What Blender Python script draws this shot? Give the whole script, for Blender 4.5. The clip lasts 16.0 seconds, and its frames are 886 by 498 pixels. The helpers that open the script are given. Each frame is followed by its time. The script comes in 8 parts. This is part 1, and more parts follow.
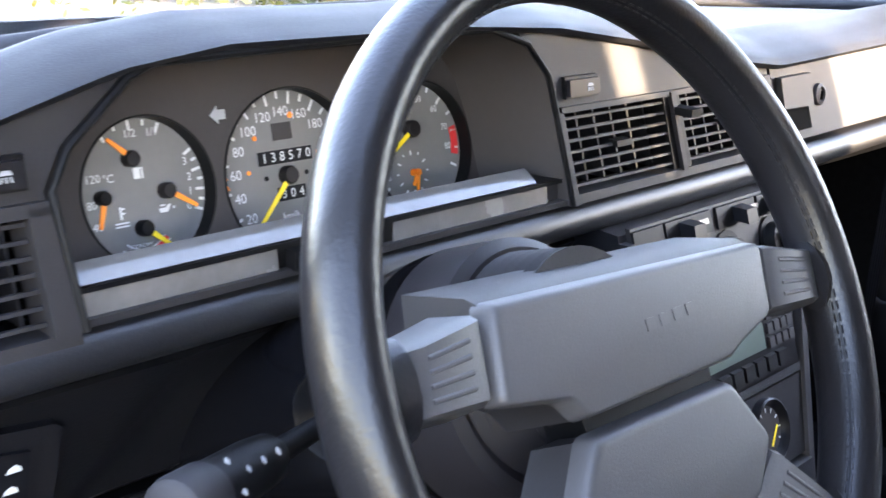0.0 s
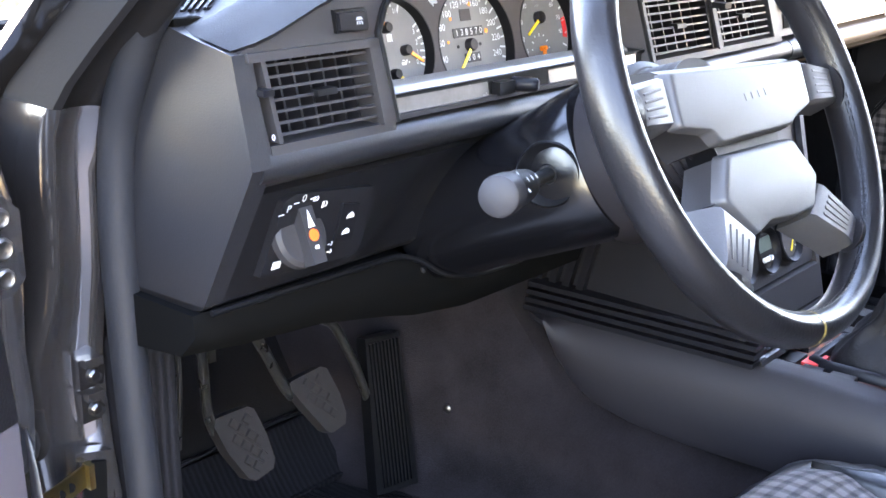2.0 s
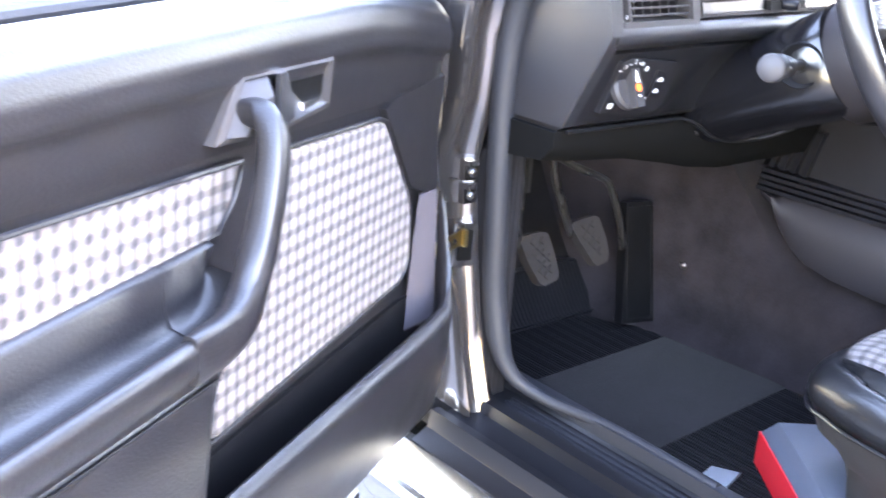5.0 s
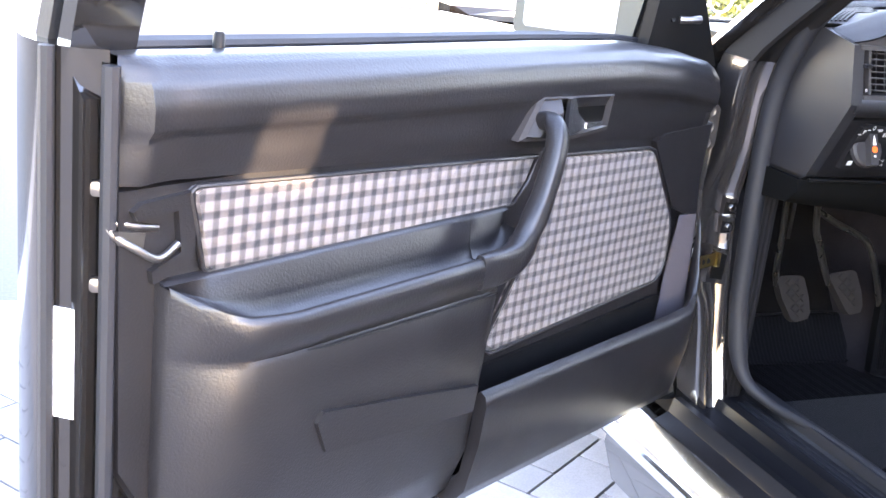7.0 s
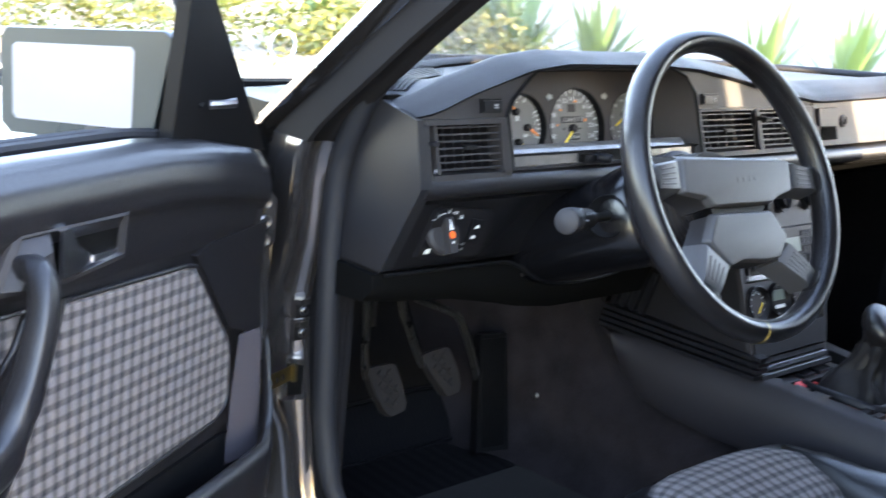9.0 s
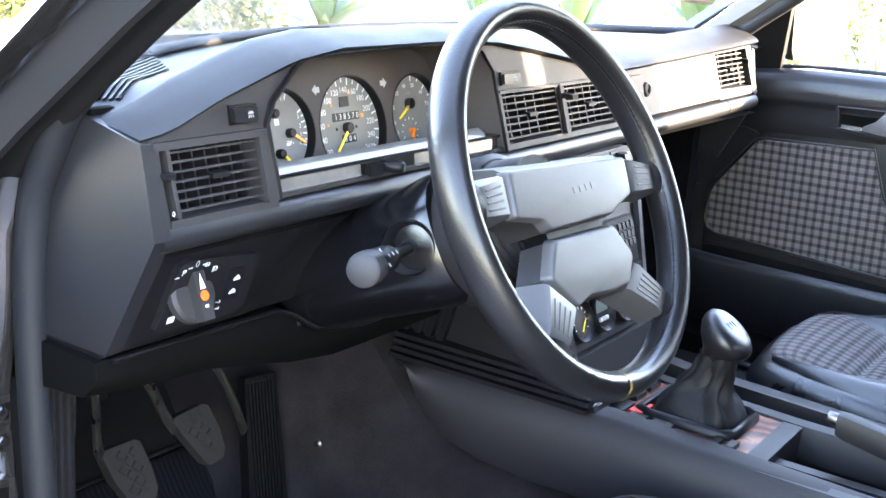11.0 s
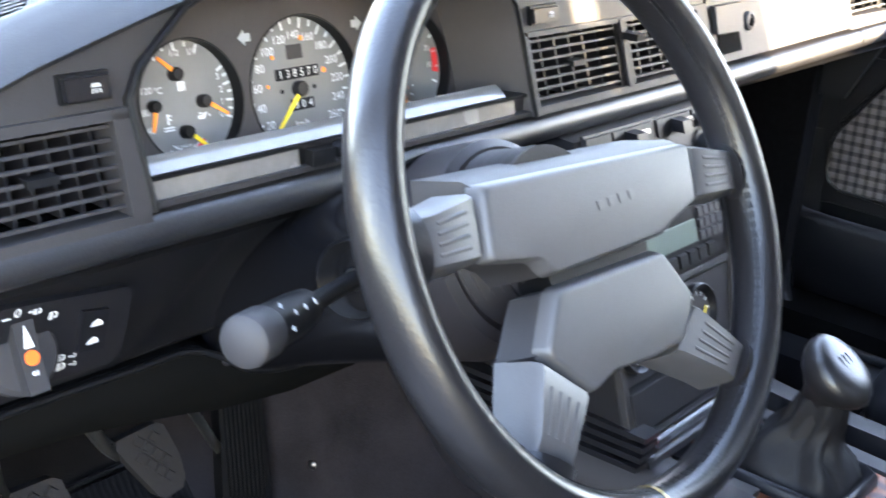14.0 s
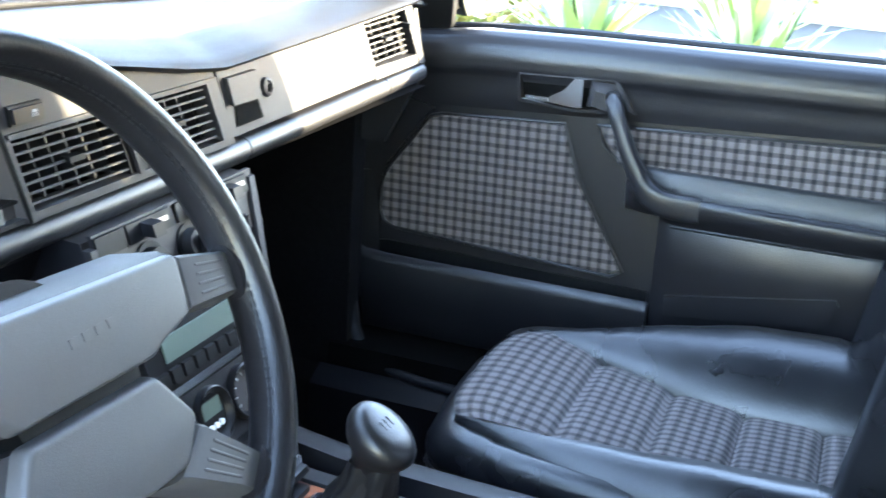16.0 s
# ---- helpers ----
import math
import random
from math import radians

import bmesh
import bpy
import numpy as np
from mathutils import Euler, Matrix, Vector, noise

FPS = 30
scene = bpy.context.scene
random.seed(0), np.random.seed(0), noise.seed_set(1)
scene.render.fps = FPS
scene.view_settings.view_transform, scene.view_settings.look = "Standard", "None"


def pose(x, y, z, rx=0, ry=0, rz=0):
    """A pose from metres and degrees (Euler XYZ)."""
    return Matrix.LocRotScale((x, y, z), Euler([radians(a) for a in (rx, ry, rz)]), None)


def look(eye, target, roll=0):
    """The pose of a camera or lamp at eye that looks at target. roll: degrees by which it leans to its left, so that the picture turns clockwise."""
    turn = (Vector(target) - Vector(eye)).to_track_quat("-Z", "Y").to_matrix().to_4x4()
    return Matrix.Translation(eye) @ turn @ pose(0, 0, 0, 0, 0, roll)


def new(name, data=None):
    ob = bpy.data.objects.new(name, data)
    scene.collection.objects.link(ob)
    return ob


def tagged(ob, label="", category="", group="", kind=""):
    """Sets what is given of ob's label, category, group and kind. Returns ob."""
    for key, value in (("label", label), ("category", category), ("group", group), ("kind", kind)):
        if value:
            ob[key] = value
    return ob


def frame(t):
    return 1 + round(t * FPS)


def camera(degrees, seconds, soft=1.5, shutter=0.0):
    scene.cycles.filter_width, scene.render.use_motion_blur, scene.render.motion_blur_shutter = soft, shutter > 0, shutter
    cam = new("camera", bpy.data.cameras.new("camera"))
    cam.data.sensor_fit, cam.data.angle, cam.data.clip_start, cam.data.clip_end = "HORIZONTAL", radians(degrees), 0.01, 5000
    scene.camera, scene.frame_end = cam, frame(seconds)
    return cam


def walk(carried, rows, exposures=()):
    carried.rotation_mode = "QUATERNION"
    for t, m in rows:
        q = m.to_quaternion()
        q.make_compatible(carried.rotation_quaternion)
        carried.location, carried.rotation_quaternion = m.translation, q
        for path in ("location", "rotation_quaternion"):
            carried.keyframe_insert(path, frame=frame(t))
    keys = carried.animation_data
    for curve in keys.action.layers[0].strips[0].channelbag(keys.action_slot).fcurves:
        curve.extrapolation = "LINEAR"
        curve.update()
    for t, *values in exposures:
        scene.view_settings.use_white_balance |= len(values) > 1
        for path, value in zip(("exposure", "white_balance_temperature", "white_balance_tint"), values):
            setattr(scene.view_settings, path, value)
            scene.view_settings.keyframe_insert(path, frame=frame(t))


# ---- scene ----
# The world: x to the car's right, y forward, z up; the ground is z = 0 and the car's middle x = 0.
cam = camera(42.1, 16.0, soft=1.5, shutter=0.3)
PATH = [
    (0, (-0.804, -0.275, 1.052), (0.599, 1.018, 0.453), 3.1),
    (0.5, (-0.905, -0.309, 1.04), (0.485, 1.017, 0.482), 2.6),
    (1, (-1.031, -0.329, 1.02), (0.412, 0.926, 0.432), 1.4),
    (1.5, (-1.125, -0.356, 1.019), (0.341, 0.873, 0.436), 0.3),
    (2, (-1.18, -0.388, 1.015), (0.285, 0.833, 0.412), 0.9),
    (2.5, (-1.216, -0.439, 1.02), (0.216, 0.821, 0.417), 2.1),
    (3, (-1.251, -0.491, 1.019), (0.123, 0.824, 0.4), 3.6),
    (3.5, (-1.306, -0.527, 1.001), (0.008, 0.797, 0.281), 3.9),
    (4, (-1.413, -0.56, 1.006), (-0.119, 0.758, 0.239), 4.3),
    (4.5, (-1.508, -0.588, 1.009), (-0.226, 0.746, 0.251), 4.6),
    (5, (-1.593, -0.624, 1.022), (-0.37, 0.803, 0.338), 4.3),
    (5.2, (-1.615, -0.657, 1.026), (-0.502, 0.86, 0.349), 3.6),
    (7.3, (-1.738, -0.999, 1.055), (-1.002, 0.757, 0.445), 6.5),
    (7.5, (-1.741, -0.986, 1.061), (-0.993, 0.758, 0.432), 6.3),
    (8, (-1.683, -0.957, 1.083), (-0.868, 0.748, 0.427), 5.8),
    (8.5, (-1.569, -0.891, 1.095), (-0.602, 0.751, 0.488), 4.8),
    (9, (-1.517, -0.757, 1.088), (-0.204, 0.668, 0.591), 5.7),
    (9.5, (-1.513, -0.645, 1.1), (-0.01, 0.582, 0.613), 4.5),
    (10, (-1.467, -0.582, 1.097), (0.125, 0.53, 0.617), 4.2),
    (10.2, (-1.428, -0.571, 1.088), (0.169, 0.525, 0.59), 4.2),
    (12.3, (-1.062, -0.331, 1.089), (0.487, 0.776, 0.477), 3.5),
    (12.5, (-1.027, -0.328, 1.088), (0.48, 0.83, 0.464), 4.2),
    (13, (-0.971, -0.327, 1.084), (0.454, 0.902, 0.407), 3.6),
    (13.5, (-0.941, -0.326, 1.084), (0.451, 0.92, 0.369), 3.6),
    (14, (-0.928, -0.353, 1.081), (0.506, 0.84, 0.358), 4.0),
    (14.5, (-0.917, -0.395, 1.078), (0.64, 0.602, 0.315), 4.2),
    (15, (-0.874, -0.409, 1.079), (0.734, 0.508, 0.321), 2.9),
    (15.5, (-0.847, -0.406, 1.12), (0.834, 0.429, 0.428), 3.4),
    (16, (-0.848, -0.39, 1.131), (0.933, 0.248, 0.481), 3.8),
]
EXPOSURES = [(0.0, 5.3, 6950, 29), (0.7, 5.1, 6950, 29), (1.1, 4.9, 6950, 29), (1.9, 5.95, 7050, 30), (2.4, 6.45, 7150, 30), (3.5, 6.8, 7250, 32), (5.2, 6.8, 7250, 32), (7.3, 5.4, 7400, 32), (8.2, 4.85, 7300, 30), (9.0, 4.95, 7000, 23), (10.2, 5.72, 7000, 23), (12.3, 5.95, 7050, 24), (14.5, 5.9, 7150, 24), (15.5, 5.95, 6900, 19), (16.0, 5.85, 6550, 15)]
walk(cam, [(t, look(eye, target, roll)) for t, eye, target, roll in PATH], EXPOSURES)

# ---- light ----
TO_SUN = Vector((0.589, -0.781, 0.208)).normalized()
world = bpy.data.worlds.new("sky")
scene.world = world
world.use_nodes = True
wn = world.node_tree
sky = wn.nodes.new("ShaderNodeTexSky")
sky.sky_type = "NISHITA"
sky.sun_disc = False
sky.sun_elevation = math.asin(TO_SUN.z)
sky.sun_rotation = math.atan2(TO_SUN.x, TO_SUN.y)
sky.air_density, sky.dust_density, sky.ozone_density = 1.0, 0.25, 1.0
back = wn.nodes["Background"]
back.inputs["Strength"].default_value = 0.15
wn.links.new(sky.outputs["Color"], back.inputs["Color"])
sun_data = bpy.data.lights.new("sun", "SUN")
sun_data.energy, sun_data.angle, sun_data.color = 1.15, radians(0.55), (1.0, 0.89, 0.60)
sun = new("sun", sun_data)
sun.matrix_world = look(TO_SUN * 50, (0, 0, 0))


# ---- materials ----
def material(name, color, rough=0.5, metal=0.0, var=0.12, vscale=9.0, grain=0.06, gscale=180.0, bump=0.15, bscale=500.0,
             coat=0.0, spec=0.5, rvar=0.1, sheen=0.0, blotch=0.0):
    """A Principled material with stains (vscale per metre), grain and fine relief, in metres of the object."""
    m = bpy.data.materials.new(name)
    m.use_nodes = True
    nt = m.node_tree
    N, L = nt.nodes, nt.links
    p = N["Principled BSDF"]
    tc = N.new("ShaderNodeTexCoord")
    a, b, c = (N.new("ShaderNodeTexNoise") for _ in range(3))
    for node, sc, det in ((a, vscale, 4), (b, gscale, 2), (c, bscale, 2)):
        node.inputs["Scale"].default_value, node.inputs["Detail"].default_value = sc, det
        L.new(tc.outputs["Object"], node.inputs["Vector"])
    mix = N.new("ShaderNodeMath")
    mix.operation = "MULTIPLY_ADD"
    mix.inputs[1].default_value, mix.inputs[2].default_value = 2 * var, 1 - var
    if blotch:
        mr = N.new("ShaderNodeMapRange")
        mr.inputs["From Min"].default_value, mr.inputs["From Max"].default_value = 0.5 - blotch, 0.5 + blotch
        L.new(a.outputs["Fac"], mr.inputs["Value"])
        L.new(mr.outputs["Result"], mix.inputs[0])
    else:
        L.new(a.outputs["Fac"], mix.inputs[0])
    mix2 = N.new("ShaderNodeMath")
    mix2.operation = "MULTIPLY_ADD"
    mix2.inputs[1].default_value, mix2.inputs[2].default_value = 2 * grain, -grain
    L.new(b.outputs["Fac"], mix2.inputs[0])
    add = N.new("ShaderNodeMath")
    add.operation = "ADD"
    L.new(mix.outputs[0], add.inputs[0])
    L.new(mix2.outputs[0], add.inputs[1])
    vm = N.new("ShaderNodeVectorMath")
    vm.operation = "SCALE"
    vm.inputs[0].default_value = color
    L.new(add.outputs[0], vm.inputs["Scale"])
    L.new(vm.outputs[0], p.inputs["Base Color"])
    ro = N.new("ShaderNodeMath")
    ro.operation = "MULTIPLY_ADD"
    ro.inputs[1].default_value, ro.inputs[2].default_value = 2 * rvar, rough - rvar
    L.new(a.outputs["Fac"], ro.inputs[0])
    L.new(ro.outputs[0], p.inputs["Roughness"])
    p.inputs["Metallic"].default_value = metal
    p.inputs["Specular IOR Level"].default_value = spec
    p.inputs["Coat Weight"].default_value = coat
    p.inputs["Sheen Weight"].default_value = sheen
    if bump:
        bp = N.new("ShaderNodeBump")
        bp.inputs["Strength"].default_value, bp.inputs["Distance"].default_value = bump, 0.0006
        L.new(c.outputs["Fac"], bp.inputs["Height"])
        L.new(bp.outputs[0], p.inputs["Normal"])
    return m


def check_cloth(name, light, mid, dark, period):
    """Woven check: light squares, grey bands and dark crossings, puffed; the UV map is in metres."""
    m = bpy.data.materials.new(name)
    m.use_nodes = True
    nt = m.node_tree
    N, L = nt.nodes, nt.links
    p = N["Principled BSDF"]
    uv = N.new("ShaderNodeUVMap")
    sep = N.new("ShaderNodeSeparateXYZ")
    wob = N.new("ShaderNodeTexNoise")
    wob.inputs["Scale"].default_value = 60.0
    off = N.new("ShaderNodeVectorMath")
    off.operation = "MULTIPLY_ADD"
    off.inputs[1].default_value = (0.0014, 0.0014, 0)
    L.new(uv.outputs[0], wob.inputs["Vector"])
    L.new(wob.outputs["Color"], off.inputs[0])
    L.new(uv.outputs[0], off.inputs[2])
    L.new(off.outputs[0], sep.inputs[0])
    bands = []
    for ax in ("X", "Y"):
        mul = N.new("ShaderNodeMath")
        mul.operation = "MULTIPLY"
        mul.inputs[1].default_value = 2 * math.pi / period
        L.new(sep.outputs[ax], mul.inputs[0])
        si = N.new("ShaderNodeMath")
        si.operation = "SINE"
        L.new(mul.outputs[0], si.inputs[0])
        mr = N.new("ShaderNodeMapRange")
        mr.interpolation_type = "SMOOTHSTEP"
        mr.inputs["From Min"].default_value, mr.inputs["From Max"].default_value = -0.22, 0.70
        L.new(si.outputs[0], mr.inputs["Value"])
        bands.append((mr, si))
    one = N.new("ShaderNodeMix")
    one.data_type = "RGBA"
    one.inputs["A"].default_value, one.inputs["B"].default_value = (*light, 1), (*mid, 1)
    L.new(bands[0][0].outputs[0], one.inputs["Factor"])
    two = N.new("ShaderNodeMix")
    two.data_type = "RGBA"
    two.inputs["A"].default_value, two.inputs["B"].default_value = (*mid, 1), (*dark, 1)
    L.new(bands[0][0].outputs[0], two.inputs["Factor"])
    three = N.new("ShaderNodeMix")
    three.data_type = "RGBA"
    L.new(bands[1][0].outputs[0], three.inputs["Factor"])
    L.new(one.outputs["Result"], three.inputs["A"])
    L.new(two.outputs["Result"], three.inputs["B"])
    weave = N.new("ShaderNodeTexNoise")
    weave.inputs["Scale"].default_value, weave.inputs["Detail"].default_value = 900.0, 2
    L.new(uv.outputs[0], weave.inputs["Vector"])
    sc = N.new("ShaderNodeMath")
    sc.operation = "MULTIPLY_ADD"
    sc.inputs[1].default_value, sc.inputs[2].default_value = 0.5, 0.75
    L.new(weave.outputs["Fac"], sc.inputs[0])
    vm = N.new("ShaderNodeVectorMath")
    vm.operation = "SCALE"
    L.new(three.outputs["Result"], vm.inputs[0])
    L.new(sc.outputs[0], vm.inputs["Scale"])
    L.new(vm.outputs[0], p.inputs["Base Color"])
    p.inputs["Roughness"].default_value = 0.9
    p.inputs["Sheen Weight"].default_value = 0.05
    hm = N.new("ShaderNodeMath")
    hm.operation = "ADD"
    L.new(bands[0][1].outputs[0], hm.inputs[0])
    L.new(bands[1][1].outputs[0], hm.inputs[1])
    hw = N.new("ShaderNodeMath")
    hw.operation = "MULTIPLY_ADD"
    hw.inputs[1].default_value = -1.0
    L.new(hm.outputs[0], hw.inputs[0])
    L.new(weave.outputs["Fac"], hw.inputs[2])
    bp = N.new("ShaderNodeBump")
    bp.inputs["Strength"].default_value, bp.inputs["Distance"].default_value = 0.5, 0.0012
    L.new(hw.outputs[0], bp.inputs["Height"])
    L.new(bp.outputs[0], p.inputs["Normal"])
    return m


def plain(name, color, rough=0.5, metal=0.0, transmission=0.0, ior=1.45):
    m = bpy.data.materials.new(name)
    m.use_nodes = True
    p = m.node_tree.nodes["Principled BSDF"]
    p.inputs["Base Color"].default_value = (*color, 1)
    p.inputs["Roughness"].default_value, p.inputs["Metallic"].default_value = rough, metal
    p.inputs["Transmission Weight"].default_value, p.inputs["IOR"].default_value = transmission, ior
    return m


def ribbed(m, scale):
    """Gives a material fine woven ribs along y: dark grooves and relief."""
    nt = m.node_tree
    p = nt.nodes["Principled BSDF"]
    source = p.inputs["Base Color"].links[0].from_socket
    bump_node = p.inputs["Normal"].links[0].from_node
    tc, wave, mul, vm = (nt.nodes.new(k) for k in ("ShaderNodeTexCoord", "ShaderNodeTexWave", "ShaderNodeMath", "ShaderNodeVectorMath"))
    wave.inputs["Scale"].default_value, wave.inputs["Distortion"].default_value, wave.inputs["Detail Scale"].default_value = scale, 1.2, 3.0
    mul.operation, vm.operation = "MULTIPLY_ADD", "SCALE"
    mul.inputs[1].default_value, mul.inputs[2].default_value = 1.3, 0.35
    nt.links.new(tc.outputs["Object"], wave.inputs["Vector"])
    nt.links.new(wave.outputs["Fac"], mul.inputs[0])
    nt.links.new(source, vm.inputs[0])
    nt.links.new(mul.outputs[0], vm.inputs["Scale"])
    nt.links.new(vm.outputs[0], p.inputs["Base Color"])
    nt.links.new(wave.outputs["Fac"], bump_node.inputs["Height"])
    return m


def random_tint(m, amount):
    """Lets each piece of its own object differ in brightness."""
    nt = m.node_tree
    p = nt.nodes["Principled BSDF"]
    source = p.inputs["Base Color"].links[0].from_socket
    info, mul, vm = nt.nodes.new("ShaderNodeObjectInfo"), nt.nodes.new("ShaderNodeMath"), nt.nodes.new("ShaderNodeVectorMath")
    mul.operation, vm.operation = "MULTIPLY_ADD", "SCALE"
    mul.inputs[1].default_value, mul.inputs[2].default_value = 2 * amount, 1 - amount
    nt.links.new(info.outputs["Random"], mul.inputs[0])
    nt.links.new(source, vm.inputs[0])
    nt.links.new(mul.outputs[0], vm.inputs["Scale"])
    nt.links.new(vm.outputs[0], p.inputs["Base Color"])
    return m


TOP_VINYL = material("dash_top_vinyl", (0.0098, 0.0098, 0.0116), spec=0.20, rough=0.56, var=0.12, bump=0.3, bscale=800)
VINYL = material("dash_vinyl", (0.0098, 0.0098, 0.0116), spec=0.36, rough=0.44, var=0.10, bump=0.3, bscale=800)
FASCIA = material("fascia_plastic", (0.019, 0.0175, 0.0185), spec=0.25, rough=0.55, var=0.08, bump=0.2, bscale=900)
KNEE = material("knee_panel_plastic", (0.0048, 0.0047, 0.0055), spec=0.28, rough=0.38, var=0.12, bump=0.2, bscale=800)
SHROUD = material("column_shroud_plastic", (0.0028, 0.0028, 0.0034), spec=0.42, rough=0.22, var=0.12, bump=0.12, bscale=700)
BLACK = material("black_plastic", (0.0032, 0.0032, 0.0037), spec=0.14, rough=0.5, var=0.1, bump=0.12, bscale=800)
GLOSS_BLACK = material("glossy_black_plastic", (0.007, 0.007, 0.0085), spec=0.12, rough=0.34, var=0.1, bump=0.03)
# Near-black that paints shade into recesses, gaps, slots and hidden faces.
DARK_VOID = material("shade_black", (0.003, 0.003, 0.003), spec=0.03, rough=0.9, bump=0)
COLLAR = material("column_plastic", (0.0105, 0.0088, 0.0097), spec=0.22, rough=0.55, bump=0.15, bscale=700)
RIM_LEATHER = material("wheel_leather", (0.0075, 0.0070, 0.0078), rough=0.31, spec=0.34, var=0.2, vscale=14, bump=0.35, bscale=420, rvar=0.08)
PAD = material("horn_pad_vinyl", (0.045, 0.0430, 0.0440), spec=0.5, rough=0.5, var=0.07, bump=0.2, bscale=900)
SEAT_LEATHER = material("seat_leather", (0.0042, 0.0044, 0.0052), spec=0.44, rough=0.29, var=0.2, vscale=8, bump=0.4, bscale=260, rvar=0.1)
SEAT_SIDE = material("seat_side_vinyl", (0.0100, 0.0095, 0.0105), rough=0.55, var=0.2, vscale=12, bump=0.3, bscale=300)
DOOR_VINYL = material("door_vinyl", (0.0068, 0.0064, 0.0074), spec=0.40, rough=0.37, var=0.28, vscale=16, bump=0.5, bscale=420, rvar=0.1)
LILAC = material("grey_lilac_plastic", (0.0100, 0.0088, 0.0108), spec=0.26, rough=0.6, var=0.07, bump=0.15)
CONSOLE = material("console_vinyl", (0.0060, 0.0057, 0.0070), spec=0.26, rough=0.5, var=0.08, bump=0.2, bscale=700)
CARPET = material("carpet", (0.0122, 0.0102, 0.0116), spec=0.06, rough=0.98, var=0.36, vscale=17, grain=0.5, gscale=420, bump=1.0, bscale=600, sheen=0.08, blotch=0.17)
MAT_PILE = material("mat_pile", (0.0052, 0.0043, 0.0052), spec=0.06, rough=0.98, var=0.38, vscale=14, grain=0.45, gscale=420, bump=1.0, bscale=600, sheen=0.08, blotch=0.17)
MAT_RIB = ribbed(material("mat_ribbed", (0.0046, 0.0044, 0.0054), spec=0.12, rough=0.9, var=0.2, grain=0.3, gscale=500, bump=0.8, bscale=700), 38.0)
TOE_FELT = material("black_felt", (0.0075, 0.0068, 0.0070), spec=0.06, rough=0.98, var=0.3, vscale=14, grain=0.4, gscale=420, bump=1.0, bscale=600, blotch=0.2)
PEDAL_ARM = material("pedal_arm_steel", (0.055, 0.053, 0.051), rough=0.3, metal=0.7, var=0.3, vscale=40, bump=0.1)
PEDAL = material("pedal_rubber", (0.0132, 0.0118, 0.0122), spec=0.2, rough=0.8, var=0.25, vscale=40, bump=0.5, bscale=300)
PILLAR_BLACK = material("glare_muted_black", (0.0065, 0.0062, 0.0068), spec=0.05, rough=0.75, var=0.2, bump=0.2)
SILL = material("sill_satin_black", (0.0048, 0.0048, 0.0058), spec=0.18, rough=0.38, var=0.2, bump=0.15)
RUBBER = material("seal_rubber", (0.0065, 0.0072, 0.0098), spec=0.28, rough=0.62, var=0.12, bump=0.3, bscale=500)
# Anthracite again, brightened so that pillar and flange show strong reflections.
PILLAR_PAINT = material("brightened_anthracite_paint", (0.090, 0.083, 0.083), rough=0.17, metal=0.85, var=0.25, vscale=10, bump=0.03, coat=0.8)
BODY = material("anthracite_paint", (0.0075, 0.0068, 0.0066), rough=0.13, metal=0.15, var=0.25, vscale=10, bump=0.03, coat=0.6)
# Same anthracite as BODY, lightened for the sunlit outside panels.
OUTER_PAINT = material("sunlit_anthracite_paint", (0.055, 0.056, 0.060), rough=0.32, metal=0.55, var=0.1, vscale=3, grain=0.08, gscale=900, bump=0.02, coat=0.6)
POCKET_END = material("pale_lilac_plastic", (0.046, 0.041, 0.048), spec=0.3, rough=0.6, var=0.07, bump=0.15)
SILVER_BODY = material("silver_paint", (0.15, 0.152, 0.158), rough=0.22, metal=0.9, var=0.05, bump=0, coat=0.6)
CHROME = material("chrome", (0.82, 0.83, 0.86), rough=0.2, metal=1.0, var=0.05, bump=0, rvar=0.05)
STEEL = material("steel", (0.16, 0.150, 0.142), rough=0.38, metal=1.0, var=0.25, vscale=30, bump=0.1)
BRASS = material("passivated_steel", (0.26, 0.20, 0.09), rough=0.35, metal=1.0, var=0.3, vscale=60, bump=0.1)
DIAL = material("dial_face", (0.165, 0.157, 0.148), spec=0.2, rough=0.7, var=0.04, bump=0)
CLUSTER = material("cluster_mask", (0.034, 0.029, 0.028), spec=0.25, rough=0.65, var=0.06, bump=0.05)
WHITE_INK = plain("white_print", (0.60, 0.59, 0.575), 0.6)
GREY_INK = plain("grey_print", (0.28, 0.28, 0.28), 0.6)
FOG_RED = plain("red_orange_print", (0.80, 0.11, 0.015), 0.45)
ORANGE = plain("orange_paint", (0.95, 0.25, 0.02), 0.45)
MARK = material("rim_band_yellow", (0.27, 0.19, 0.055), rough=0.4, var=0.2, vscale=80, bump=0.1)
YELLOW = plain("yellow_paint", (0.90, 0.62, 0.02), 0.45)
RED = plain("red_paint", (0.65, 0.03, 0.03), 0.45)
STRIP = material("lamp_strip_lens", (0.10, 0.094, 0.088), rough=0.25, var=0.35, vscale=35, grain=0.15, bump=0.1)
LENS_EDGE = material("clear_lens_edge", (0.10, 0.098, 0.095), rough=0.12, var=0.2, vscale=30, bump=0)
GLASS = plain("glass", (1, 1, 1), 0.0, 0.0, 1.0, 1.45)
MIRROR = plain("mirror_glass", (0.92, 0.94, 0.95), 0.02, 1.0)
LCD = plain("pale_green_display", (0.085, 0.115, 0.095), 0.3)
RED_BOX = material("red_plastic", (0.62, 0.02, 0.025), rough=0.35, var=0.1, bump=0.05)
GREY_BOX = material("blue_grey_plastic", (0.055, 0.062, 0.078), rough=0.5, var=0.1, bump=0.1)
BADGE = material("anodised_plate", (0.45, 0.50, 0.55), rough=0.3, metal=0.8, var=0.1, bump=0)
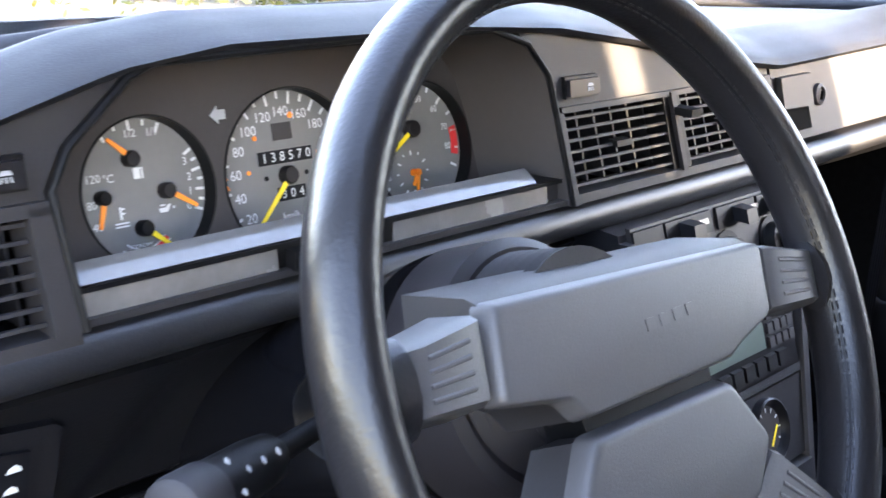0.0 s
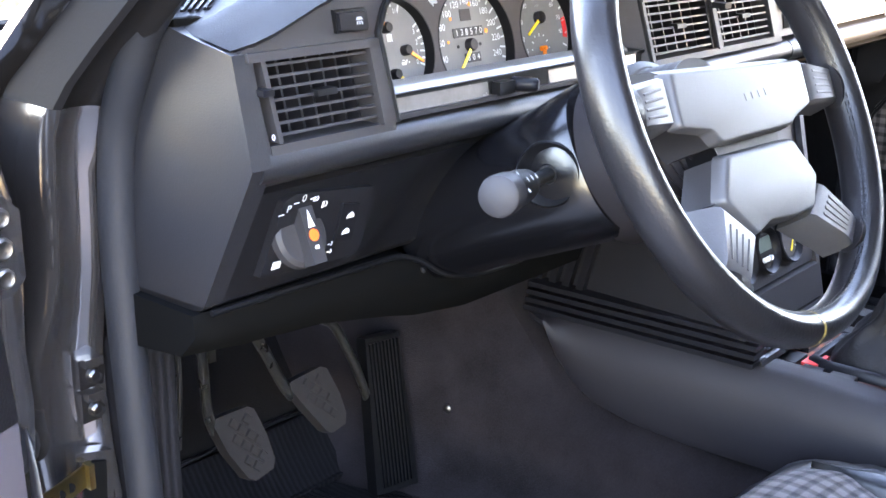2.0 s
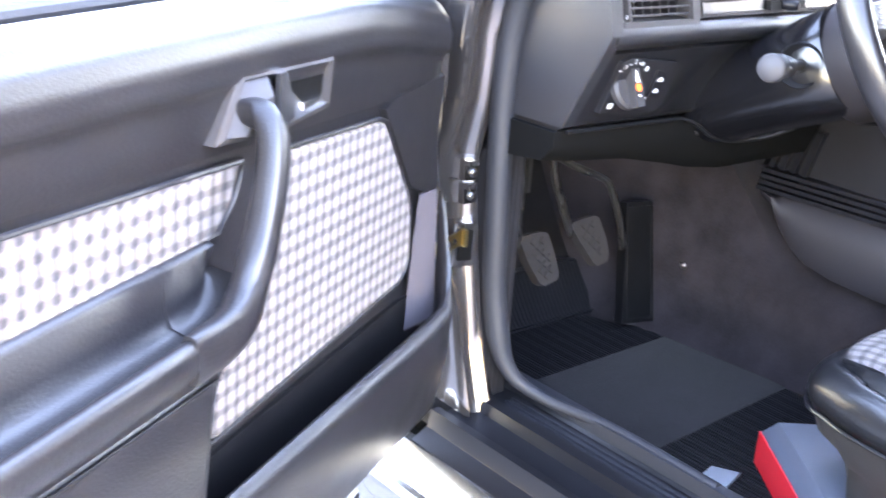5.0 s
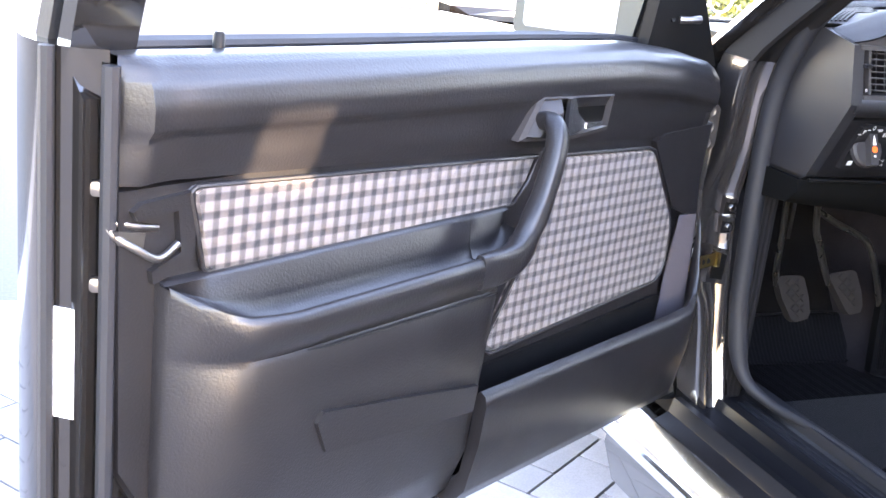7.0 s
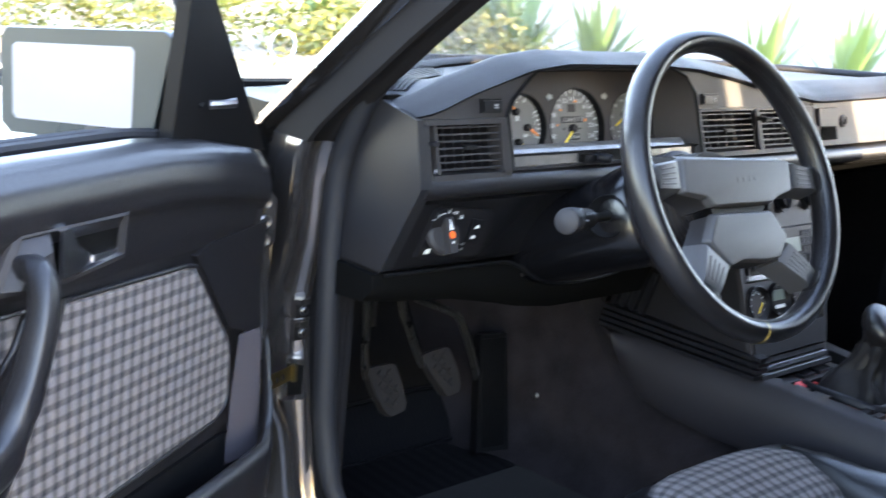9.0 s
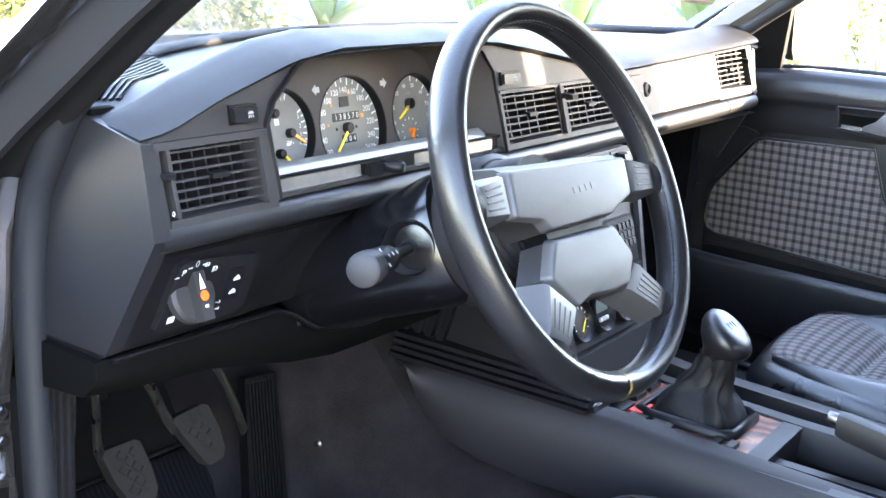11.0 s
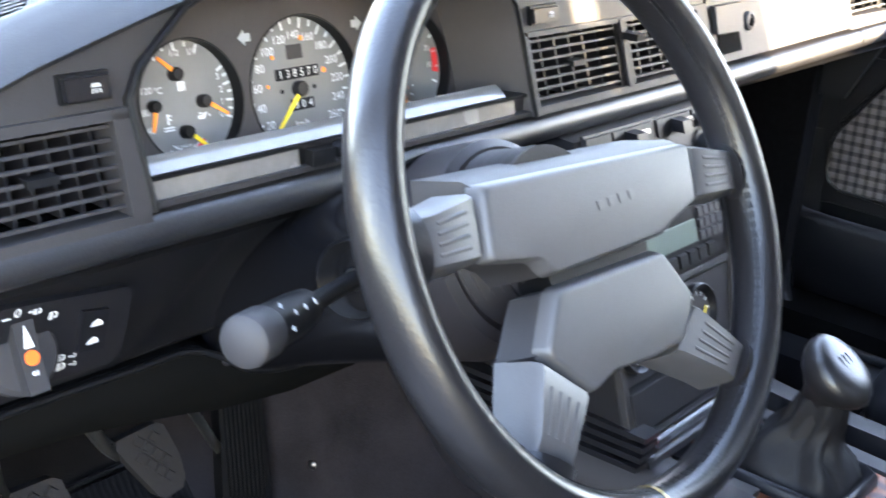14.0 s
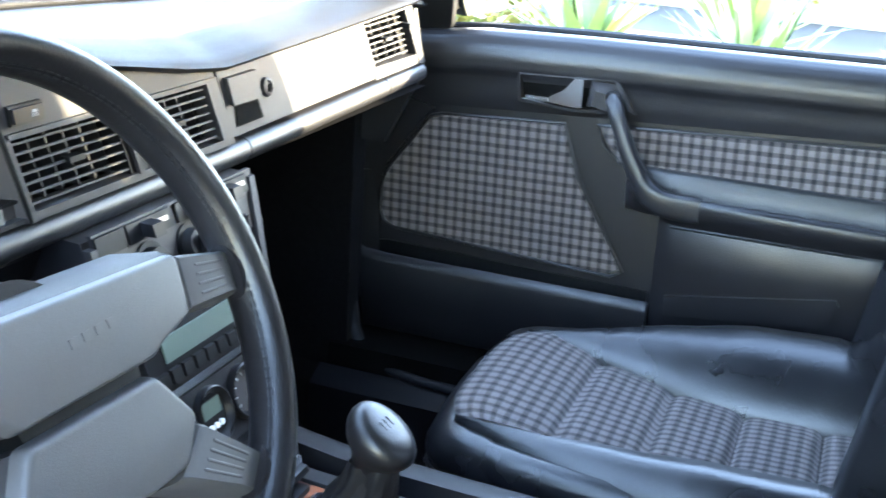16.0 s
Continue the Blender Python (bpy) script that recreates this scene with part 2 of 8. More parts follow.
LABEL = material("white_label", (0.75, 0.74, 0.73), rough=0.6, var=0.05, bump=0)
CLOTH = check_cloth("check_cloth", (0.108, 0.095, 0.094), (0.047, 0.039, 0.039), (0.0065, 0.0058, 0.0078), 0.0155)


# ---- building helpers ----
def V(*a):
    return Vector(a)


def thing(name, label, category, at=(0, 0, 0), group="", kind=""):
    ob = new(name)
    ob.empty_display_size = 0.05
    ob.location = at
    return tagged(ob, label, category, group, kind)


def part(name, bm, mat, parent, label="", sharp=38):
    """Links a bmesh, built in world places, as one mesh under a thing or a part."""
    me = bpy.data.meshes.new(name)
    bmesh.ops.recalc_face_normals(bm, faces=bm.faces)
    bm.to_mesh(me)
    bm.free()
    me.materials.append(mat)
    me.shade_smooth()
    me.set_sharp_from_angle(angle=radians(sharp))
    ob = new(name, me)
    if parent:
        ob.parent = parent
        spot = Vector()
        up = parent
        while up:
            spot = spot + up.location
            up = up.parent
        ob.location = -spot
    return tagged(ob, label)


def B():
    return bmesh.new()


def bevel(bm, width, seg=2, angle=30):
    edges = [e for e in bm.edges if len(e.link_faces) == 2 and e.calc_face_angle(0) > radians(angle)]
    if edges:
        bmesh.ops.bevel(bm, geom=edges, offset=width, segments=seg, affect="EDGES", clamp_overlap=True, profile=0.5)
    return bm


def box(lo, hi, w=0.0, seg=2, bm=None):
    bm = bm or B()
    vs = [bm.verts.new((x, y, z)) for x in (lo[0], hi[0]) for y in (lo[1], hi[1]) for z in (lo[2], hi[2])]
    for f in ((0, 1, 3, 2), (4, 6, 7, 5), (0, 4, 5, 1), (2, 3, 7, 6), (0, 2, 6, 4), (1, 5, 7, 3)):
        bm.faces.new([vs[i] for i in f])
    return bevel(bm, w, seg) if w else bm


def loft(rings, closed=True, caps=True, bm=None):
    bm = bm or B()
    rows = [[bm.verts.new(p) for p in r] for r in rings]
    n = len(rings[0])
    for a, b in zip(rows, rows[1:]):
        for i in range(n if closed else n - 1):
            bm.faces.new((a[i], a[(i + 1) % n], b[(i + 1) % n], b[i]))
    if caps and closed:
        bm.faces.new(rows[0][::-1])
        bm.faces.new(rows[-1])
    return bm


def prism(pts, at, d0, d1, w=0.0, seg=2, bm=None):
    """A flat outline of (a, b), set out by at(a, b, d) between the depths d0 and d1."""
    bm = loft([[at(a, b, d) for a, b in pts] for d in (d0, d1)], bm=bm)
    return bevel(bm, w, seg) if w else bm


def tube(path, radius, seg=12, bm=None, flat=1.0, side=None):
    """A round or flattened bar along a path, its section carried along without twist; radius is a number or one a point."""
    path = [Vector(p) for p in path]
    rings, a = [], None
    for i, p in enumerate(path):
        d = (path[min(i + 1, len(path) - 1)] - path[max(i - 1, 0)]).normalized()
        if a is None:
            ref = Vector(side) if side else (V(0, 0, 1) if abs(d.z) < 0.9 else V(1, 0, 0))
            a = d.cross(ref).normalized()
        a = (a - d * a.dot(d)).normalized()
        b = a.cross(d).normalized()
        r = radius[i] if isinstance(radius, (list, tuple)) else radius
        rings.append([p + a * math.cos(k) * r + b * math.sin(k) * r * flat for k in (2 * math.pi * j / seg for j in range(seg))])
    return loft(rings, bm=bm)


def smooth_path(points, steps=6):
    pts = [Vector(p) for p in points]
    out = []
    for i in range(len(pts) - 1):
        p0, p1, p2, p3 = pts[max(i - 1, 0)], pts[i], pts[i + 1], pts[min(i + 2, len(pts) - 1)]
        for k in range(steps):
            t = k / steps
            out.append(0.5 * (2 * p1 + (p2 - p0) * t + (2 * p0 - 5 * p1 + 4 * p2 - p3) * t * t + (3 * p1 - p0 - 3 * p2 + p3) * t ** 3))
    return out + [pts[-1]]


def lathe(axis0, direction, profile, seg=32, bm=None):
    """A turned body: profile of (distance along, radius)."""
    d = Vector(direction).normalized()
    a = d.cross(V(0, 0, 1) if abs(d.z) < 0.9 else V(1, 0, 0)).normalized()
    b = d.cross(a)
    rings = [[Vector(axis0) + d * s + (a * math.cos(k) + b * math.sin(k)) * r for k in (2 * math.pi * j / seg for j in range(seg))] for s, r in profile]
    return loft(rings, bm=bm)


def sheet(fn, nu, nv, thick=0.0, uv=None, bm=None):
    """A surface fn(a, b), a and b from 0 to 1; thick pushes a back skin along the normals; uv(a, b) in metres."""
    bm = bm or B()
    vs = [[bm.verts.new(fn(i / nu, j / nv)) for j in range(nv + 1)] for i in range(nu + 1)]
    layer = bm.loops.layers.uv.new("UVMap") if uv else None
    for i in range(nu):
        for j in range(nv):
            f = bm.faces.new((vs[i][j], vs[i + 1][j], vs[i + 1][j + 1], vs[i][j + 1]))
            if layer:
                for loop, (p, q) in zip(f.loops, ((i, j), (i + 1, j), (i + 1, j + 1), (i, j + 1))):
                    loop[layer].uv = uv(p / nu, q / nv)
    if thick:
        bmesh.ops.recalc_face_normals(bm, faces=bm.faces)
        bmesh.ops.solidify(bm, geom=bm.faces[:], thickness=thick)
    return bm


def text_mesh(words, size, at, right, up, out=0.0006, align="CENTER"):
    """Lettering in the built-in font, centred at a place, as a bmesh."""
    cu = bpy.data.curves.new("lettering", "FONT")
    cu.body, cu.size, cu.align_x, cu.align_y = words, size, align, "CENTER"
    cu.resolution_u = 3
    ob = new("lettering", cu)
    dep = bpy.context.evaluated_depsgraph_get()
    me = bpy.data.meshes.new_from_object(ob.evaluated_get(dep))
    bpy.data.objects.remove(ob)
    bpy.data.curves.remove(cu)
    bm = B()
    bm.from_mesh(me)
    bpy.data.meshes.remove(me)
    r, u = Vector(right).normalized(), Vector(up).normalized()
    n = r.cross(u)
    for v in bm.verts:
        v.co = Vector(at) + r * v.co.x + u * v.co.y + n * out
    return bm


def interp(table, x):
    xs, ys = zip(*table)
    return float(np.interp(x, xs, ys))


# ---- the car's shell ----
car = thing("car_body", "dark anthracite saloon car body with its front door open", "car", kind="structure")
# floor pan, toe board and tunnel
part("floor_pan", box((-0.78, -1.9, 0.215), (0.78, 0.72, 0.245), 0.004), BODY, car)
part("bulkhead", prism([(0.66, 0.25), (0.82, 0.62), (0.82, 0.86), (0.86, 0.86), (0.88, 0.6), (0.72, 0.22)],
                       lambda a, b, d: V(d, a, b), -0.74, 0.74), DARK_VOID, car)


def sill(side):
    x = lambda v: side * v
    pr = [(0.600, 0.27), (0.604, 0.345), (0.640, 0.366), (0.652, 0.352), (0.690, 0.350), (0.694, 0.360), (0.712, 0.360), (0.716, 0.346),
          (0.752, 0.340), (0.758, 0.352), (0.770, 0.352), (0.776, 0.33), (0.800, 0.318), (0.806, 0.19), (0.74, 0.17), (0.60, 0.2)]
    return bevel(loft([[V(x(a), y, b) for a, b in pr] for y in (-1.5, 0.335)]), 0.003, 1)


part("sill", sill(-1), SILL, car, "satin black stepped door sill")
part("sill", sill(1), SILL, car, "satin black stepped door sill")
# Added filler: stops light leaking under the passenger door, painted unlit black.
part("sill_cover", box((0.648, -1.4, 0.340), (0.742, 0.325, 0.400), 0.012, 3), DARK_VOID, car, "added filler over the passenger sill, painted unlit black")
part("sill_cover", box((-0.650, -1.4, 0.357), (-0.634, 0.325, 0.374), 0.005), RUBBER, car, "black ribbed rubber sill cover")
for k, x in enumerate((-0.665, -0.676, -0.687)):
    part("sill_rib", box((x - 0.003, -1.4, 0.349), (x + 0.003, 0.30, 0.356), 0.002, 1), RUBBER, car)
part("rocker_cladding", prism([(-0.802, 0.318), (-0.818, 0.300), (-0.824, 0.24), (-0.80, 0.17), (-0.79, 0.17), (-0.79, 0.32)],
                              lambda a, b, d: V(a, d, b), -1.45, 0.42, 0.006), SILVER_BODY, car, "silver painted plastic sill cladding")
part("cladding_trim", box((-0.831, -1.45, 0.262), (-0.820, 0.42, 0.276), 0.004), CHROME, car)

# hinge pillar: folded sheet metal that follows the door opening
PILLAR = [(0.86, 0.405), (0.80, 0.392), (0.76, 0.388), (0.70, 0.402), (0.65, 0.408), (0.60, 0.402), (0.52, 0.385), (0.46, 0.378), (0.40, 0.360), (0.35, 0.335)]


def pillar_face(side):
    rings = []
    for z, y in PILLAR:
        s = lambda v: side * v
        yi = interp([(0.35, 0.285), (0.42, 0.315), (0.56, 0.322), (0.68, 0.325), (0.80, 0.325), (0.90, 0.31)], z)
        rings.append([V(s(0.695), yi, z), V(s(0.712), yi - 0.004, z), V(s(0.716), yi - 0.012, z), V(s(0.722), yi - 0.006, z), V(s(0.728), y - 0.04, z),
                      V(s(0.735), y - 0.016, z), V(s(0.748), y - 0.012, z), V(s(0.756), y - 0.024, z), V(s(0.762), y - 0.012, z), V(s(0.766), y, z),
                      V(s(0.80), y + 0.012, z), V(s(0.80), y + 0.12, z), V(s(0.69), y + 0.12, z)])
    return loft(rings)


part("hinge_pillar", pillar_face(1), BODY, car)


def rake(z):
    """How far the pillar has swept back at a height: upright below the belt, then along the screen."""
    return -0.65 * (z - 0.86 + math.sqrt((z - 0.86) ** 2 + 0.0006))


HEIGHTS = (0.345, 0.38, 0.42, 0.46, 0.495, 0.52, 0.545, 0.58, 0.62, 0.655, 0.675, 0.70, 0.73, 0.77, 0.81, 0.84, 0.86, 0.88, 0.91, 0.95, 1.0, 1.08, 1.18, 1.27)
inner_edge = lambda z: interp([(0.345, 0.738), (0.44, 0.736), (0.49, 0.741), (0.53, 0.757), (0.66, 0.760), (0.70, 0.749), (0.735, 0.7430), (0.84, 0.7430), (0.95, 0.738)], z) - 0.26 * max(0.0, z - 1.05)
panel_y = lambda z: interp([(0.345, 0.305), (0.42, 0.330), (0.52, 0.350), (0.60, 0.364), (0.66, 0.366), (0.74, 0.350), (0.86, 0.348)], z) + rake(z)
rings = []
for z in HEIGHTS:
    e, y, lean = inner_edge(z), panel_y(z), 0.26 * max(0.0, z - 1.05)
    inn = 0.690 - lean
    rings.append([V(-x, q, z) for x, q in ((e - 0.002, y + 0.075), (e, y + 0.020), (e + 0.0005, y + 0.004), (e - 0.0035, y - 0.001), (e - 0.008, y + 0.003), (0.5 * (e + inn) + 0.006, y + 0.004),
                                           (inn + 0.024, y + 0.001), (inn + 0.020, y - 0.006), (inn + 0.014, y - 0.007), (inn + 0.010, y + 0.001), (inn, y + 0.006), (inn, y + 0.075))])
belt_ring = HEIGHTS.index(0.86)
part("hinge_pillar", loft(rings[:belt_ring + 1]), PILLAR_PAINT, car, "folded sheet steel hinge pillar in dark paint", sharp=50)
# Same pillar above the belt, blackened to keep sky glare off it.
part("screen_pillar", loft(rings[belt_ring:]), PILLAR_BLACK, car, "screen pillar, blackened to mute its sky reflection", sharp=50)
flange = []
for z in (0.600, 0.615, 0.64, 0.68, 0.73, 0.79, 0.825, 0.845):
    w = interp([(0.600, 0.775), (0.64, 0.7665), (0.68, 0.7640), (0.72, 0.7560), (0.80, 0.7540), (0.825, 0.7600), (0.845, 0.7760)], z)
    back = interp([(0.60, -0.026), (0.64, -0.016), (0.70, -0.002), (0.845, 0.0155)], z)
    flange.append([V(-x, y + back, z) for x, y in ((0.812, 0.405), (0.812, 0.380), (0.806, 0.371), (w + 0.010, 0.366), (w + 0.003, 0.368), (w, 0.376), (w, 0.47), (0.812, 0.47))])
part("hinge_flange", loft(flange), PILLAR_PAINT, car, "hinge flange of the pillar, paint brightened for its reflections", sharp=50)
# Near-black box paints the deep shade of the groove.
part("pillar_groove", box((-0.770, 0.425, 0.36), (-0.735, 0.445, 0.865)), DARK_VOID, car)
hinge_plate = part("hinge_plate", bevel(prism([(-0.800, 0.722), (-0.772, 0.722), (-0.7600, 0.734), (-0.7600, 0.786), (-0.772, 0.798), (-0.800, 0.798)], lambda a, b, d: V(a, d, b), 0.3625, 0.3705), 0.0015, 2), PILLAR_PAINT, car, "eight-sided hinge plate with three bolts")
for z, r in ((0.783, 0.0078), (0.7600, 0.0088), (0.7375, 0.0078)):
    part("bolt", lathe((-0.7775, 0.3625, z), (0, -1, 0), [(0, r), (0.0035, r), (0.0050, r * 0.75), (0.0042, r * 0.55), (0.0042, 0.0005)], 12), STEEL, hinge_plate)
for z in (0.645, 0.616):
    catch = part("striker_plate", bevel(box((-0.7265, 0.3575, z - 0.0125), (-0.7025, 0.3690, z + 0.0125)), 0.002, 2), BODY, car, "small bolted fitting on the pillar")
    part("catch_roller", box((-0.7225, 0.3535, z + 0.0055), (-0.7065, 0.3580, z + 0.0125), 0.0015), PILLAR_PAINT, catch)
    part("bolt", lathe((-0.7135, 0.3575, z - 0.0035), (-0.1, -1, 0), [(0, 0.0064), (0.003, 0.0064), (0.0045, 0.0045), (0.0025, 0.0036), (0.0025, 0.001)], 12), BODY, catch)
part("hinge_boot", tube(smooth_path([(-0.828, 0.330, 0.615), (-0.806, 0.352, 0.612), (-0.783, 0.372, 0.600), (-0.768, 0.395, 0.590)], 4), [0.026] * 4 + [0.025] * 4 + [0.022] * 5, 16), RUBBER, car, "grey rubber wiring boot between door and pillar")
# check strap mount: a pressed frame round a dark mouth
mount = part("strap_mount", bevel(prism([(-0.7465, 0.5320), (-0.7135, 0.5280), (-0.7105, 0.5800), (-0.7440, 0.5890)], lambda a, b, d: V(a, d, b), 0.3440, 0.3580), 0.003, 2), PILLAR_PAINT, car, "pressed check strap mount")
# Flat near-black patch stands for the shaded mouth.
part("strap_mouth", prism([(-0.7410, 0.5390), (-0.7200, 0.5365), (-0.7180, 0.5740), (-0.7390, 0.5800)], lambda a, b, d: V(a, d, b), 0.3425, 0.3450), DARK_VOID, mount)
strap = [V(-0.7270, 0.3460, 0.5690), V(-0.7420, 0.3380, 0.5700), V(-0.7700, 0.3280, 0.5690), V(-0.7960, 0.3200, 0.5680)]
part("check_strap", bevel(loft([[p + V(0, 0, 0.0095), p + V(0.002, 0.003, 0.0095), p + V(0.002, 0.003, -0.0095), p + V(0, 0, -0.0095)] for p in strap]), 0.0006, 1), BRASS, mount, "yellow passivated check strap")
part("strap_clip", bevel(box((-0.7395, 0.3340, 0.5590), (-0.7345, 0.3430, 0.5800)), 0.0015, 1), BRASS, mount)
for f in (0.30, 0.50, 0.70):
    p = strap[1].lerp(strap[3], f)
    part("strap_hole", lathe(p, (-0.45, -0.89, 0), [(0, 0.0045), (0.0008, 0.0042), (0.0008, 0.0005)], 12), DARK_VOID, mount)
PILLAR_CLOTH = material("pillar_fabric", (0.065, 0.060, 0.055), rough=0.85, var=0.15, bump=0.5, bscale=600)
# front pillars: outer steel, seal and inner trim, from the cowl up to the roof


def front_pillar(side):
    """The section at one height, carried up along the raked screen; it leans in above the belt."""
    def band(cross, z0=0.80, z1=1.275):
        rings = []
        for k in range(9):
            z = z0 + (z1 - z0) * k / 8
            lean = 0.26 * max(0.0, z - 1.05)
            rings.append([V(side * (x - lean), y - 1.30 * (z - 0.86), z) for x, y in cross])
        return loft(rings)
    part("front_pillar", bevel(band([(0.745, 0.416), (0.752, 0.432), (0.740, 0.462), (0.705, 0.486), (0.692, 0.455), (0.712, 0.412), (0.726, 0.404)]), 0.004, 2), BODY, car)
    part("pillar_flange", band([(0.728, 0.398), (0.722, 0.405), (0.727, 0.412), (0.733, 0.405)], 0.84), BODY, car)
    part("pillar_trim", bevel(band([(0.716, 0.402), (0.708, 0.389), (0.692, 0.383), (0.680, 0.398), (0.688, 0.440), (0.705, 0.455)], 0.86), 0.006, 2), PILLAR_CLOTH, car, "pale fabric-faced pillar trim")


front_pillar(-1)
front_pillar(1)


def door_seal(side):
    path = smooth_path([(side * 0.655, -0.108, 1.232), (side * 0.700, 0.116, 1.050), (side * 0.702, 0.250, 0.942), (side * 0.702, 0.290, 0.885), (side * 0.700, 0.314, 0.83),
                        (side * 0.700, 0.322, 0.74), (side * 0.698, 0.318, 0.60), (side * 0.694, 0.312, 0.48), (side * 0.686, 0.296, 0.405),
                        (side * 0.664, 0.252, 0.376), (side * 0.640, 0.16, 0.370), (side * 0.640, 0.0, 0.370)], 7)
    return tube([p + V(0, 0.009 * min(1.0, max(0.0, (p.z - 0.40) / 0.1)), 0) for p in path], [0.0145 if p.z > 0.44 else 0.0075 + 0.0070 * max(0, (p.z - 0.372) / 0.068) for p in path], 14)


part("door_seal", door_seal(-1), RUBBER, car, "soft dark rubber door seal")
part("door_seal", door_seal(1), RUBBER, car, "soft dark rubber door seal")
part("kick_panel", box((-0.700, 0.325, 0.27), (-0.660, 0.75, 0.84), 0.004), MAT_RIB, car)
part("kick_panel", box((0.660, 0.30, 0.27), (0.700, 0.75, 0.84), 0.004), MAT_RIB, car)

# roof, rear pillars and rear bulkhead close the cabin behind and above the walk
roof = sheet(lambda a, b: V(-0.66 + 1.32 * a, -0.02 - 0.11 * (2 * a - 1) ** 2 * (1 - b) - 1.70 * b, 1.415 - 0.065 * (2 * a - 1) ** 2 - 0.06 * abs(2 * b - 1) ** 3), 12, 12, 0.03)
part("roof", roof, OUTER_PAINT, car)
part("headliner", sheet(lambda a, b: V(-0.63 + 1.26 * a, -0.04 - 0.11 * (2 * a - 1) ** 2 * (1 - b) - 1.64 * b, 1.372 - 0.08 * (2 * a - 1) ** 2 - 0.06 * abs(2 * b - 1) ** 3), 10, 10), PILLAR_CLOTH, car, "dark fabric headliner")
for s in (-1, 1):
    # Unseen pillars, placed and thickened to shape the sun that comes in.
    part("centre_pillar", loft([[V(s * (0.74 - 0.11 * t) + dx, (-0.565 if s > 0 else -0.485) - dy * (1.0 if s > 0 else 1.5) - 0.05 * t, 0.34 + 0.99 * t) for dx, dy in ((s * (0.055 + 0.10 * t), 0), (s * (0.055 + 0.10 * t), 0.11), (-s * 0.03, 0.11), (-s * 0.03, 0))] for t in (0, 0.55, 1)]), BODY, car)
    part("rear_side_panel", box((s * 0.70 - 0.03, -1.9, 0.30), (s * 0.70 + 0.03, -0.80, 0.93), 0.02), DOOR_VINYL, car)
    part("rear_pillar", loft([[V(s * (0.70 - 0.1 * t), -1.55 - dy + 0.15 * t, 0.92 + 0.36 * t) + V(dx, 0, 0) for dx, dy in ((0.03, 0), (0.03, 0.25), (-0.03, 0.25), (-0.03, 0))] for t in (0, 1)]), BODY, car)
# Unseen panels added to block the sun, save for a few patches.
side_blocker = lambda s, y0, y1: loft([[V(s * 0.70, y, 0.90), V(s * 0.62, y, 1.33), V(s * 0.61, y, 1.33), V(s * 0.69, y, 0.90)] for y in (y0, y1)])
part("sun_blocker", loft([[V(-0.66, -1.84, 0.90), V(0.66, -1.84, 0.90), V(0.66, -1.87, 0.90), V(-0.66, -1.87, 0.90)], [V(-0.615, -1.70, 1.225), V(0.615, -1.70, 1.225), V(0.615, -1.73, 1.225), V(-0.615, -1.73, 1.225)]]), BLACK, car, "unseen panel added to block sun at the rear screen")
for s, y0, y1 in ((1, -0.80, -1.80), (-1, -0.62, -1.085), (-1, -1.225, -1.80)):
    part("sun_blocker", side_blocker(s, y0, y1), BLACK, car, "unseen panel added to shape sun at the rear side window")
# Unseen skins added to stop sun leaking behind the front doors.
for s in (-1, 1):
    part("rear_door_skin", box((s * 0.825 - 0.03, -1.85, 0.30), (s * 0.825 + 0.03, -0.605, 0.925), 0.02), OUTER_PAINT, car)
part("rear_shelf", box((-0.62, -2.02, 0.88), (0.62, -1.72, 0.93), 0.02), BLACK, car)
part("rear_header", tube([(x, -1.62 - 0.05 * (x / 0.6) ** 2, 1.315 - 0.06 * (x / 0.6) ** 2) for x in np.linspace(-0.6, 0.6, 9)], 0.03, 8), BODY, car)
part("rear_bench", box((-0.62, -1.75, 0.28), (0.62, -1.15, 0.55), 0.05, 3), SEAT_LEATHER, car)
part("rear_backrest", box((-0.62, -1.9, 0.5), (0.62, -1.68, 0.92), 0.05, 3), SEAT_LEATHER, car)

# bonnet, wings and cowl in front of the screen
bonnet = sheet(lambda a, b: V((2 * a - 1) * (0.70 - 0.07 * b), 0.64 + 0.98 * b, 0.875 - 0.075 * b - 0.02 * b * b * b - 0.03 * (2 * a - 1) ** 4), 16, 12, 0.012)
part("bonnet", bonnet, OUTER_PAINT, car, "dark bonnet, its metallic paint lightened for the sun")
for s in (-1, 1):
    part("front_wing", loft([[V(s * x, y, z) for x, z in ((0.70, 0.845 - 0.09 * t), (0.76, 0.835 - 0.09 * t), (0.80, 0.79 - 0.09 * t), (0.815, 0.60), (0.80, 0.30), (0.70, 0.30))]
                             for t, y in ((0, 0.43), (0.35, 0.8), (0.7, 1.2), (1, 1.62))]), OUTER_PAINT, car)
part("grille_panel", box((-0.68, 1.62, 0.30), (0.68, 1.70, 0.77), 0.03), BODY, car)
part("cowl", box((-0.66, 0.55, 0.82), (0.66, 0.68, 0.872), 0.01), BLACK, car)
part("wiper_arm", tube(smooth_path([(-0.10, 0.60, 0.905), (-0.32, 0.575, 0.93), (-0.52, 0.50, 0.935)], 4), 0.006, 8), BLACK, car)
part("wiper_blade", box((-0.50, 0.535, 0.925), (-0.08, 0.545, 0.945), 0.003, 1), BLACK, car)
star = part("bonnet_ornament", lathe((-0.03, 1.46, 0.785), (0, 0, 1), [(0, 0.018), (0.008, 0.014), (0.012, 0.004), (0.03, 0.003)], 16), CHROME, car, "chrome ring ornament on a short stem")
ring = B()
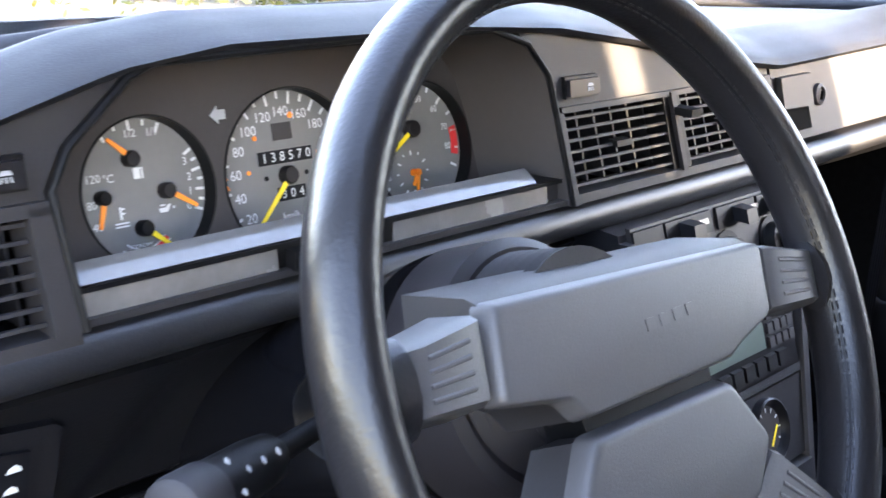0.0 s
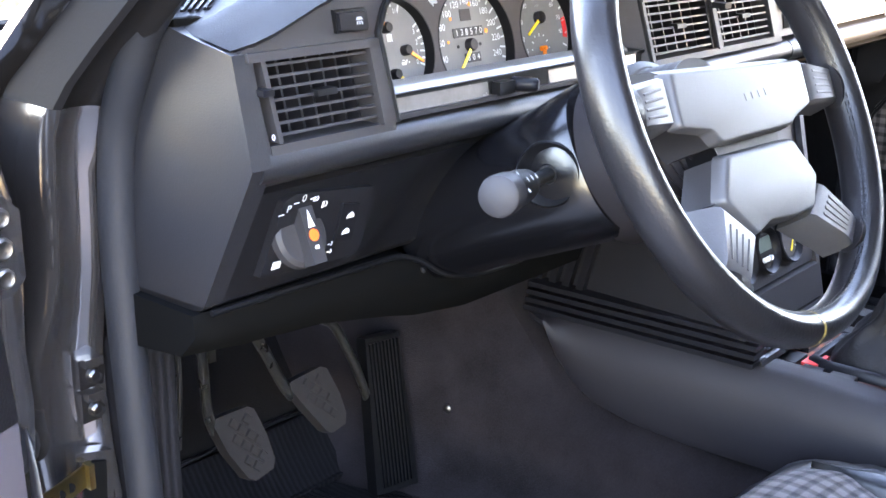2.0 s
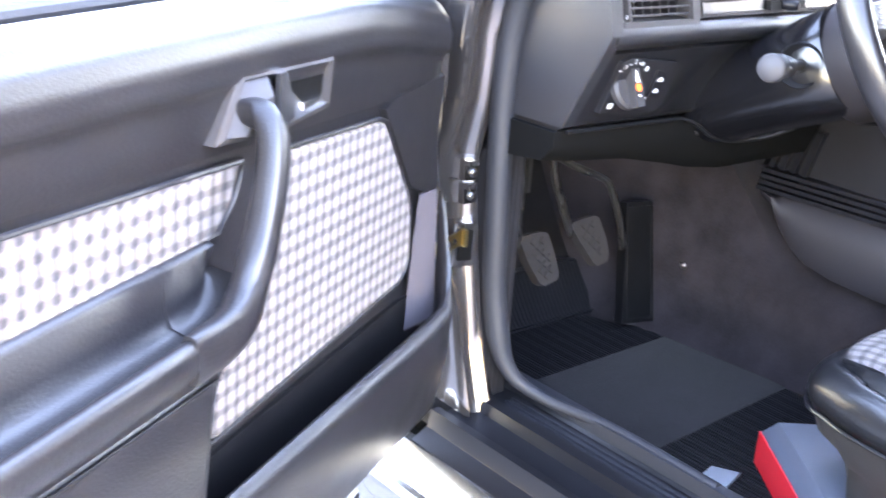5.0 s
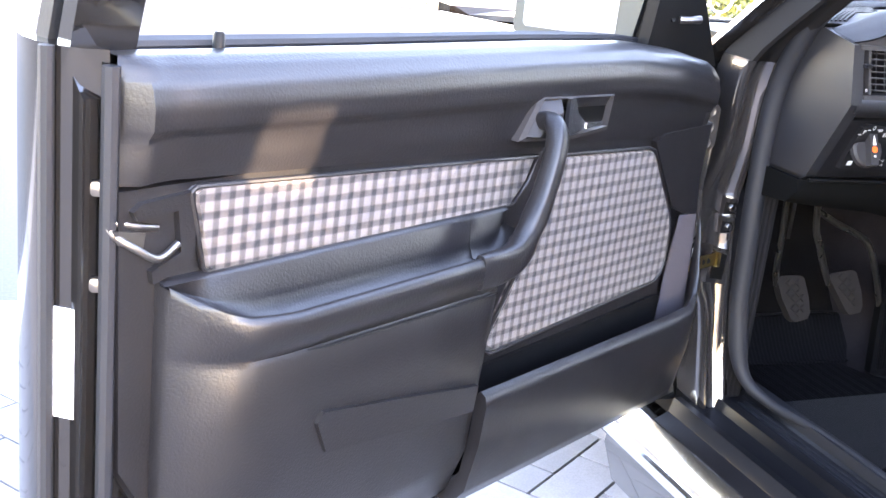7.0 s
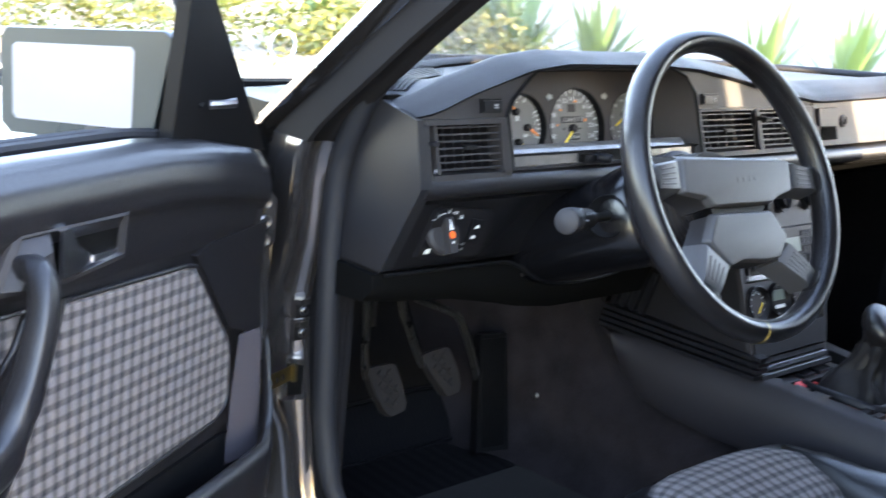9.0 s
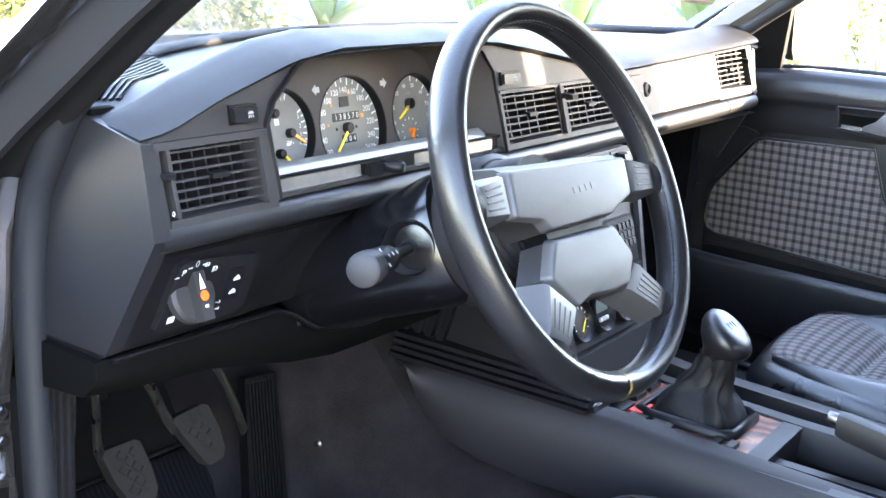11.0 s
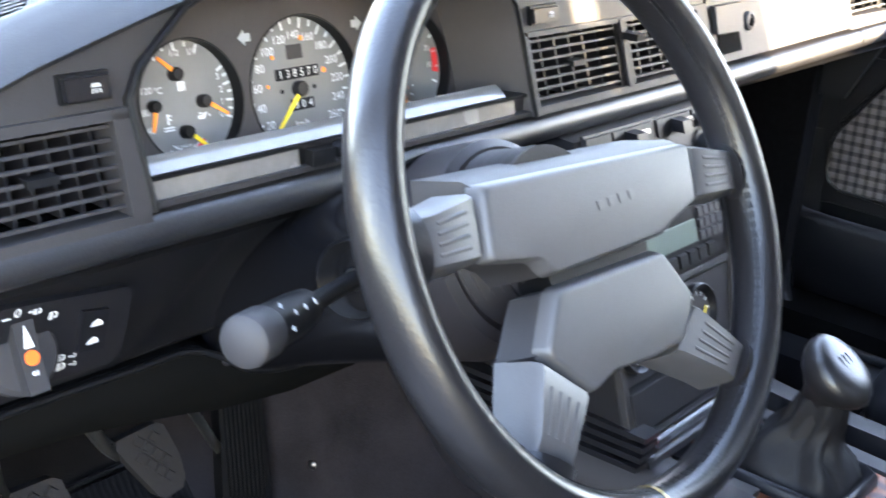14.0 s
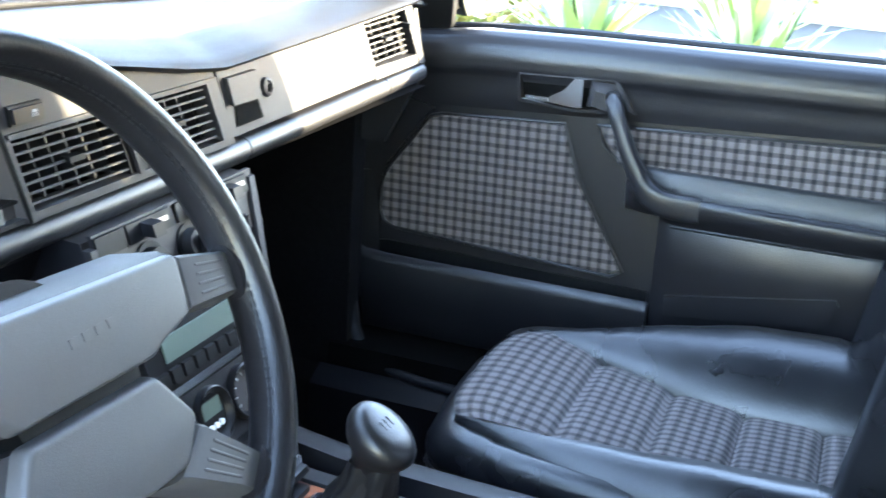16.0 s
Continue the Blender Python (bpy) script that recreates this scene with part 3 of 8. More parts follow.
loft([[V(-0.03 + math.cos(k) * (0.034 + 0.003 * math.cos(j)), 1.46 + 0.003 * math.sin(j), 0.848 + math.sin(k) * (0.034 + 0.003 * math.cos(j)))
       for j in (2 * math.pi * q / 8 for q in range(8))] for k in (2 * math.pi * p / 40 for p in range(41))], caps=False, bm=ring)
part("ring", ring, CHROME, star)

# windscreen
STICKER = [(0.92, 0.19), (0.91, 0.31), (0.95, 0.31), (0.965, 0.18)]
screen = sheet(lambda a, b: V((2 * a - 1) * (0.66 - 0.085 * b), (0.575 - 0.24 * (2 * a - 1) ** 2) * (1 - b) + (-0.03 - 0.06 * (2 * a - 1) ** 2) * b, 0.93 * (1 - b) + 1.285 * b), 12, 6, 0.004)
pane = part("windscreen", screen, GLASS, car, "clear windscreen glass")
pane.visible_shadow = False
screen_at = lambda a, b, d: V((2 * a - 1) * (0.66 - 0.085 * b), (0.575 - 0.24 * (2 * a - 1) ** 2) * (1 - b) + (-0.03 - 0.06 * (2 * a - 1) ** 2) * b - d, 0.93 * (1 - b) + 1.285 * b - 0.6 * d)
part("screen_sticker", loft([[screen_at(a, b, d) for a, b in STICKER] for d in (0.006, 0.0068)]), material("grey_sticker", (0.16, 0.155, 0.15), rough=0.6, var=0.15, vscale=40, grain=0.3, gscale=200), pane, "grey printed sticker on the glass")
for k in range(5):
    lo, hi = 0.12 + 0.17 * k, 0.18 + 0.17 * k
    cor = [tuple(STICKER[p][m] * (1 - f) + STICKER[q][m] * f for m in (0, 1)) for p, q, f in ((0, 1, lo), (3, 2, lo), (3, 2, hi), (0, 1, hi))]
    part("sticker_line", loft([[screen_at(a, b, d) for a, b in cor] for d in (0.0068, 0.0072)]), GREY_INK, pane)
part("screen_seal", tube([(x, 0.560 - 0.22 * (x / 0.66) ** 2, 0.938) for x in np.linspace(-0.67, 0.67, 25)], 0.009, 10), RUBBER, car)

# carpets
tunnel_rings = []
for y, w, top in ((-0.6, 0.145, 0.42), (0.10, 0.150, 0.43), (0.30, 0.155, 0.44), (0.45, 0.17, 0.62), (0.58, 0.20, 0.66), (0.82, 0.26, 0.70)):
    tunnel_rings.append([V(-w - 0.035, y, 0.268), V(-w - 0.012, y, 0.30), V(-w, y, 0.40), V(-w + 0.015, y, 0.4 * top + 0.24), V(-w + 0.03, y, top), V(w - 0.03, y, top), V(w - 0.015, y, 0.4 * top + 0.24), V(w, y, 0.40), V(w + 0.012, y, 0.30), V(w + 0.035, y, 0.268)])
carpet = thing("carpet", "dark brownish moulded carpet over floor and tunnel", "carpet", (0, 0.2, 0.26), kind="structure")
part("tunnel_carpet", loft(tunnel_rings, closed=False, caps=False), CARPET, carpet, sharp=70)
for s in (-1, 1):
    part("footwell_carpet", sheet(lambda a, b: V(s * (0.10 + 0.545 * a), -1.1 + 1.68 * min(b / 0.8, 1) + (0.24 * (b - 0.8) / 0.2 if b > 0.8 else 0),
                                                0.262 + (0.40 * ((b - 0.8) / 0.2) ** 1.15 if b > 0.8 else 0) + 0.10 * max(0, (a - 0.94) / 0.06)), 24, 30), TOE_FELT, carpet, sharp=70)
part("carpet_stud", lathe((-0.1675, 0.443, 0.393), (-1, -0.2, 0.15), [(0, 0.0065), (0.003, 0.0055), (0.005, 0.0025)], 12), STEEL, carpet, "bare metal carpet stud")

# ---- dashboard ----
EYEBROW = [(-0.70, 0.905), (-0.684, 0.909), (-0.61, 0.935), (-0.515, 0.961), (-0.45, 0.969), (-0.27, 0.969), (-0.18, 0.964), (-0.09, 0.951), (0.0, 0.936), (0.06, 0.926), (0.127, 0.918), (0.35, 0.922), (0.66, 0.930), (0.70, 0.932)]
face_y = lambda z: 0.186 + (z - 0.84) * 0.2
set_back = lambda x: 0.036 * max(0.0, x - 0.08)
dash = thing("dashboard", "charcoal moulded vinyl dashboard with hooded instrument binnacle", "dashboard", (0, 0.3, 0.72))


def screen_y(x):
    return 0.575 - 0.27 * (abs(x) / 0.68) ** 2


def pad_point(a, b):
    x = -0.69 + 1.38 * a
    top = interp(EYEBROW, x)
    end = max(screen_y(x), 0.335)
    hump = interp([(-0.69, 0.010), (-0.55, 0.013), (-0.3, 0.012), (0.1, 0.026), (0.69, 0.026)], x)
    fy = face_y(top) + set_back(x) + 0.012 * max(0.0, (-0.655 - x) / 0.035) ** 2
    high = top + hump
    plateau = min(0.935, high - 0.005)
    rows = [(fy + 0.03, top - 0.004), (fy - 0.004, top - 0.002), (fy - 0.008, top + 0.002), (fy - 0.002, top + hump * 0.3), (fy + 0.022, top + hump * 0.72), (fy + 0.050, high),
            (fy + 0.056, high - 0.0008), (fy + 0.075, 0.5 * (high + plateau)), (fy + 0.098, plateau + 0.002), (end - 0.04, plateau), (end, plateau - 0.003)]
    s = b * (len(rows) - 1)
    i = min(int(s), len(rows) - 2)
    f = s - i
    y = rows[i][0] * (1 - f) + rows[i + 1][0] * f
    return V(x, min(y, end) if b < 0.999 else end, rows[i][1] * (1 - f) + rows[i + 1][1] * f)


part("top_pad", sheet(pad_point, 92, 30), TOP_VINYL, dash, "smooth charcoal vinyl top pad", sharp=60)
# defroster grille in the top, its slats parallel to the screen


def pad_z(x, y):
    """Height of the top pad behind its brow."""
    top = interp(EYEBROW, x)
    high = top + interp([(-0.69, 0.010), (-0.55, 0.013), (-0.3, 0.012)], x)
    low, fy = min(0.935, high - 0.005), face_y(top)
    return interp([(fy + 0.050, high), (fy + 0.075, 0.5 * (high + low)), (fy + 0.098, low + 0.002), (fy + 0.13, low)], y)


def grille_at(a, b, d):
    x, y = -0.655 + 0.200 * a - 0.025 * b, 0.268 + 0.128 * a + 0.092 * b
    return V(x, y, pad_z(x, y) + 0.0008 + d)


grille = part("defroster_grille", loft([[grille_at(a, b, d) for a, b in ((0.0, 0.0), (0.62, 0.0), (0.64, 0.04), (0.02, 0.04))] for d in (-0.003, 0.0012)]), BLACK, dash, "ribbed defroster outlet in the dash top")
for k in range(14):
    b = 0.02 + 0.92 * k / 13
    a0, a1 = max(0.0, (b - 0.72) * 0.4), min(1.0, 0.62 + b * 0.72)
    steps = [a0 + (a1 - a0) * q / 8 for q in range(9)]
    part("defroster_slat", loft([[grille_at(a, b, 0.0), grille_at(a, b, 0.0018), grille_at(a, b + 0.030, 0.0018), grille_at(a, b + 0.030, 0.0)] for a in steps]), BLACK, grille)
# fascia, with the binnacle and vent openings cut through
OPEN_CLUSTER = [(-0.5485, 0.8455), (-0.5555, 0.911), (-0.545, 0.929), (-0.509, 0.958), (-0.495, 0.9640), (-0.36, 0.9675), (-0.245, 0.9675), (-0.2105, 0.957), (-0.191, 0.935), (-0.1850, 0.905), (-0.1740, 0.8455)]
at_face = lambda a, b, d: V(a, face_y(b) + set_back(a) + d, b)


# inner step between hood and instruments, blackened for the shade under the hood
sleeve = [[V(-0.37 + (x + 0.37) * q, face_y(z) + d, 0.905 + (z - 0.905) * p) for x, z in OPEN_CLUSTER[1:10]] for q, p, d in ((0.999, 0.998, 0.004), (0.985, 0.955, 0.012), (0.980, 0.945, 0.014), (0.972, 0.915, 0.042))]
part("hood_sleeve", loft(sleeve, closed=False, caps=False), BLACK, dash, "stepped inner edge of the hood, black for its shade", sharp=25)
# the left fascia: strips round the vent and the panel above it
part("fascia", prism([(-0.686, 0.905), (-0.686, 0.908), (-0.61, 0.932), (-0.515, 0.960), (-0.500, 0.9635), (-0.5105, 0.9585), (-0.5470, 0.9295), (-0.5575, 0.9115), (-0.5570, 0.905)], at_face, 0, 0.02, 0.0015, 1), FASCIA, dash)
part("fascia", prism([(-0.686, 0.838), (-0.686, 0.905), (-0.679, 0.905), (-0.673, 0.845), (-0.673, 0.838)], at_face, 0, 0.02), FASCIA, dash)
part("fascia", prism([(-0.673, 0.838), (-0.673, 0.8455), (-0.5645, 0.8455), (-0.5495, 0.8455), (-0.5490, 0.838)], at_face, -0.001, 0.02, 0.001, 1), FASCIA, dash)
part("fascia", prism([(-0.5685, 0.905), (-0.5575, 0.905), (-0.5500, 0.8455), (-0.5640, 0.8455)], at_face, -0.004, 0.02, 0.002), FASCIA, dash)
part("vent_lip", prism([(-0.683, 0.9015), (-0.683, 0.9075), (-0.5575, 0.9075), (-0.5575, 0.9015)], at_face, -0.004, 0.02, 0.002), FASCIA, dash)
# centre fascia above and round the pair of vents
part("fascia", prism([(-0.1835, 0.9095), (-0.1895, 0.9355), (-0.2095, 0.9585), (-0.218, 0.9650), (-0.18, 0.962), (-0.09, 0.949), (0.0, 0.934), (0.06, 0.926), (0.112, 0.921), (0.1145, 0.9095)], at_face, 0, 0.02, 0.001, 1), FASCIA, dash, "charcoal centre fascia panel")
part("vent_surround", prism([(-0.1850, 0.9095), (-0.1800, 0.9095), (-0.1685, 0.8455), (-0.1735, 0.8455)], at_face, -0.005, 0.02, 0.001, 1), FASCIA, dash)
part("vent_surround", prism([(-0.1800, 0.9125), (0.113, 0.9125), (0.113, 0.9085), (-0.1790, 0.9085)], at_face, -0.003, 0.02), FASCIA, dash)
part("vent_surround", prism([(-0.1710, 0.8455), (-0.1700, 0.8520), (0.1260, 0.8520), (0.1285, 0.8455)], at_face, -0.003, 0.02), FASCIA, dash)
part("vent_surround", prism([(0.0930, 0.9085), (0.1135, 0.9085), (0.1280, 0.8520), (0.1075, 0.8520)], at_face, -0.003, 0.02, 0.001, 1), FASCIA, dash)
# Shade-black backs, and ducts added to keep stray light out of the vents.
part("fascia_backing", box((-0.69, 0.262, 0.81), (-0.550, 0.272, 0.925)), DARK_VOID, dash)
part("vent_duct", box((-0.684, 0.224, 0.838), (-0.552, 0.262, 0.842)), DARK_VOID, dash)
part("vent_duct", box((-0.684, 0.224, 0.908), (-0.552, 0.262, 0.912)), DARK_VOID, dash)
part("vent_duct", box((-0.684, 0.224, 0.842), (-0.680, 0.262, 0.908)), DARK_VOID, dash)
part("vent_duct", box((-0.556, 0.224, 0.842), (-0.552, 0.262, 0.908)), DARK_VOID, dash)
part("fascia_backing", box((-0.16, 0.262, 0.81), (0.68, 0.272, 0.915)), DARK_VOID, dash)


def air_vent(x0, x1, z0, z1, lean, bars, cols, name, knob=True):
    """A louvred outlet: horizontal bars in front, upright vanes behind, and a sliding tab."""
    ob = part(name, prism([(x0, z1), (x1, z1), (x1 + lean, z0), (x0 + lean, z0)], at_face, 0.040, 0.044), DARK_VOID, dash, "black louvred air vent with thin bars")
    tilt = lambda z: lean * (z1 - z) / (z1 - z0)
    for k in range(bars):
        z = z0 + (z1 - z0) * (k + 0.5) / bars
        bm = prism([(x0 + tilt(z), z - 0.0009), (x1 + tilt(z), z - 0.0009), (x1 + tilt(z), z + 0.0009), (x0 + tilt(z), z + 0.0009)], at_face, 0.001, 0.0032)
        part("vent_bar", bm, FASCIA, ob)
    for k in range(cols):
        x = x0 + (x1 - x0) * (k + 0.5) / cols
        bm = prism([(x, z1), (x + 0.0022, z1), (x + 0.0022 + lean, z0), (x + lean, z0)], at_face, 0.014, 0.036)
        part("vent_vane", bm, CONSOLE, ob)
    if knob:
        xm, zm = 0.5 * (x0 + x1) + 0.5 * lean, 0.5 * (z0 + z1) + 0.001
        part("vent_tab", prism([(xm - 0.0095, zm - 0.0022), (xm + 0.0095, zm - 0.0022), (xm + 0.0095, zm + 0.0022), (xm - 0.0095, zm + 0.0022)], at_face, -0.0035, 0.005, 0.0015), BLACK, ob)
    return ob


air_vent(-0.667, -0.5685, 0.8475, 0.9015, 0.004, 7, 7, "air_vent")
part("vent_post", prism([(-0.671, 0.902), (-0.667, 0.902), (-0.662, 0.8465), (-0.666, 0.8465)], at_face, -0.002, 0.02), FASCIA, dash)
slider = part("vent_slider_slot", prism([(-0.6790, 0.9015), (-0.6715, 0.9015), (-0.6660, 0.8475), (-0.6735, 0.8475)], at_face, 0.008, 0.02), BLACK, dash)
part("slider_tab", box((-0.6785, 0.186, 0.8795), (-0.6685, 0.197, 0.8840), 0.0018), GLOSS_BLACK, slider)
part("slider_zero", text_mesh("0", 0.006, (-0.6700, face_y(0.851) - 0.001, 0.851), (1, 0, 0), (0, 0.2, 1)), WHITE_INK, slider)
air_vent(-0.1775, -0.0515, 0.8530, 0.9075, 0.0110, 7, 6, "air_vent")
air_vent(-0.0290, 0.0900, 0.8530, 0.9075, 0.0135, 7, 6, "air_vent")
part("vent_divider", prism([(-0.0515, 0.9085), (-0.0290, 0.9085), (-0.0155, 0.8520), (-0.0405, 0.8520)], at_face, 0.0, 0.02, 0.001, 1), BLACK, dash)
part("divider_strip", prism([(-0.0455, 0.9115), (-0.0395, 0.9115), (-0.0265, 0.8510), (-0.0325, 0.8510)], at_face, -0.004, 0.004, 0.001, 1), COLLAR, dash, "bare plastic strip between the vents")
part("divider_tab", box((-0.042, 0.178, 0.8945), (-0.028, 0.20, 0.9005), 0.002), BLACK, dash)


def rocker(x0, x1, z0, z1, name, lamp=True):
    frame_ob = part(name, prism([(x0, z0), (x1, z0), (x1, z1), (x0, z1)], at_face, -0.003, 0.006, 0.0015, 1), BLACK, dash, "small black rocker switch with white symbol")
    part("rocker_cap", prism([(x0 + 0.002, z0 + 0.002), (x1 - 0.002, z0 + 0.002), (x1 - 0.002, z1 - 0.002), (x0 + 0.002, z1 - 0.002)], at_face, -0.006, -0.002, 0.0015, 1), GLOSS_BLACK, frame_ob)
    xm, zm = x0 + 0.66 * (x1 - x0), 0.5 * (z0 + z1)
    bm = prism([(xm - 0.0033, zm + 0.0005), (xm + 0.0033, zm + 0.0005), (xm + 0.002, zm + 0.0025), (xm - 0.002, zm + 0.0025)], at_face, -0.0066, -0.006)
    for k in (-1, 0, 1):
        prism([(xm + 0.0027 * k - 0.0004, zm - 0.0028), (xm + 0.0027 * k + 0.0004, zm - 0.0028), (xm + 0.002 * k + 0.0004, zm - 0.0004), (xm + 0.002 * k - 0.0004, zm - 0.0004)], at_face, -0.0066, -0.006, bm=bm)
    part("switch_symbol", bm, GREY_INK, frame_ob)


rocker(-0.598, -0.566, 0.9135, 0.9295, "lamp_switch")
rocker(-0.174, -0.1365, 0.9175, 0.9325, "rear_screen_switch")

# end panel at the door, with its soft corner
end_pts = [(0.1875, 0.820), (0.1815, 0.832), (0.1855, 0.850), (0.1985, 0.907), (0.225, 0.912), (0.262, 0.920), (0.34, 0.912), (0.345, 0.72), (0.240, 0.722)]
part("end_panel", bevel(prism(end_pts, lambda a, b, d: V(d, a, b), -0.694, -0.677), 0.0075, 4), VINYL, dash, "smooth grey vinyl dash end")
part("end_panel", bevel(prism([(0.208, 0.832), (0.226, 0.920), (0.270, 0.926), (0.34, 0.915), (0.345, 0.72), (0.262, 0.722)], lambda a, b, d: V(d, a, b), 0.684, 0.694), 0.004), VINYL, dash)


# the padded ledge under the vents
def ledge(x0, x1, mat=VINYL):
    sec = [(0.205, 0.8445), (0.1935, 0.8440), (0.1880, 0.8420), (0.1840, 0.8385), (0.1818, 0.8335), (0.1815, 0.8290), (0.1830, 0.8245), (0.1870, 0.8205), (0.206, 0.8120), (0.216, 0.815)]
    return bevel(loft([[V(x, y + set_back(x), z) for y, z in sec] for x in (x0, 0.5 * (x0 + x1), x1)]), 0.0015, 1, 60)


part("ledge", ledge(-0.684, 0.157), VINYL, dash, "padded charcoal ledge")
part("ledge", ledge(0.160, 0.546), VINYL, dash, "padded charcoal ledge")
part("ledge", ledge(0.549, 0.690), VINYL, dash, "padded charcoal ledge")

# knee panel and the cover below it
def knee_panel():
    """A panel that swells to an oblique crease and falls away behind it to the column."""
    rings = []
    for q, off in ((0.0, 0.0), (0.01, 0.0), (0.62, 0.0), (0.80, 0.0), (1.0, -0.0035), (1.02, 0.0), (1.10, 0.006), (1.5, 0.008), (2.0, 0.008)):
        ring = []
        for y, z in ((0.214, 0.816), (0.204, 0.808), (0.234, 0.735), (0.240, 0.722), (0.250, 0.716), (0.40, 0.70), (0.40, 0.816)):
            edge = interp([(0.70, -0.558), (0.722, -0.548), (0.808, -0.478), (0.82, -0.478)], z)
            x = -0.692 + (edge + 0.692) * q if q <= 1 else edge + (-0.135 - edge) * (q - 1)
            ring.append(V(x, y + off * interp([(0.716, 0.0), (0.722, 0.5), (0.735, 1.0), (0.800, 1.0), (0.808, 0.3), (0.81, 0.0)], z) * (y < 0.3), z))
        rings.append(ring)
    return loft(rings)


part("knee_panel", bevel(knee_panel(), 0.002, 1, 50), KNEE, dash, "dark knee panel with an oblique crease", sharp=25)
lip = smooth_path([(-0.690, 0.236, 0.718), (-0.60, 0.237, 0.716), (-0.53, 0.238, 0.714), (-0.487, 0.240, 0.712), (-0.462, 0.234, 0.703), (-0.440, 0.226, 0.688), (-0.40, 0.221, 0.680), (-0.33, 0.220, 0.678), (-0.262, 0.224, 0.684)], 5)
part("cover_lip", tube(lip, 0.0026, 10), BLACK, dash, "rounded lip of the lower cover")
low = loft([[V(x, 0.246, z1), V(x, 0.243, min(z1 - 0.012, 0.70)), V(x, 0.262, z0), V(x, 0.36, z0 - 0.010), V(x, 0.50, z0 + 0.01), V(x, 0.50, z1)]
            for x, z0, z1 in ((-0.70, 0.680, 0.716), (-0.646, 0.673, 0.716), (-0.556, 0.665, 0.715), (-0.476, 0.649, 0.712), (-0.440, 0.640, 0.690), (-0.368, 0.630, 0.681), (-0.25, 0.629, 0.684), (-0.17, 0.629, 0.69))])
# Unlit black puts the shade below the knee panel into the cover's colour.
part("lower_cover", low, DARK_VOID, dash, "lower cover painted unlit black for its shade", sharp=60)
part("cover_screw", lathe((-0.4480, 0.2450, 0.6905), (0, -1, 0.1), [(0, 0.0040), (0.002, 0.0036), (0.003, 0.001)], 10), STEEL, dash, "bright screw")
part("lower_shell", loft([[V(x, y, z) for y, z in ((0.205, 0.812), (0.46, 0.715), (0.56, 0.70), (0.56, 0.812))] for x in (0.135, 0.69)]), BLACK, dash, "black panel under the glovebox")

# light switch plate
plate_at = lambda a, b, d: V(a, 0.1985 + (0.812 - b) * 0.40 + d, b)
plate = part("light_switch_plate", prism([(-0.654, 0.739), (-0.557, 0.732), (-0.549, 0.739), (-0.5525, 0.790), (-0.557, 0.794), (-0.640, 0.8045), (-0.650, 0.800)], plate_at, -0.0035, 0.004, 0.0015, 1), CONSOLE, dash, "black plate with rotary light switch and rocker")
kn0 = plate_at(-0.627, 0.7665, -0.003)
kn = (0, -0.93, 0.37)
knob = part("rotary_knob", lathe(kn0, kn, [(0, 0.0245), (0.006, 0.024), (0.009, 0.021), (0.010, 0.002)], 28), FASCIA, plate, "grey rotary switch with orange dot")
r_, u_ = V(1, 0, 0), V(0, 0.37, 0.93)
nn = Vector(kn)
grip = B()
loft([[kn0 + nn * h + r_ * a + u_ * b for a, b in ((-0.0065, -0.023), (0.0065, -0.023), (0.0065, 0.023), (-0.0065, 0.023))] for h in (0.008, 0.019)], bm=grip)
part("knob_grip", bevel(grip, 0.003, 3), FASCIA, knob)


def ink(pts, c, h=0.0195):
    return loft([[c + r_ * a + u_ * b + nn * d for a, b in pts] for d in (h, h + 0.0005)])


part("pointer", ink([(-0.003, 0.004), (0.003, 0.004), (0, 0.017)], kn0), WHITE_INK, knob)
part("fog_dot", ink([(0.0045 * math.cos(k), -0.002 + 0.0045 * math.sin(k)) for k in np.linspace(0, 6.0, 14)], kn0), FOG_RED, knob)
part("fog_symbol", ink([(-0.0008, -0.0125), (-0.0025, -0.011), (-0.0008, -0.0095), (0.0, -0.011)], kn0), WHITE_INK, knob)
part("fog_symbol", ink([(0.0008, -0.0125), (0.0014, -0.0125), (0.0014, -0.0095), (0.0008, -0.0095)], kn0), WHITE_INK, knob)
sym = B()


def mark(a, b, w, h):
    prism([(a - w / 2, b - h / 2), (a + w / 2, b - h / 2), (a + w / 2, b + h / 2), (a - w / 2, b + h / 2)], plate_at, -0.0042, -0.0036, bm=sym)


def lamp(a, b, s, rays):
    """A lamp symbol: a half round and short rays before it."""
    arc = [(a + s * 0.9 * math.sin(k), b + s * math.cos(k)) for k in np.linspace(0, math.pi, 8)]
    prism(arc + [(p - 0.4 * s * (1 if p > a + 0.2 * s else 0) + 0.15 * s, b + (q - b) * 0.6) for p, q in arc[::-1]], plate_at, -0.0042, -0.0036, bm=sym)
    for k in rays:
        mark(a - 0.0022, b + k * s, 0.0022, 0.0007)


lamp(-0.6175, 0.7962, 0.0020, (-0.7, 0.0, 0.7))
mark(-0.6225, 0.7970, 0.0028, 0.0007)
lamp(-0.6065, 0.7895, 0.0024, (-0.9, -0.3, 0.3, 0.9))
lamp(-0.5950, 0.7522, 0.0026, (-0.9, -0.3, 0.3, 0.9))
lamp(-0.5935, 0.7448, 0.0026, (-0.9, -0.3, 0.3, 0.9))
lamp(-0.5865, 0.7508, 0.0018, (0.0,))
lamp(-0.5850, 0.7438, 0.0018, (0.0,))
mark(-0.6375, 0.7965, 0.0045, 0.0008)
mark(-0.6500, 0.7895, 0.0050, 0.0008)
mark(-0.6408, 0.7462, 0.0078, 0.0064)
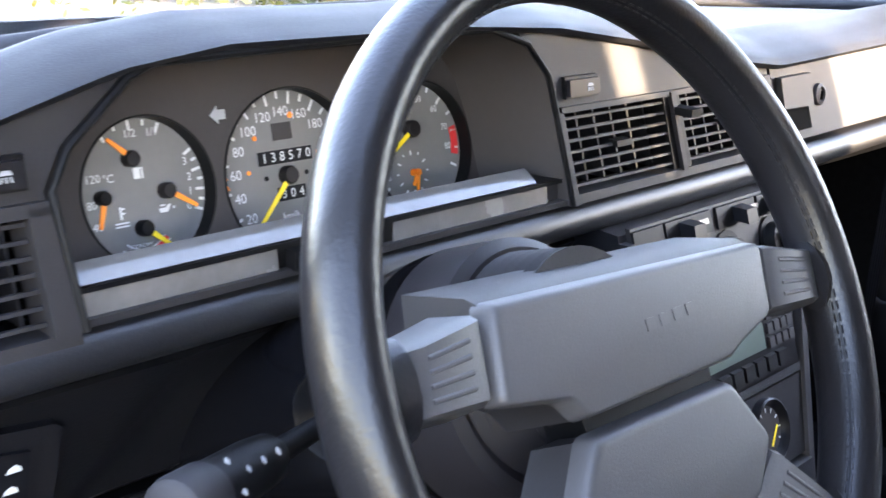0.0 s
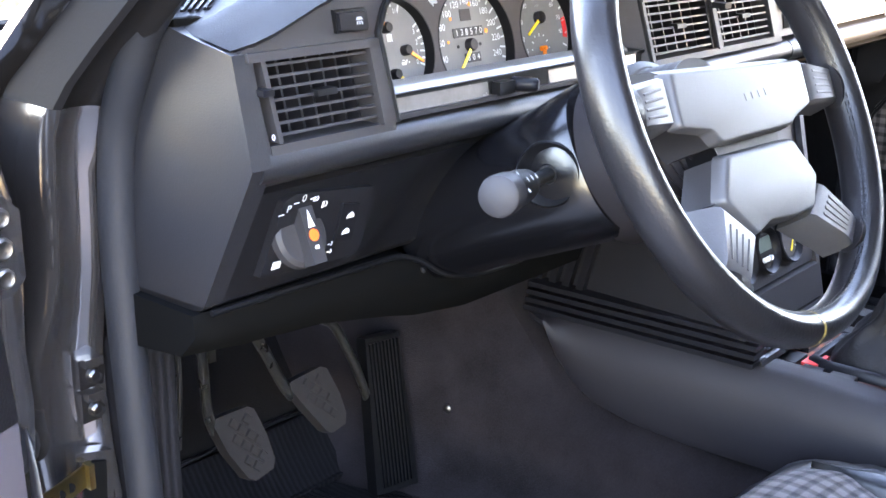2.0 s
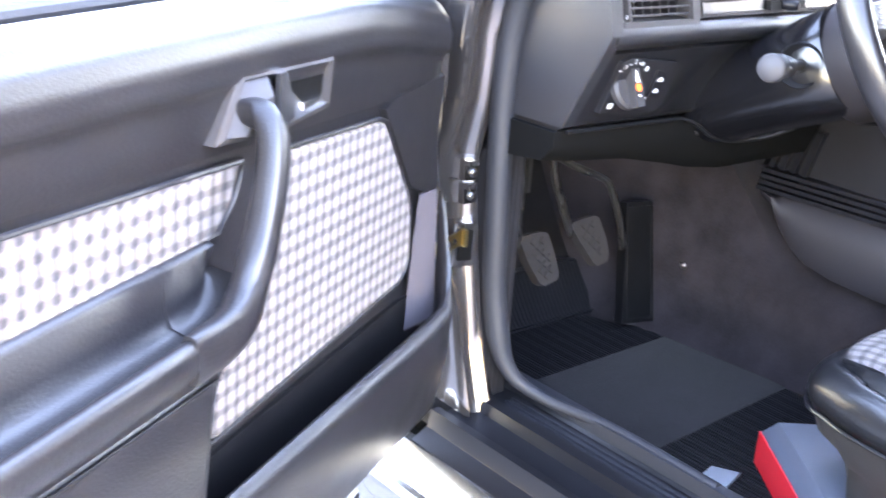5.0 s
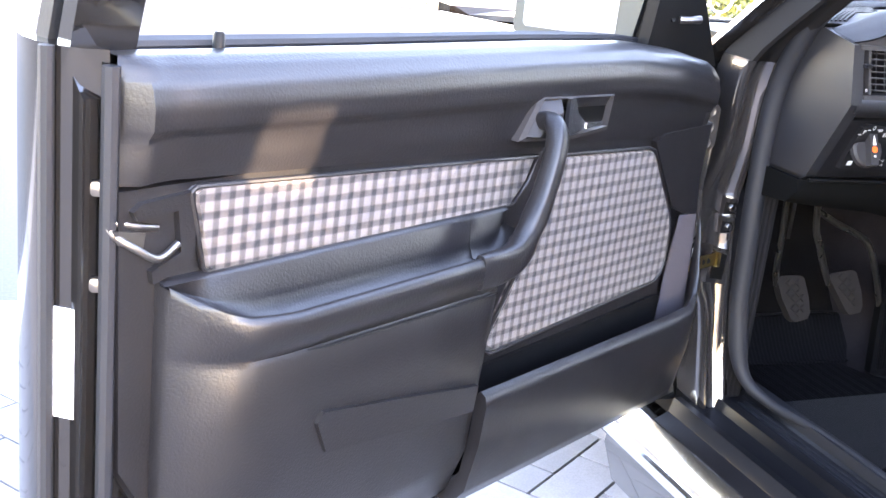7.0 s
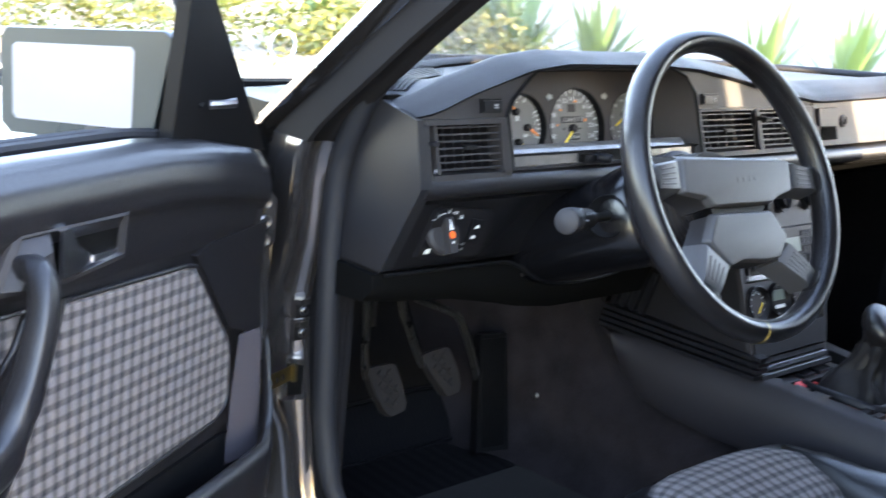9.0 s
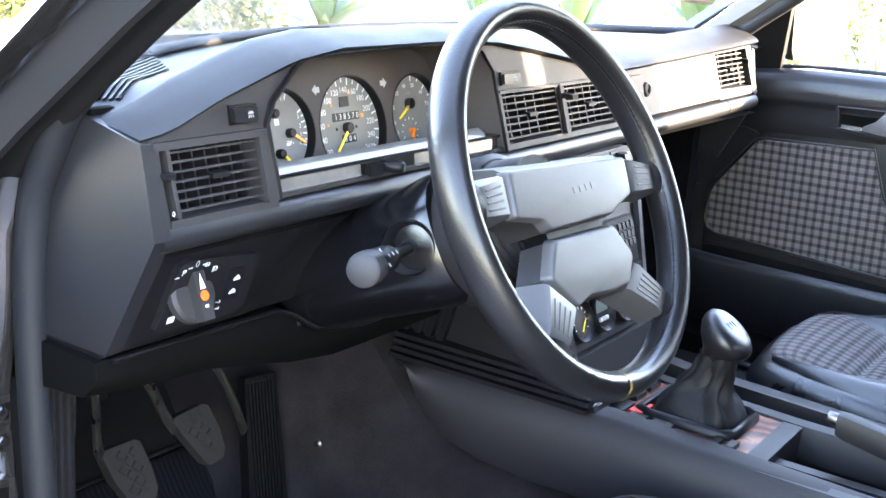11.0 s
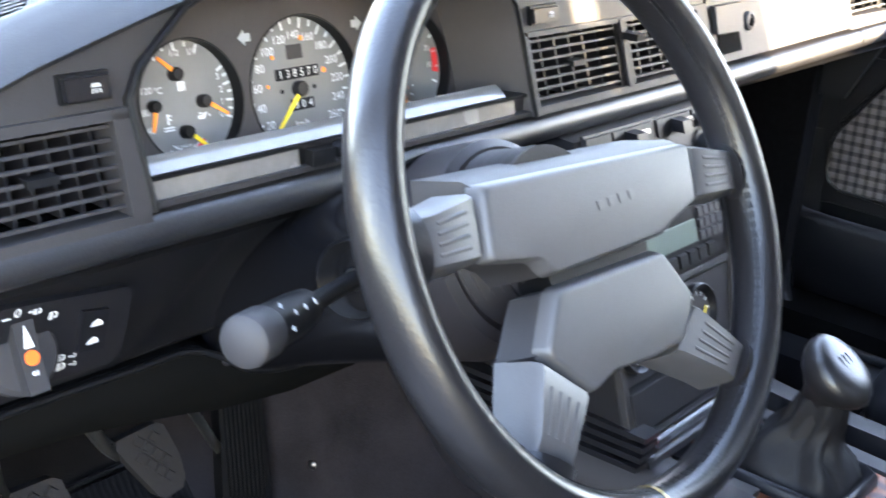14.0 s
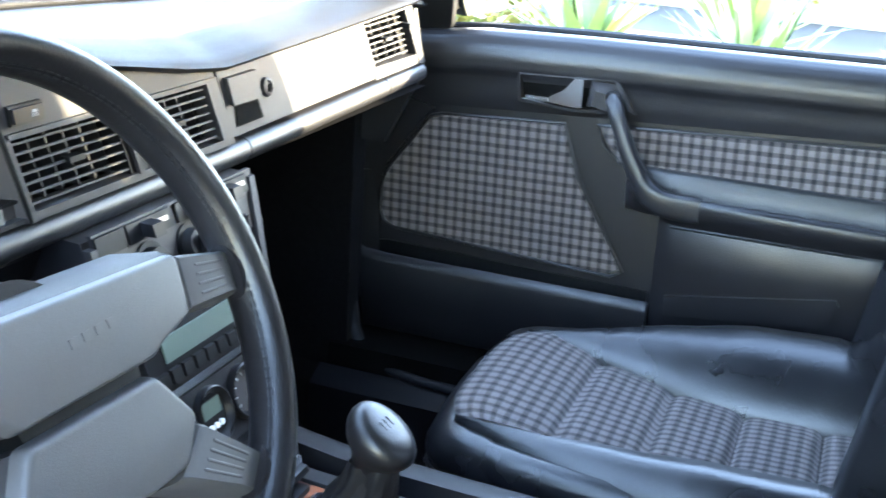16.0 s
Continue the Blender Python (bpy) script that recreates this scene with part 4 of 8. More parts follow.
part("parking_mark", text_mesh("P", 0.0085, plate_at(-0.6445, 0.7935, -0.004), (1, 0, 0), (0, -0.40, 1)), WHITE_INK, plate)
tagged(part("switch_symbols", sym, WHITE_INK, plate), kind="stuff")
part("zero_mark", text_mesh("0", 0.009, plate_at(-0.6315, 0.7995, -0.004), (1, 0, 0), (0, -0.40, 1)), WHITE_INK, plate)
rk = part("headlamp_rocker", prism([(-0.5855, 0.7535), (-0.5665, 0.7500), (-0.5695, 0.7825), (-0.5885, 0.7865)], plate_at, -0.0065, 0.0, 0.0015, 1), GLOSS_BLACK, plate)
for z in (0.7740, 0.7600):
    part("rocker_symbol", prism([(-0.5805, z - 0.002), (-0.5725, z - 0.002), (-0.5735, z + 0.001), (-0.5765, z + 0.003), (-0.5795, z + 0.001)], plate_at, -0.0071, -0.0065), WHITE_INK, rk)

# glovebox side
glove = part("glovebox_lid", prism([(0.1320, 0.850), (0.1180, 0.9165), (0.155, 0.9185), (0.478, 0.9225), (0.5080, 0.862), (0.5060, 0.850)], at_face, 0.0, 0.02, 0.003), FASCIA, dash, "plain grey glovebox lid")
# Flat near-black patch in place of a shaded recess.
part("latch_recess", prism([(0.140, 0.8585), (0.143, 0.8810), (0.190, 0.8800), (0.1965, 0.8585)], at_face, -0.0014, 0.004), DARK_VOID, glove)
part("latch", prism([(0.133, 0.8815), (0.1285, 0.9085), (0.1885, 0.9085), (0.1925, 0.8800)], at_face, -0.006, 0.004, 0.0015, 2), FASCIA, glove)
lk = at_face(0.2125, 0.8865, 0.0)
part("lock_cylinder", lathe(lk, (0, -1, 0.2), [(0, 0.0105), (0.004, 0.010), (0.005, 0.007), (0.003, 0.006), (0.003, 0.0005)], 20), FASCIA, glove)
part("key_slot", box((lk.x - 0.001, lk.y - 0.006, lk.z - 0.004), (lk.x + 0.001, lk.y - 0.004, lk.z + 0.004)), DARK_VOID, glove)
air_vent(0.491, 0.620, 0.8650, 0.9200, 0.016, 7, 4, "air_vent")
part("vent_surround", prism([(0.476, 0.9245), (0.489, 0.9245), (0.512, 0.8580), (0.506, 0.8580)], at_face, -0.001, 0.02), FASCIA, dash)
part("vent_surround", prism([(0.622, 0.9215), (0.642, 0.9260), (0.672, 0.8520), (0.640, 0.8560)], at_face, 0.012, 0.018), BLACK, dash)
part("vent_surround", prism([(0.486, 0.9260), (0.655, 0.9300), (0.655, 0.9240), (0.486, 0.9205)], at_face, -0.001, 0.02), FASCIA, dash)
part("vent_surround", prism([(0.508, 0.8640), (0.680, 0.8600), (0.686, 0.8470), (0.506, 0.8480)], at_face, -0.001, 0.02), FASCIA, dash)
part("vent_surround", prism([(0.636, 0.9290), (0.662, 0.9290), (0.690, 0.8470), (0.668, 0.8470)], at_face, -0.002, 0.02), FASCIA, dash)
part("slider_tab", prism([(0.630, 0.8995), (0.642, 0.8995), (0.642, 0.9065), (0.630, 0.9065)], at_face, -0.009, 0.008, 0.002), GLOSS_BLACK, dash)

# ---- instrument cluster ----
TILT = radians(14)
du, dn = V(0, math.sin(TILT), math.cos(TILT)), V(0, -math.cos(TILT), math.sin(TILT))
CL0 = V(0, 0.2665, 0.886)
cl = lambda x, h, out=0.0: V(x, 0, 0) + CL0 + du * h + dn * out
cluster = thing("instrument_cluster", "dark instrument cluster with three round dials and orange needles", "instrument cluster", (-0.36, 0.27, 0.84))
DIALS = ((-0.4650, -0.0040, 0.0415), (-0.3625, -0.0083, 0.0525), (-0.2510, -0.0062, 0.0452))
BORE = 0.0085
# the mask: a plate with a round bore for each dial
plate_bm = B()
loops = [[(-0.552, -0.066), (-0.552, 0.02), (-0.53, 0.055), (-0.50, 0.082), (-0.22, 0.082), (-0.19, 0.055), (-0.165, 0.01), (-0.150, -0.066)]]
loops += [[(x + r * math.cos(k), h + r * math.sin(k)) for k in (2 * math.pi * j / 56 for j in range(56))] for x, h, r in DIALS]
for outline in loops:
    ring_v = [plate_bm.verts.new(cl(a, b, BORE)) for a, b in outline]
    for i in range(len(ring_v)):
        plate_bm.edges.new((ring_v[i - 1], ring_v[i]))
bmesh.ops.triangle_fill(plate_bm, edges=plate_bm.edges[:], use_beauty=True)
part("mask", plate_bm, CLUSTER, cluster)
# hood walls from the fascia back to the mask
hood = B()
front = [at_face(a, b, -0.001) for a, b in OPEN_CLUSTER]
rear = [cl(a, h, BORE - 0.001) for a, h in ((-0.535, -0.058), (-0.540, 0.020), (-0.532, 0.036), (-0.506, 0.058), (-0.490, 0.066), (-0.36, 0.070), (-0.252, 0.070), (-0.226, 0.060), (-0.212, 0.040), (-0.204, 0.012), (-0.195, -0.058))]
loft([front, rear], closed=False, caps=False, bm=hood)
bmesh.ops.recalc_face_normals(hood, faces=hood.faces)
bmesh.ops.solidify(hood, geom=hood.faces[:], thickness=0.002)
part("hood", hood, CLUSTER, cluster)
edge = tube([p + V(0, -0.002, 0) for p in front], 0.0024, 8)
part("hood_edge", edge, BLACK, cluster)
part("hood_lip", tube([cl(-0.50, 0.064, 0.020), cl(-0.36, 0.067, 0.021), cl(-0.245, 0.067, 0.020)], 0.0016, 6), GLOSS_BLACK, cluster)


def dial(name, k, label):
    x, h, r = DIALS[k]
    ob = part(name, lathe(cl(x, h, -0.003), dn, [(0, r), (0.0015, r), (0.0015, 0.0005)], 48), DIAL, cluster, label)
    rim = B()
    loft([[cl(x + (r + dr) * math.cos(k), h + (r + dr) * math.sin(k), o) for dr, o in ((0.0, -0.002), (0.0, BORE + 0.0005), (0.0012, BORE + 0.0006), (0.0014, -0.002))] for k in np.linspace(0, 2 * math.pi, 57)], caps=False, bm=rim)
    part("dial_bore", rim, BLACK, ob)
    return ob


def ticks(x, h, r, a0, a1, n, length, width):
    bm = B()
    for k in range(n):
        a = radians(a0 + (a1 - a0) * k / (n - 1))
        c, s = math.cos(a), math.sin(a)
        ln = length if k % 2 == 0 else length * 0.6
        pts = [(x + (r * c) + w * s, h + r * s - w * c) for w in (-width, width)] + [(x + (r - ln) * c + w * s, h + (r - ln) * s - w * c) for w in (width, -width)]
        prism(pts, cl, -0.0013, -0.0009, bm=bm)
    return bm


def needle(parent, x, h, ang, start, length, mat, hub=0.0055, cap=None):
    """A flat pointer that begins clear of its round hub cap."""
    a = radians(ang)
    c, s = math.cos(a), math.sin(a)
    pts = [(x + l * c - w * s, h + l * s + w * c) for l, w in ((start, 0.0015), (length, 0.0010), (length, -0.0010), (start, -0.0015))]
    nd = part("needle", prism(pts, cl, 0.0035, 0.0045), mat, parent)
    part("needle_hub", lathe(cl(x, h, -0.001), dn, [(0, hub), (0.0055, hub), (0.0068, hub * 0.85), (0.0068, 0.0005)], 20), cap or BLACK, nd)


def legend(parent, words, size, x, h, mat=WHITE_INK, out=-0.001):
    part("numeral", text_mesh(words, size, cl(x, h, out), (1, 0, 0), du, 0.0003), mat, parent)


def patch(parent, name, pts, mat, d0=-0.0012, d1=-0.0008, label=""):
    return part(name, prism(pts, cl, d0, d1), mat, parent, label)


def rect(x, h, w, t):
    return [(x - w / 2, h - t / 2), (x + w / 2, h - t / 2), (x + w / 2, h + t / 2), (x - w / 2, h + t / 2)]


def disc(x, h, r, n=12):
    return [(x + r * math.cos(2 * math.pi * k / n), h + r * math.sin(2 * math.pi * k / n)) for k in range(n)]


sp = dial("speedometer", 1, "grey speedometer dial, white numerals to 260")
SX, SH = DIALS[1][:2]
tagged(part("scale", ticks(SX, SH, 0.0515, 231, -50, 27, 0.0075, 0.0008), WHITE_INK, sp), kind="stuff")
for k, word in enumerate(("20", "40", "60", "80", "100", "120", "140", "160", "180", "200", "220", "240", "260")):
    a = radians(90 + 21.03 * (6 - k) - 0.5)
    legend(sp, word, 0.0085, SX + 0.0390 * math.cos(a), SH + 0.0390 * math.sin(a))
legend(sp, "km/h", 0.0066, -0.3640, -0.0335)
patch(sp, "odometer", rect(-0.3625, 0.0035, 0.0415, 0.0085), GLOSS_BLACK, -0.0012, -0.0004)
for k, word in enumerate("138570"):
    legend(sp, word, 0.0082, -0.3795 + 0.0068 * k, 0.0034, out=0.0002)
patch(sp, "trip_counter", rect(-0.3610, -0.0195, 0.0215, 0.0085), GLOSS_BLACK, -0.0012, -0.0004)
for k, word in enumerate("304"):
    legend(sp, word, 0.0078, -0.3680 + 0.0068 * k, -0.0197, out=0.0002)
patch(sp, "speed_window", rect(-0.3625, 0.0188, 0.0148, 0.0105), CLUSTER)
for x, h in ((-0.3790, -0.0085), (-0.3475, -0.0085)):
    patch(sp, "dial_screw", disc(x, h, 0.0016), BLACK)
needle(sp, -0.3640, -0.0083, 225, 0.006, 0.0425, YELLOW, 0.0058, COLLAR)
om = B()
for x, h, w in ((-0.3838, 0.0165, 0.0016), (-0.3915, -0.0035, 0.0014), (-0.3545, 0.0280, 0.0020), (-0.3360, 0.0025, 0.0022), (-0.4095, -0.0050, 0.0020), (-0.4090, -0.0105, 0.0020)):
    prism(disc(x, h, w, 8), cl, -0.0013, -0.0007, bm=om)
tagged(part("orange_marks", om, ORANGE, sp), kind="stuff")

lg = dial("combination_dial", 0, "dial with fuel, temperature, oil and economy needles")
LX, LH = DIALS[0][:2]
tagged(part("scale", ticks(LX, LH, 0.0405, 121, 66, 5, 0.0055, 0.0008), WHITE_INK, lg), kind="stuff")
tagged(part("scale", ticks(LX, LH, 0.0405, 30, -22, 7, 0.0055, 0.0008), WHITE_INK, lg), kind="stuff")
for word, x, h in (("1/2", -0.4675, 0.0290), ("1/1", -0.4535, 0.0285), ("3", -0.4350, 0.0095), ("2", -0.4335, 0.0005), ("1", -0.4340, -0.0078), ("0", -0.4360, -0.0160), ("120", -0.4940, 0.0070), ("\u00b0C", -0.4845, 0.0060), ("80", -0.4965, -0.0070), ("40", -0.4950, -0.0190)):
    legend(lg, word, 0.0064, x, h)
legend(lg, "ECONOMY", 0.0030, -0.4705, -0.0330)
# fuel pump, oil can and thermometer signs
sy = B()
for pts in (rect(-0.4665, 0.0070, 0.0040, 0.0062), rect(-0.4630, 0.0065, 0.0009, 0.0055), rect(-0.4635, 0.0095, 0.0020, 0.0009)):
    prism(pts, cl, -0.0013, -0.0009, bm=sy)
for pts in ([(-0.4555, -0.0170), (-0.4505, -0.0170), (-0.4480, -0.0130), (-0.4490, -0.0125), (-0.4515, -0.0145), (-0.4560, -0.0145)], rect(-0.4532, -0.0130, 0.0030, 0.0009), rect(-0.4462, -0.0150, 0.0012, 0.0014)):
    prism(pts, cl, -0.0013, -0.0009, bm=sy)
for pts in (rect(-0.4800, -0.0135, 0.0013, 0.0070), rect(-0.4784, -0.0112, 0.0020, 0.0009), rect(-0.4784, -0.0138, 0.0020, 0.0009), rect(-0.4800, -0.0190, 0.0085, 0.0009), rect(-0.4800, -0.0208, 0.0085, 0.0009)):
    prism(pts, cl, -0.0013, -0.0009, bm=sy)
tagged(part("pictograms", sy, WHITE_INK, lg), kind="stuff")
needle(lg, -0.4705, 0.0155, 139, 0.005, 0.0185, ORANGE, 0.0046, COLLAR)
needle(lg, -0.4910, -0.0035, 253, 0.004, 0.0170, ORANGE, 0.0040, BLACK)
needle(lg, -0.4510, -0.0050, -33, 0.005, 0.0205, ORANGE, 0.0046, COLLAR)
needle(lg, -0.4685, -0.0235, -41, 0.005, 0.0200, YELLOW, 0.0046, BLACK)


def arc_band(cx_, ch, r0, r1, a0, a1, n):
    run = [radians(a0 + (a1 - a0) * k / n) for k in range(n + 1)]
    bm = B()
    for p, q in zip(run, run[1:]):
        prism([(cx_ + r * math.cos(a), ch + r * math.sin(a)) for r, a in ((r0, p), (r0, q), (r1, q), (r1, p))], cl, -0.0013, -0.0009, bm=bm)
    return bm


part("economy_arc", arc_band(-0.4680, -0.0185, 0.0205, 0.0215, 228, 320, 12), WHITE_INK, lg)
part("economy_arc", arc_band(-0.4680, -0.0185, 0.0165, 0.0172, 228, 320, 12), WHITE_INK, lg)
part("economy_red", arc_band(-0.4680, -0.0185, 0.0173, 0.0204, 287, 320, 5), RED, lg)

tg = dial("tachometer", 2, "grey tachometer dial with red zone and small clock")
TX, TH = DIALS[2][:2]
tagged(part("scale", ticks(TX, TH + 0.002, 0.0430, 222, -25, 15, 0.0058, 0.0008), WHITE_INK, tg), kind="stuff")
for word, a in (("5", 214), ("10", 192), ("20", 163), ("30", 131), ("40", 103), ("50", 75), ("60", 46), ("70", 18), ("80", -6)):
    legend(tg, word, 0.0064, TX + 0.0325 * math.cos(radians(a)), TH + 0.002 + 0.0325 * math.sin(radians(a)))
tagged(part("red_zone", arc_band(TX, TH + 0.002, 0.0365, 0.0430, 14, -14, 6), RED, tg), kind="stuff")
legend(tg, "x100", 0.0036, TX - 0.002, 0.0195, GREY_INK)
needle(tg, -0.2545, 0.0080, 212, 0.006, 0.0285, YELLOW, 0.0060, COLLAR)
tagged(part("clock_scale", ticks(-0.2555, -0.0216, 0.0150, 90, -240, 12, 0.0030, 0.0005), WHITE_INK, tg), kind="stuff")
needle(tg, -0.2555, -0.0216, 262, 0.001, 0.0130, ORANGE, 0.0025, ORANGE)
needle(tg, -0.2555, -0.0216, 238, 0.001, 0.0100, ORANGE, 0.0025, ORANGE)
for x, f in ((-0.4145, 1), (-0.3058, -1)):
    patch(cluster, "turn_arrow", [(x + f * 0.0052, 0.0305), (x, 0.0305), (x, 0.0280), (x - f * 0.0056, 0.0333), (x, 0.0386), (x, 0.0361), (x + f * 0.0052, 0.0361)], GREY_INK, BORE, BORE + 0.0006, "grey turn signal arrow")
# the clear lens curls forward at its foot; below it the lamp strip in its dark frame
# Pale grey on the foot stands in for sky glare on the glass.
foot = [(0.2060, 0.8722), (0.2015, 0.8700), (0.1975, 0.8672), (0.1945, 0.8642)]
part("lens_foot", loft([[V(x, y, z) for y, z in foot] + [V(x, y + 0.0010, z - 0.0014) for y, z in foot[::-1]] for x in (-0.546, -0.205)]), LENS_EDGE, cluster, "foot of the clear lens, paled for its sky glare")
part("lens_frame", bevel(box((-0.548, 0.1915, 0.8612), (-0.176, 0.2120, 0.8640)), 0.0008, 1), BLACK, cluster)
part("strip_frame", bevel(box((-0.548, 0.1870, 0.8455), (-0.174, 0.2020, 0.8495)), 0.001, 1), FASCIA, cluster, "grey lip below the lamp strip")
for x0, x1 in ((-0.5445, -0.4290), (-0.3420, -0.1955)):
    part("warning_lamp_strip", bevel(loft([[V(x, 0.1905, 0.8495), V(x, 0.1930, 0.8612), V(x, 0.2000, 0.8612), V(x, 0.2000, 0.8495)] for x in (x0, x1)]), 0.0006, 1), STRIP, cluster, "pale translucent warning lamp strip")
part("strip_gap", box((-0.4290, 0.1925, 0.8495), (-0.3420, 0.2000, 0.8612), 0.001), BLACK, cluster)
part("strip_gap", box((-0.1955, 0.1945, 0.8495), (-0.1760, 0.2000, 0.8612), 0.001), CLUSTER, cluster)
part("reset_block", bevel(box((-0.4230, 0.1840, 0.8490), (-0.4020, 0.1950, 0.8600)), 0.002, 2), BLACK, cluster)
part("trip_knob", lathe((-0.3950, 0.196, 0.8550), (0.45, -1, 0), [(0, 0.0062), (0.012, 0.0062), (0.018, 0.0068), (0.024, 0.0060), (0.026, 0.004), (0.026, 0.0005)], 16), GLOSS_BLACK, cluster)

# ---- steering wheel and column ----
WC = V(-0.3765, -0.0105, 0.8620)
wn_, wu, wv = V(0.0, -0.8856, 0.4644), V(1.0, 0.0, 0.0), V(0.0, 0.4644, 0.8856)
wh = lambda u, v, n=0.0: WC + wu * u + wv * v + wn_ * n
wheel = thing("steering_wheel", "black leather steering wheel with four grey-padded spokes", "steering wheel", WC)
RR, TR, TA = 0.1744, 0.0132, 0.0176
rim = B()
loft([[wh(math.cos(k) * (RR + TR * math.cos(j)), math.sin(k) * (RR + TR * math.cos(j)), TA * math.sin(j)) for j in (2 * math.pi * q / 20 for q in range(20))]
      for k in (2 * math.pi * p / 112 for p in range(113))], caps=False, bm=rim)
bmesh.ops.remove_doubles(rim, verts=rim.verts, dist=1e-5)
part("rim", rim, RIM_LEATHER, wheel, "worn black leather rim with stitched inner seam")
seam = B()
for k in range(150):
    a = 2 * math.pi * k / 150
    b = a + 2 * math.pi / 150 * 0.7
    for j in (2.62, 2.78):
        q = [wh(math.cos(g) * (RR + TR * 1.01 * math.cos(j)), math.sin(g) * (RR + TR * 1.01 * math.cos(j)), TA * math.sin(j)) for g in (a, b)]
        tube(q, 0.00055, 5, bm=seam)
tagged(part("stitching", seam, RIM_LEATHER, wheel), kind="stuff")
groove = B()
loft([[wh(math.cos(k) * (RR + (TR + 0.0004) * math.cos(j)), math.sin(k) * (RR + (TR + 0.0004) * math.cos(j)), (TA + 0.0004) * math.sin(j)) for j in (2.67, 2.73)] for k in np.linspace(0, 2 * math.pi, 113)], closed=False, caps=False, bm=groove)
part("rim_seam", groove, GLOSS_BLACK, wheel)
U_PAD = [(-0.0975, 0.0350), (0.1105, 0.0225), (0.1015, -0.0145), (0.0660, -0.0225), (0.0560, -0.0270), (-0.0600, -0.0235), (-0.0680, -0.0125), (-0.1070, -0.0045)]
L_PAD = [(-0.0600, -0.0325), (0.0490, -0.0365), (0.0685, -0.0700), (0.0450, -0.0935), (0.0100, -0.0935), (-0.0300, -0.0885), (-0.0560, -0.0940), (-0.0840, -0.0620)]


def wheel_pad(pts, n1, flare, w, wide=0.05, deep=0.050):
    """A deep moulded pad: a flat face, and flanks that widen towards the hub by the flare (up, down)."""
    c = (sum(p[0] for p in pts) / len(pts), sum(p[1] for p in pts) / len(pts))
    grow = lambda q, s: [(a + (a - c[0]) * wide * s, b + (flare[0] if b > c[1] else -flare[1]) * s) for a, b in pts] if q else pts
    flank = loft([[wh(a, b, n1 - deep) for a, b in grow(1, 1.0)], [wh(a, b, n1 - 0.014) for a, b in grow(1, 0.35)], [wh(a, b, n1 - 0.0085) for a, b in grow(1, 0.06)]])
    soft = []
    for i, p in enumerate(pts):
        prev, nxt = Vector(pts[i - 1]), Vector(pts[(i + 1) % len(pts)])
        p = Vector(p)
        e0, e1 = p + (prev - p).normalized() * min(0.0045, 0.35 * (prev - p).length), p + (nxt - p).normalized() * min(0.0045, 0.35 * (nxt - p).length)
        soft += [tuple(e0 * (1 - t) ** 2 + p * 2 * t * (1 - t) + e1 * t * t) for t in (0.0, 0.33, 0.67, 1.0)]
    half_w, half_h = max(abs(a - c[0]) for a, b in pts), max(abs(b - c[1]) for a, b in pts)
    inset = lambda m: [(c[0] + (a - c[0]) * (1 - m / half_w), c[1] + (b - c[1]) * (1 - m / half_h)) for a, b in soft]
    face = loft([[wh(a, b, n1 - d) for a, b in inset(m)] for m, d in ((-0.0022, 0.0110), (-0.0012, 0.0070), (-0.0002, 0.0040), (0.0007, 0.0020), (0.0018, 0.0008), (0.0032, 0.0002), (0.0046, 0.0))])
    return flank, face


for pts, n1, flare, wide, deep, label in ((U_PAD, 0.0050, (0.014, 0.0), 0.0, 0.050, "matt grey upper horn pad with faint emboss"), (L_PAD, 0.0042, (0.0, 0.003), 0.09, 0.034, "matt grey lower horn pad")):
    flank, face = wheel_pad(pts, n1, flare, 0.0045, wide, deep)
    pad_ob = part("horn_pad", face, PAD, wheel, label, 50)
    # Flanks take the darker fascia grey, which paints their shade.
    part("pad_flank", flank, FASCIA, pad_ob, "pad flank darkened for its shade")
hub_pts = [(0.052 * math.cos(k), -0.022 + 0.044 * math.sin(k)) for k in (2 * math.pi * j / 20 for j in range(20))]
part("hub", bevel(loft([[wh(a * 0.85, b * 0.85, -0.048) for a, b in hub_pts], [wh(a, b, -0.008) for a, b in hub_pts]]), 0.004, 2), BLACK, wheel)
em = B()
for k, u in enumerate((0.000, 0.011, 0.022, 0.033)):
    prism([(u, 0.001), (u + 0.007, 0.001), (u + 0.007, 0.0065), (u, 0.0065)], lambda a, b, d: wh(a - 0.005, b, d), 0.0040, 0.0055, bm=em)
part("emboss", em, PAD, wheel)


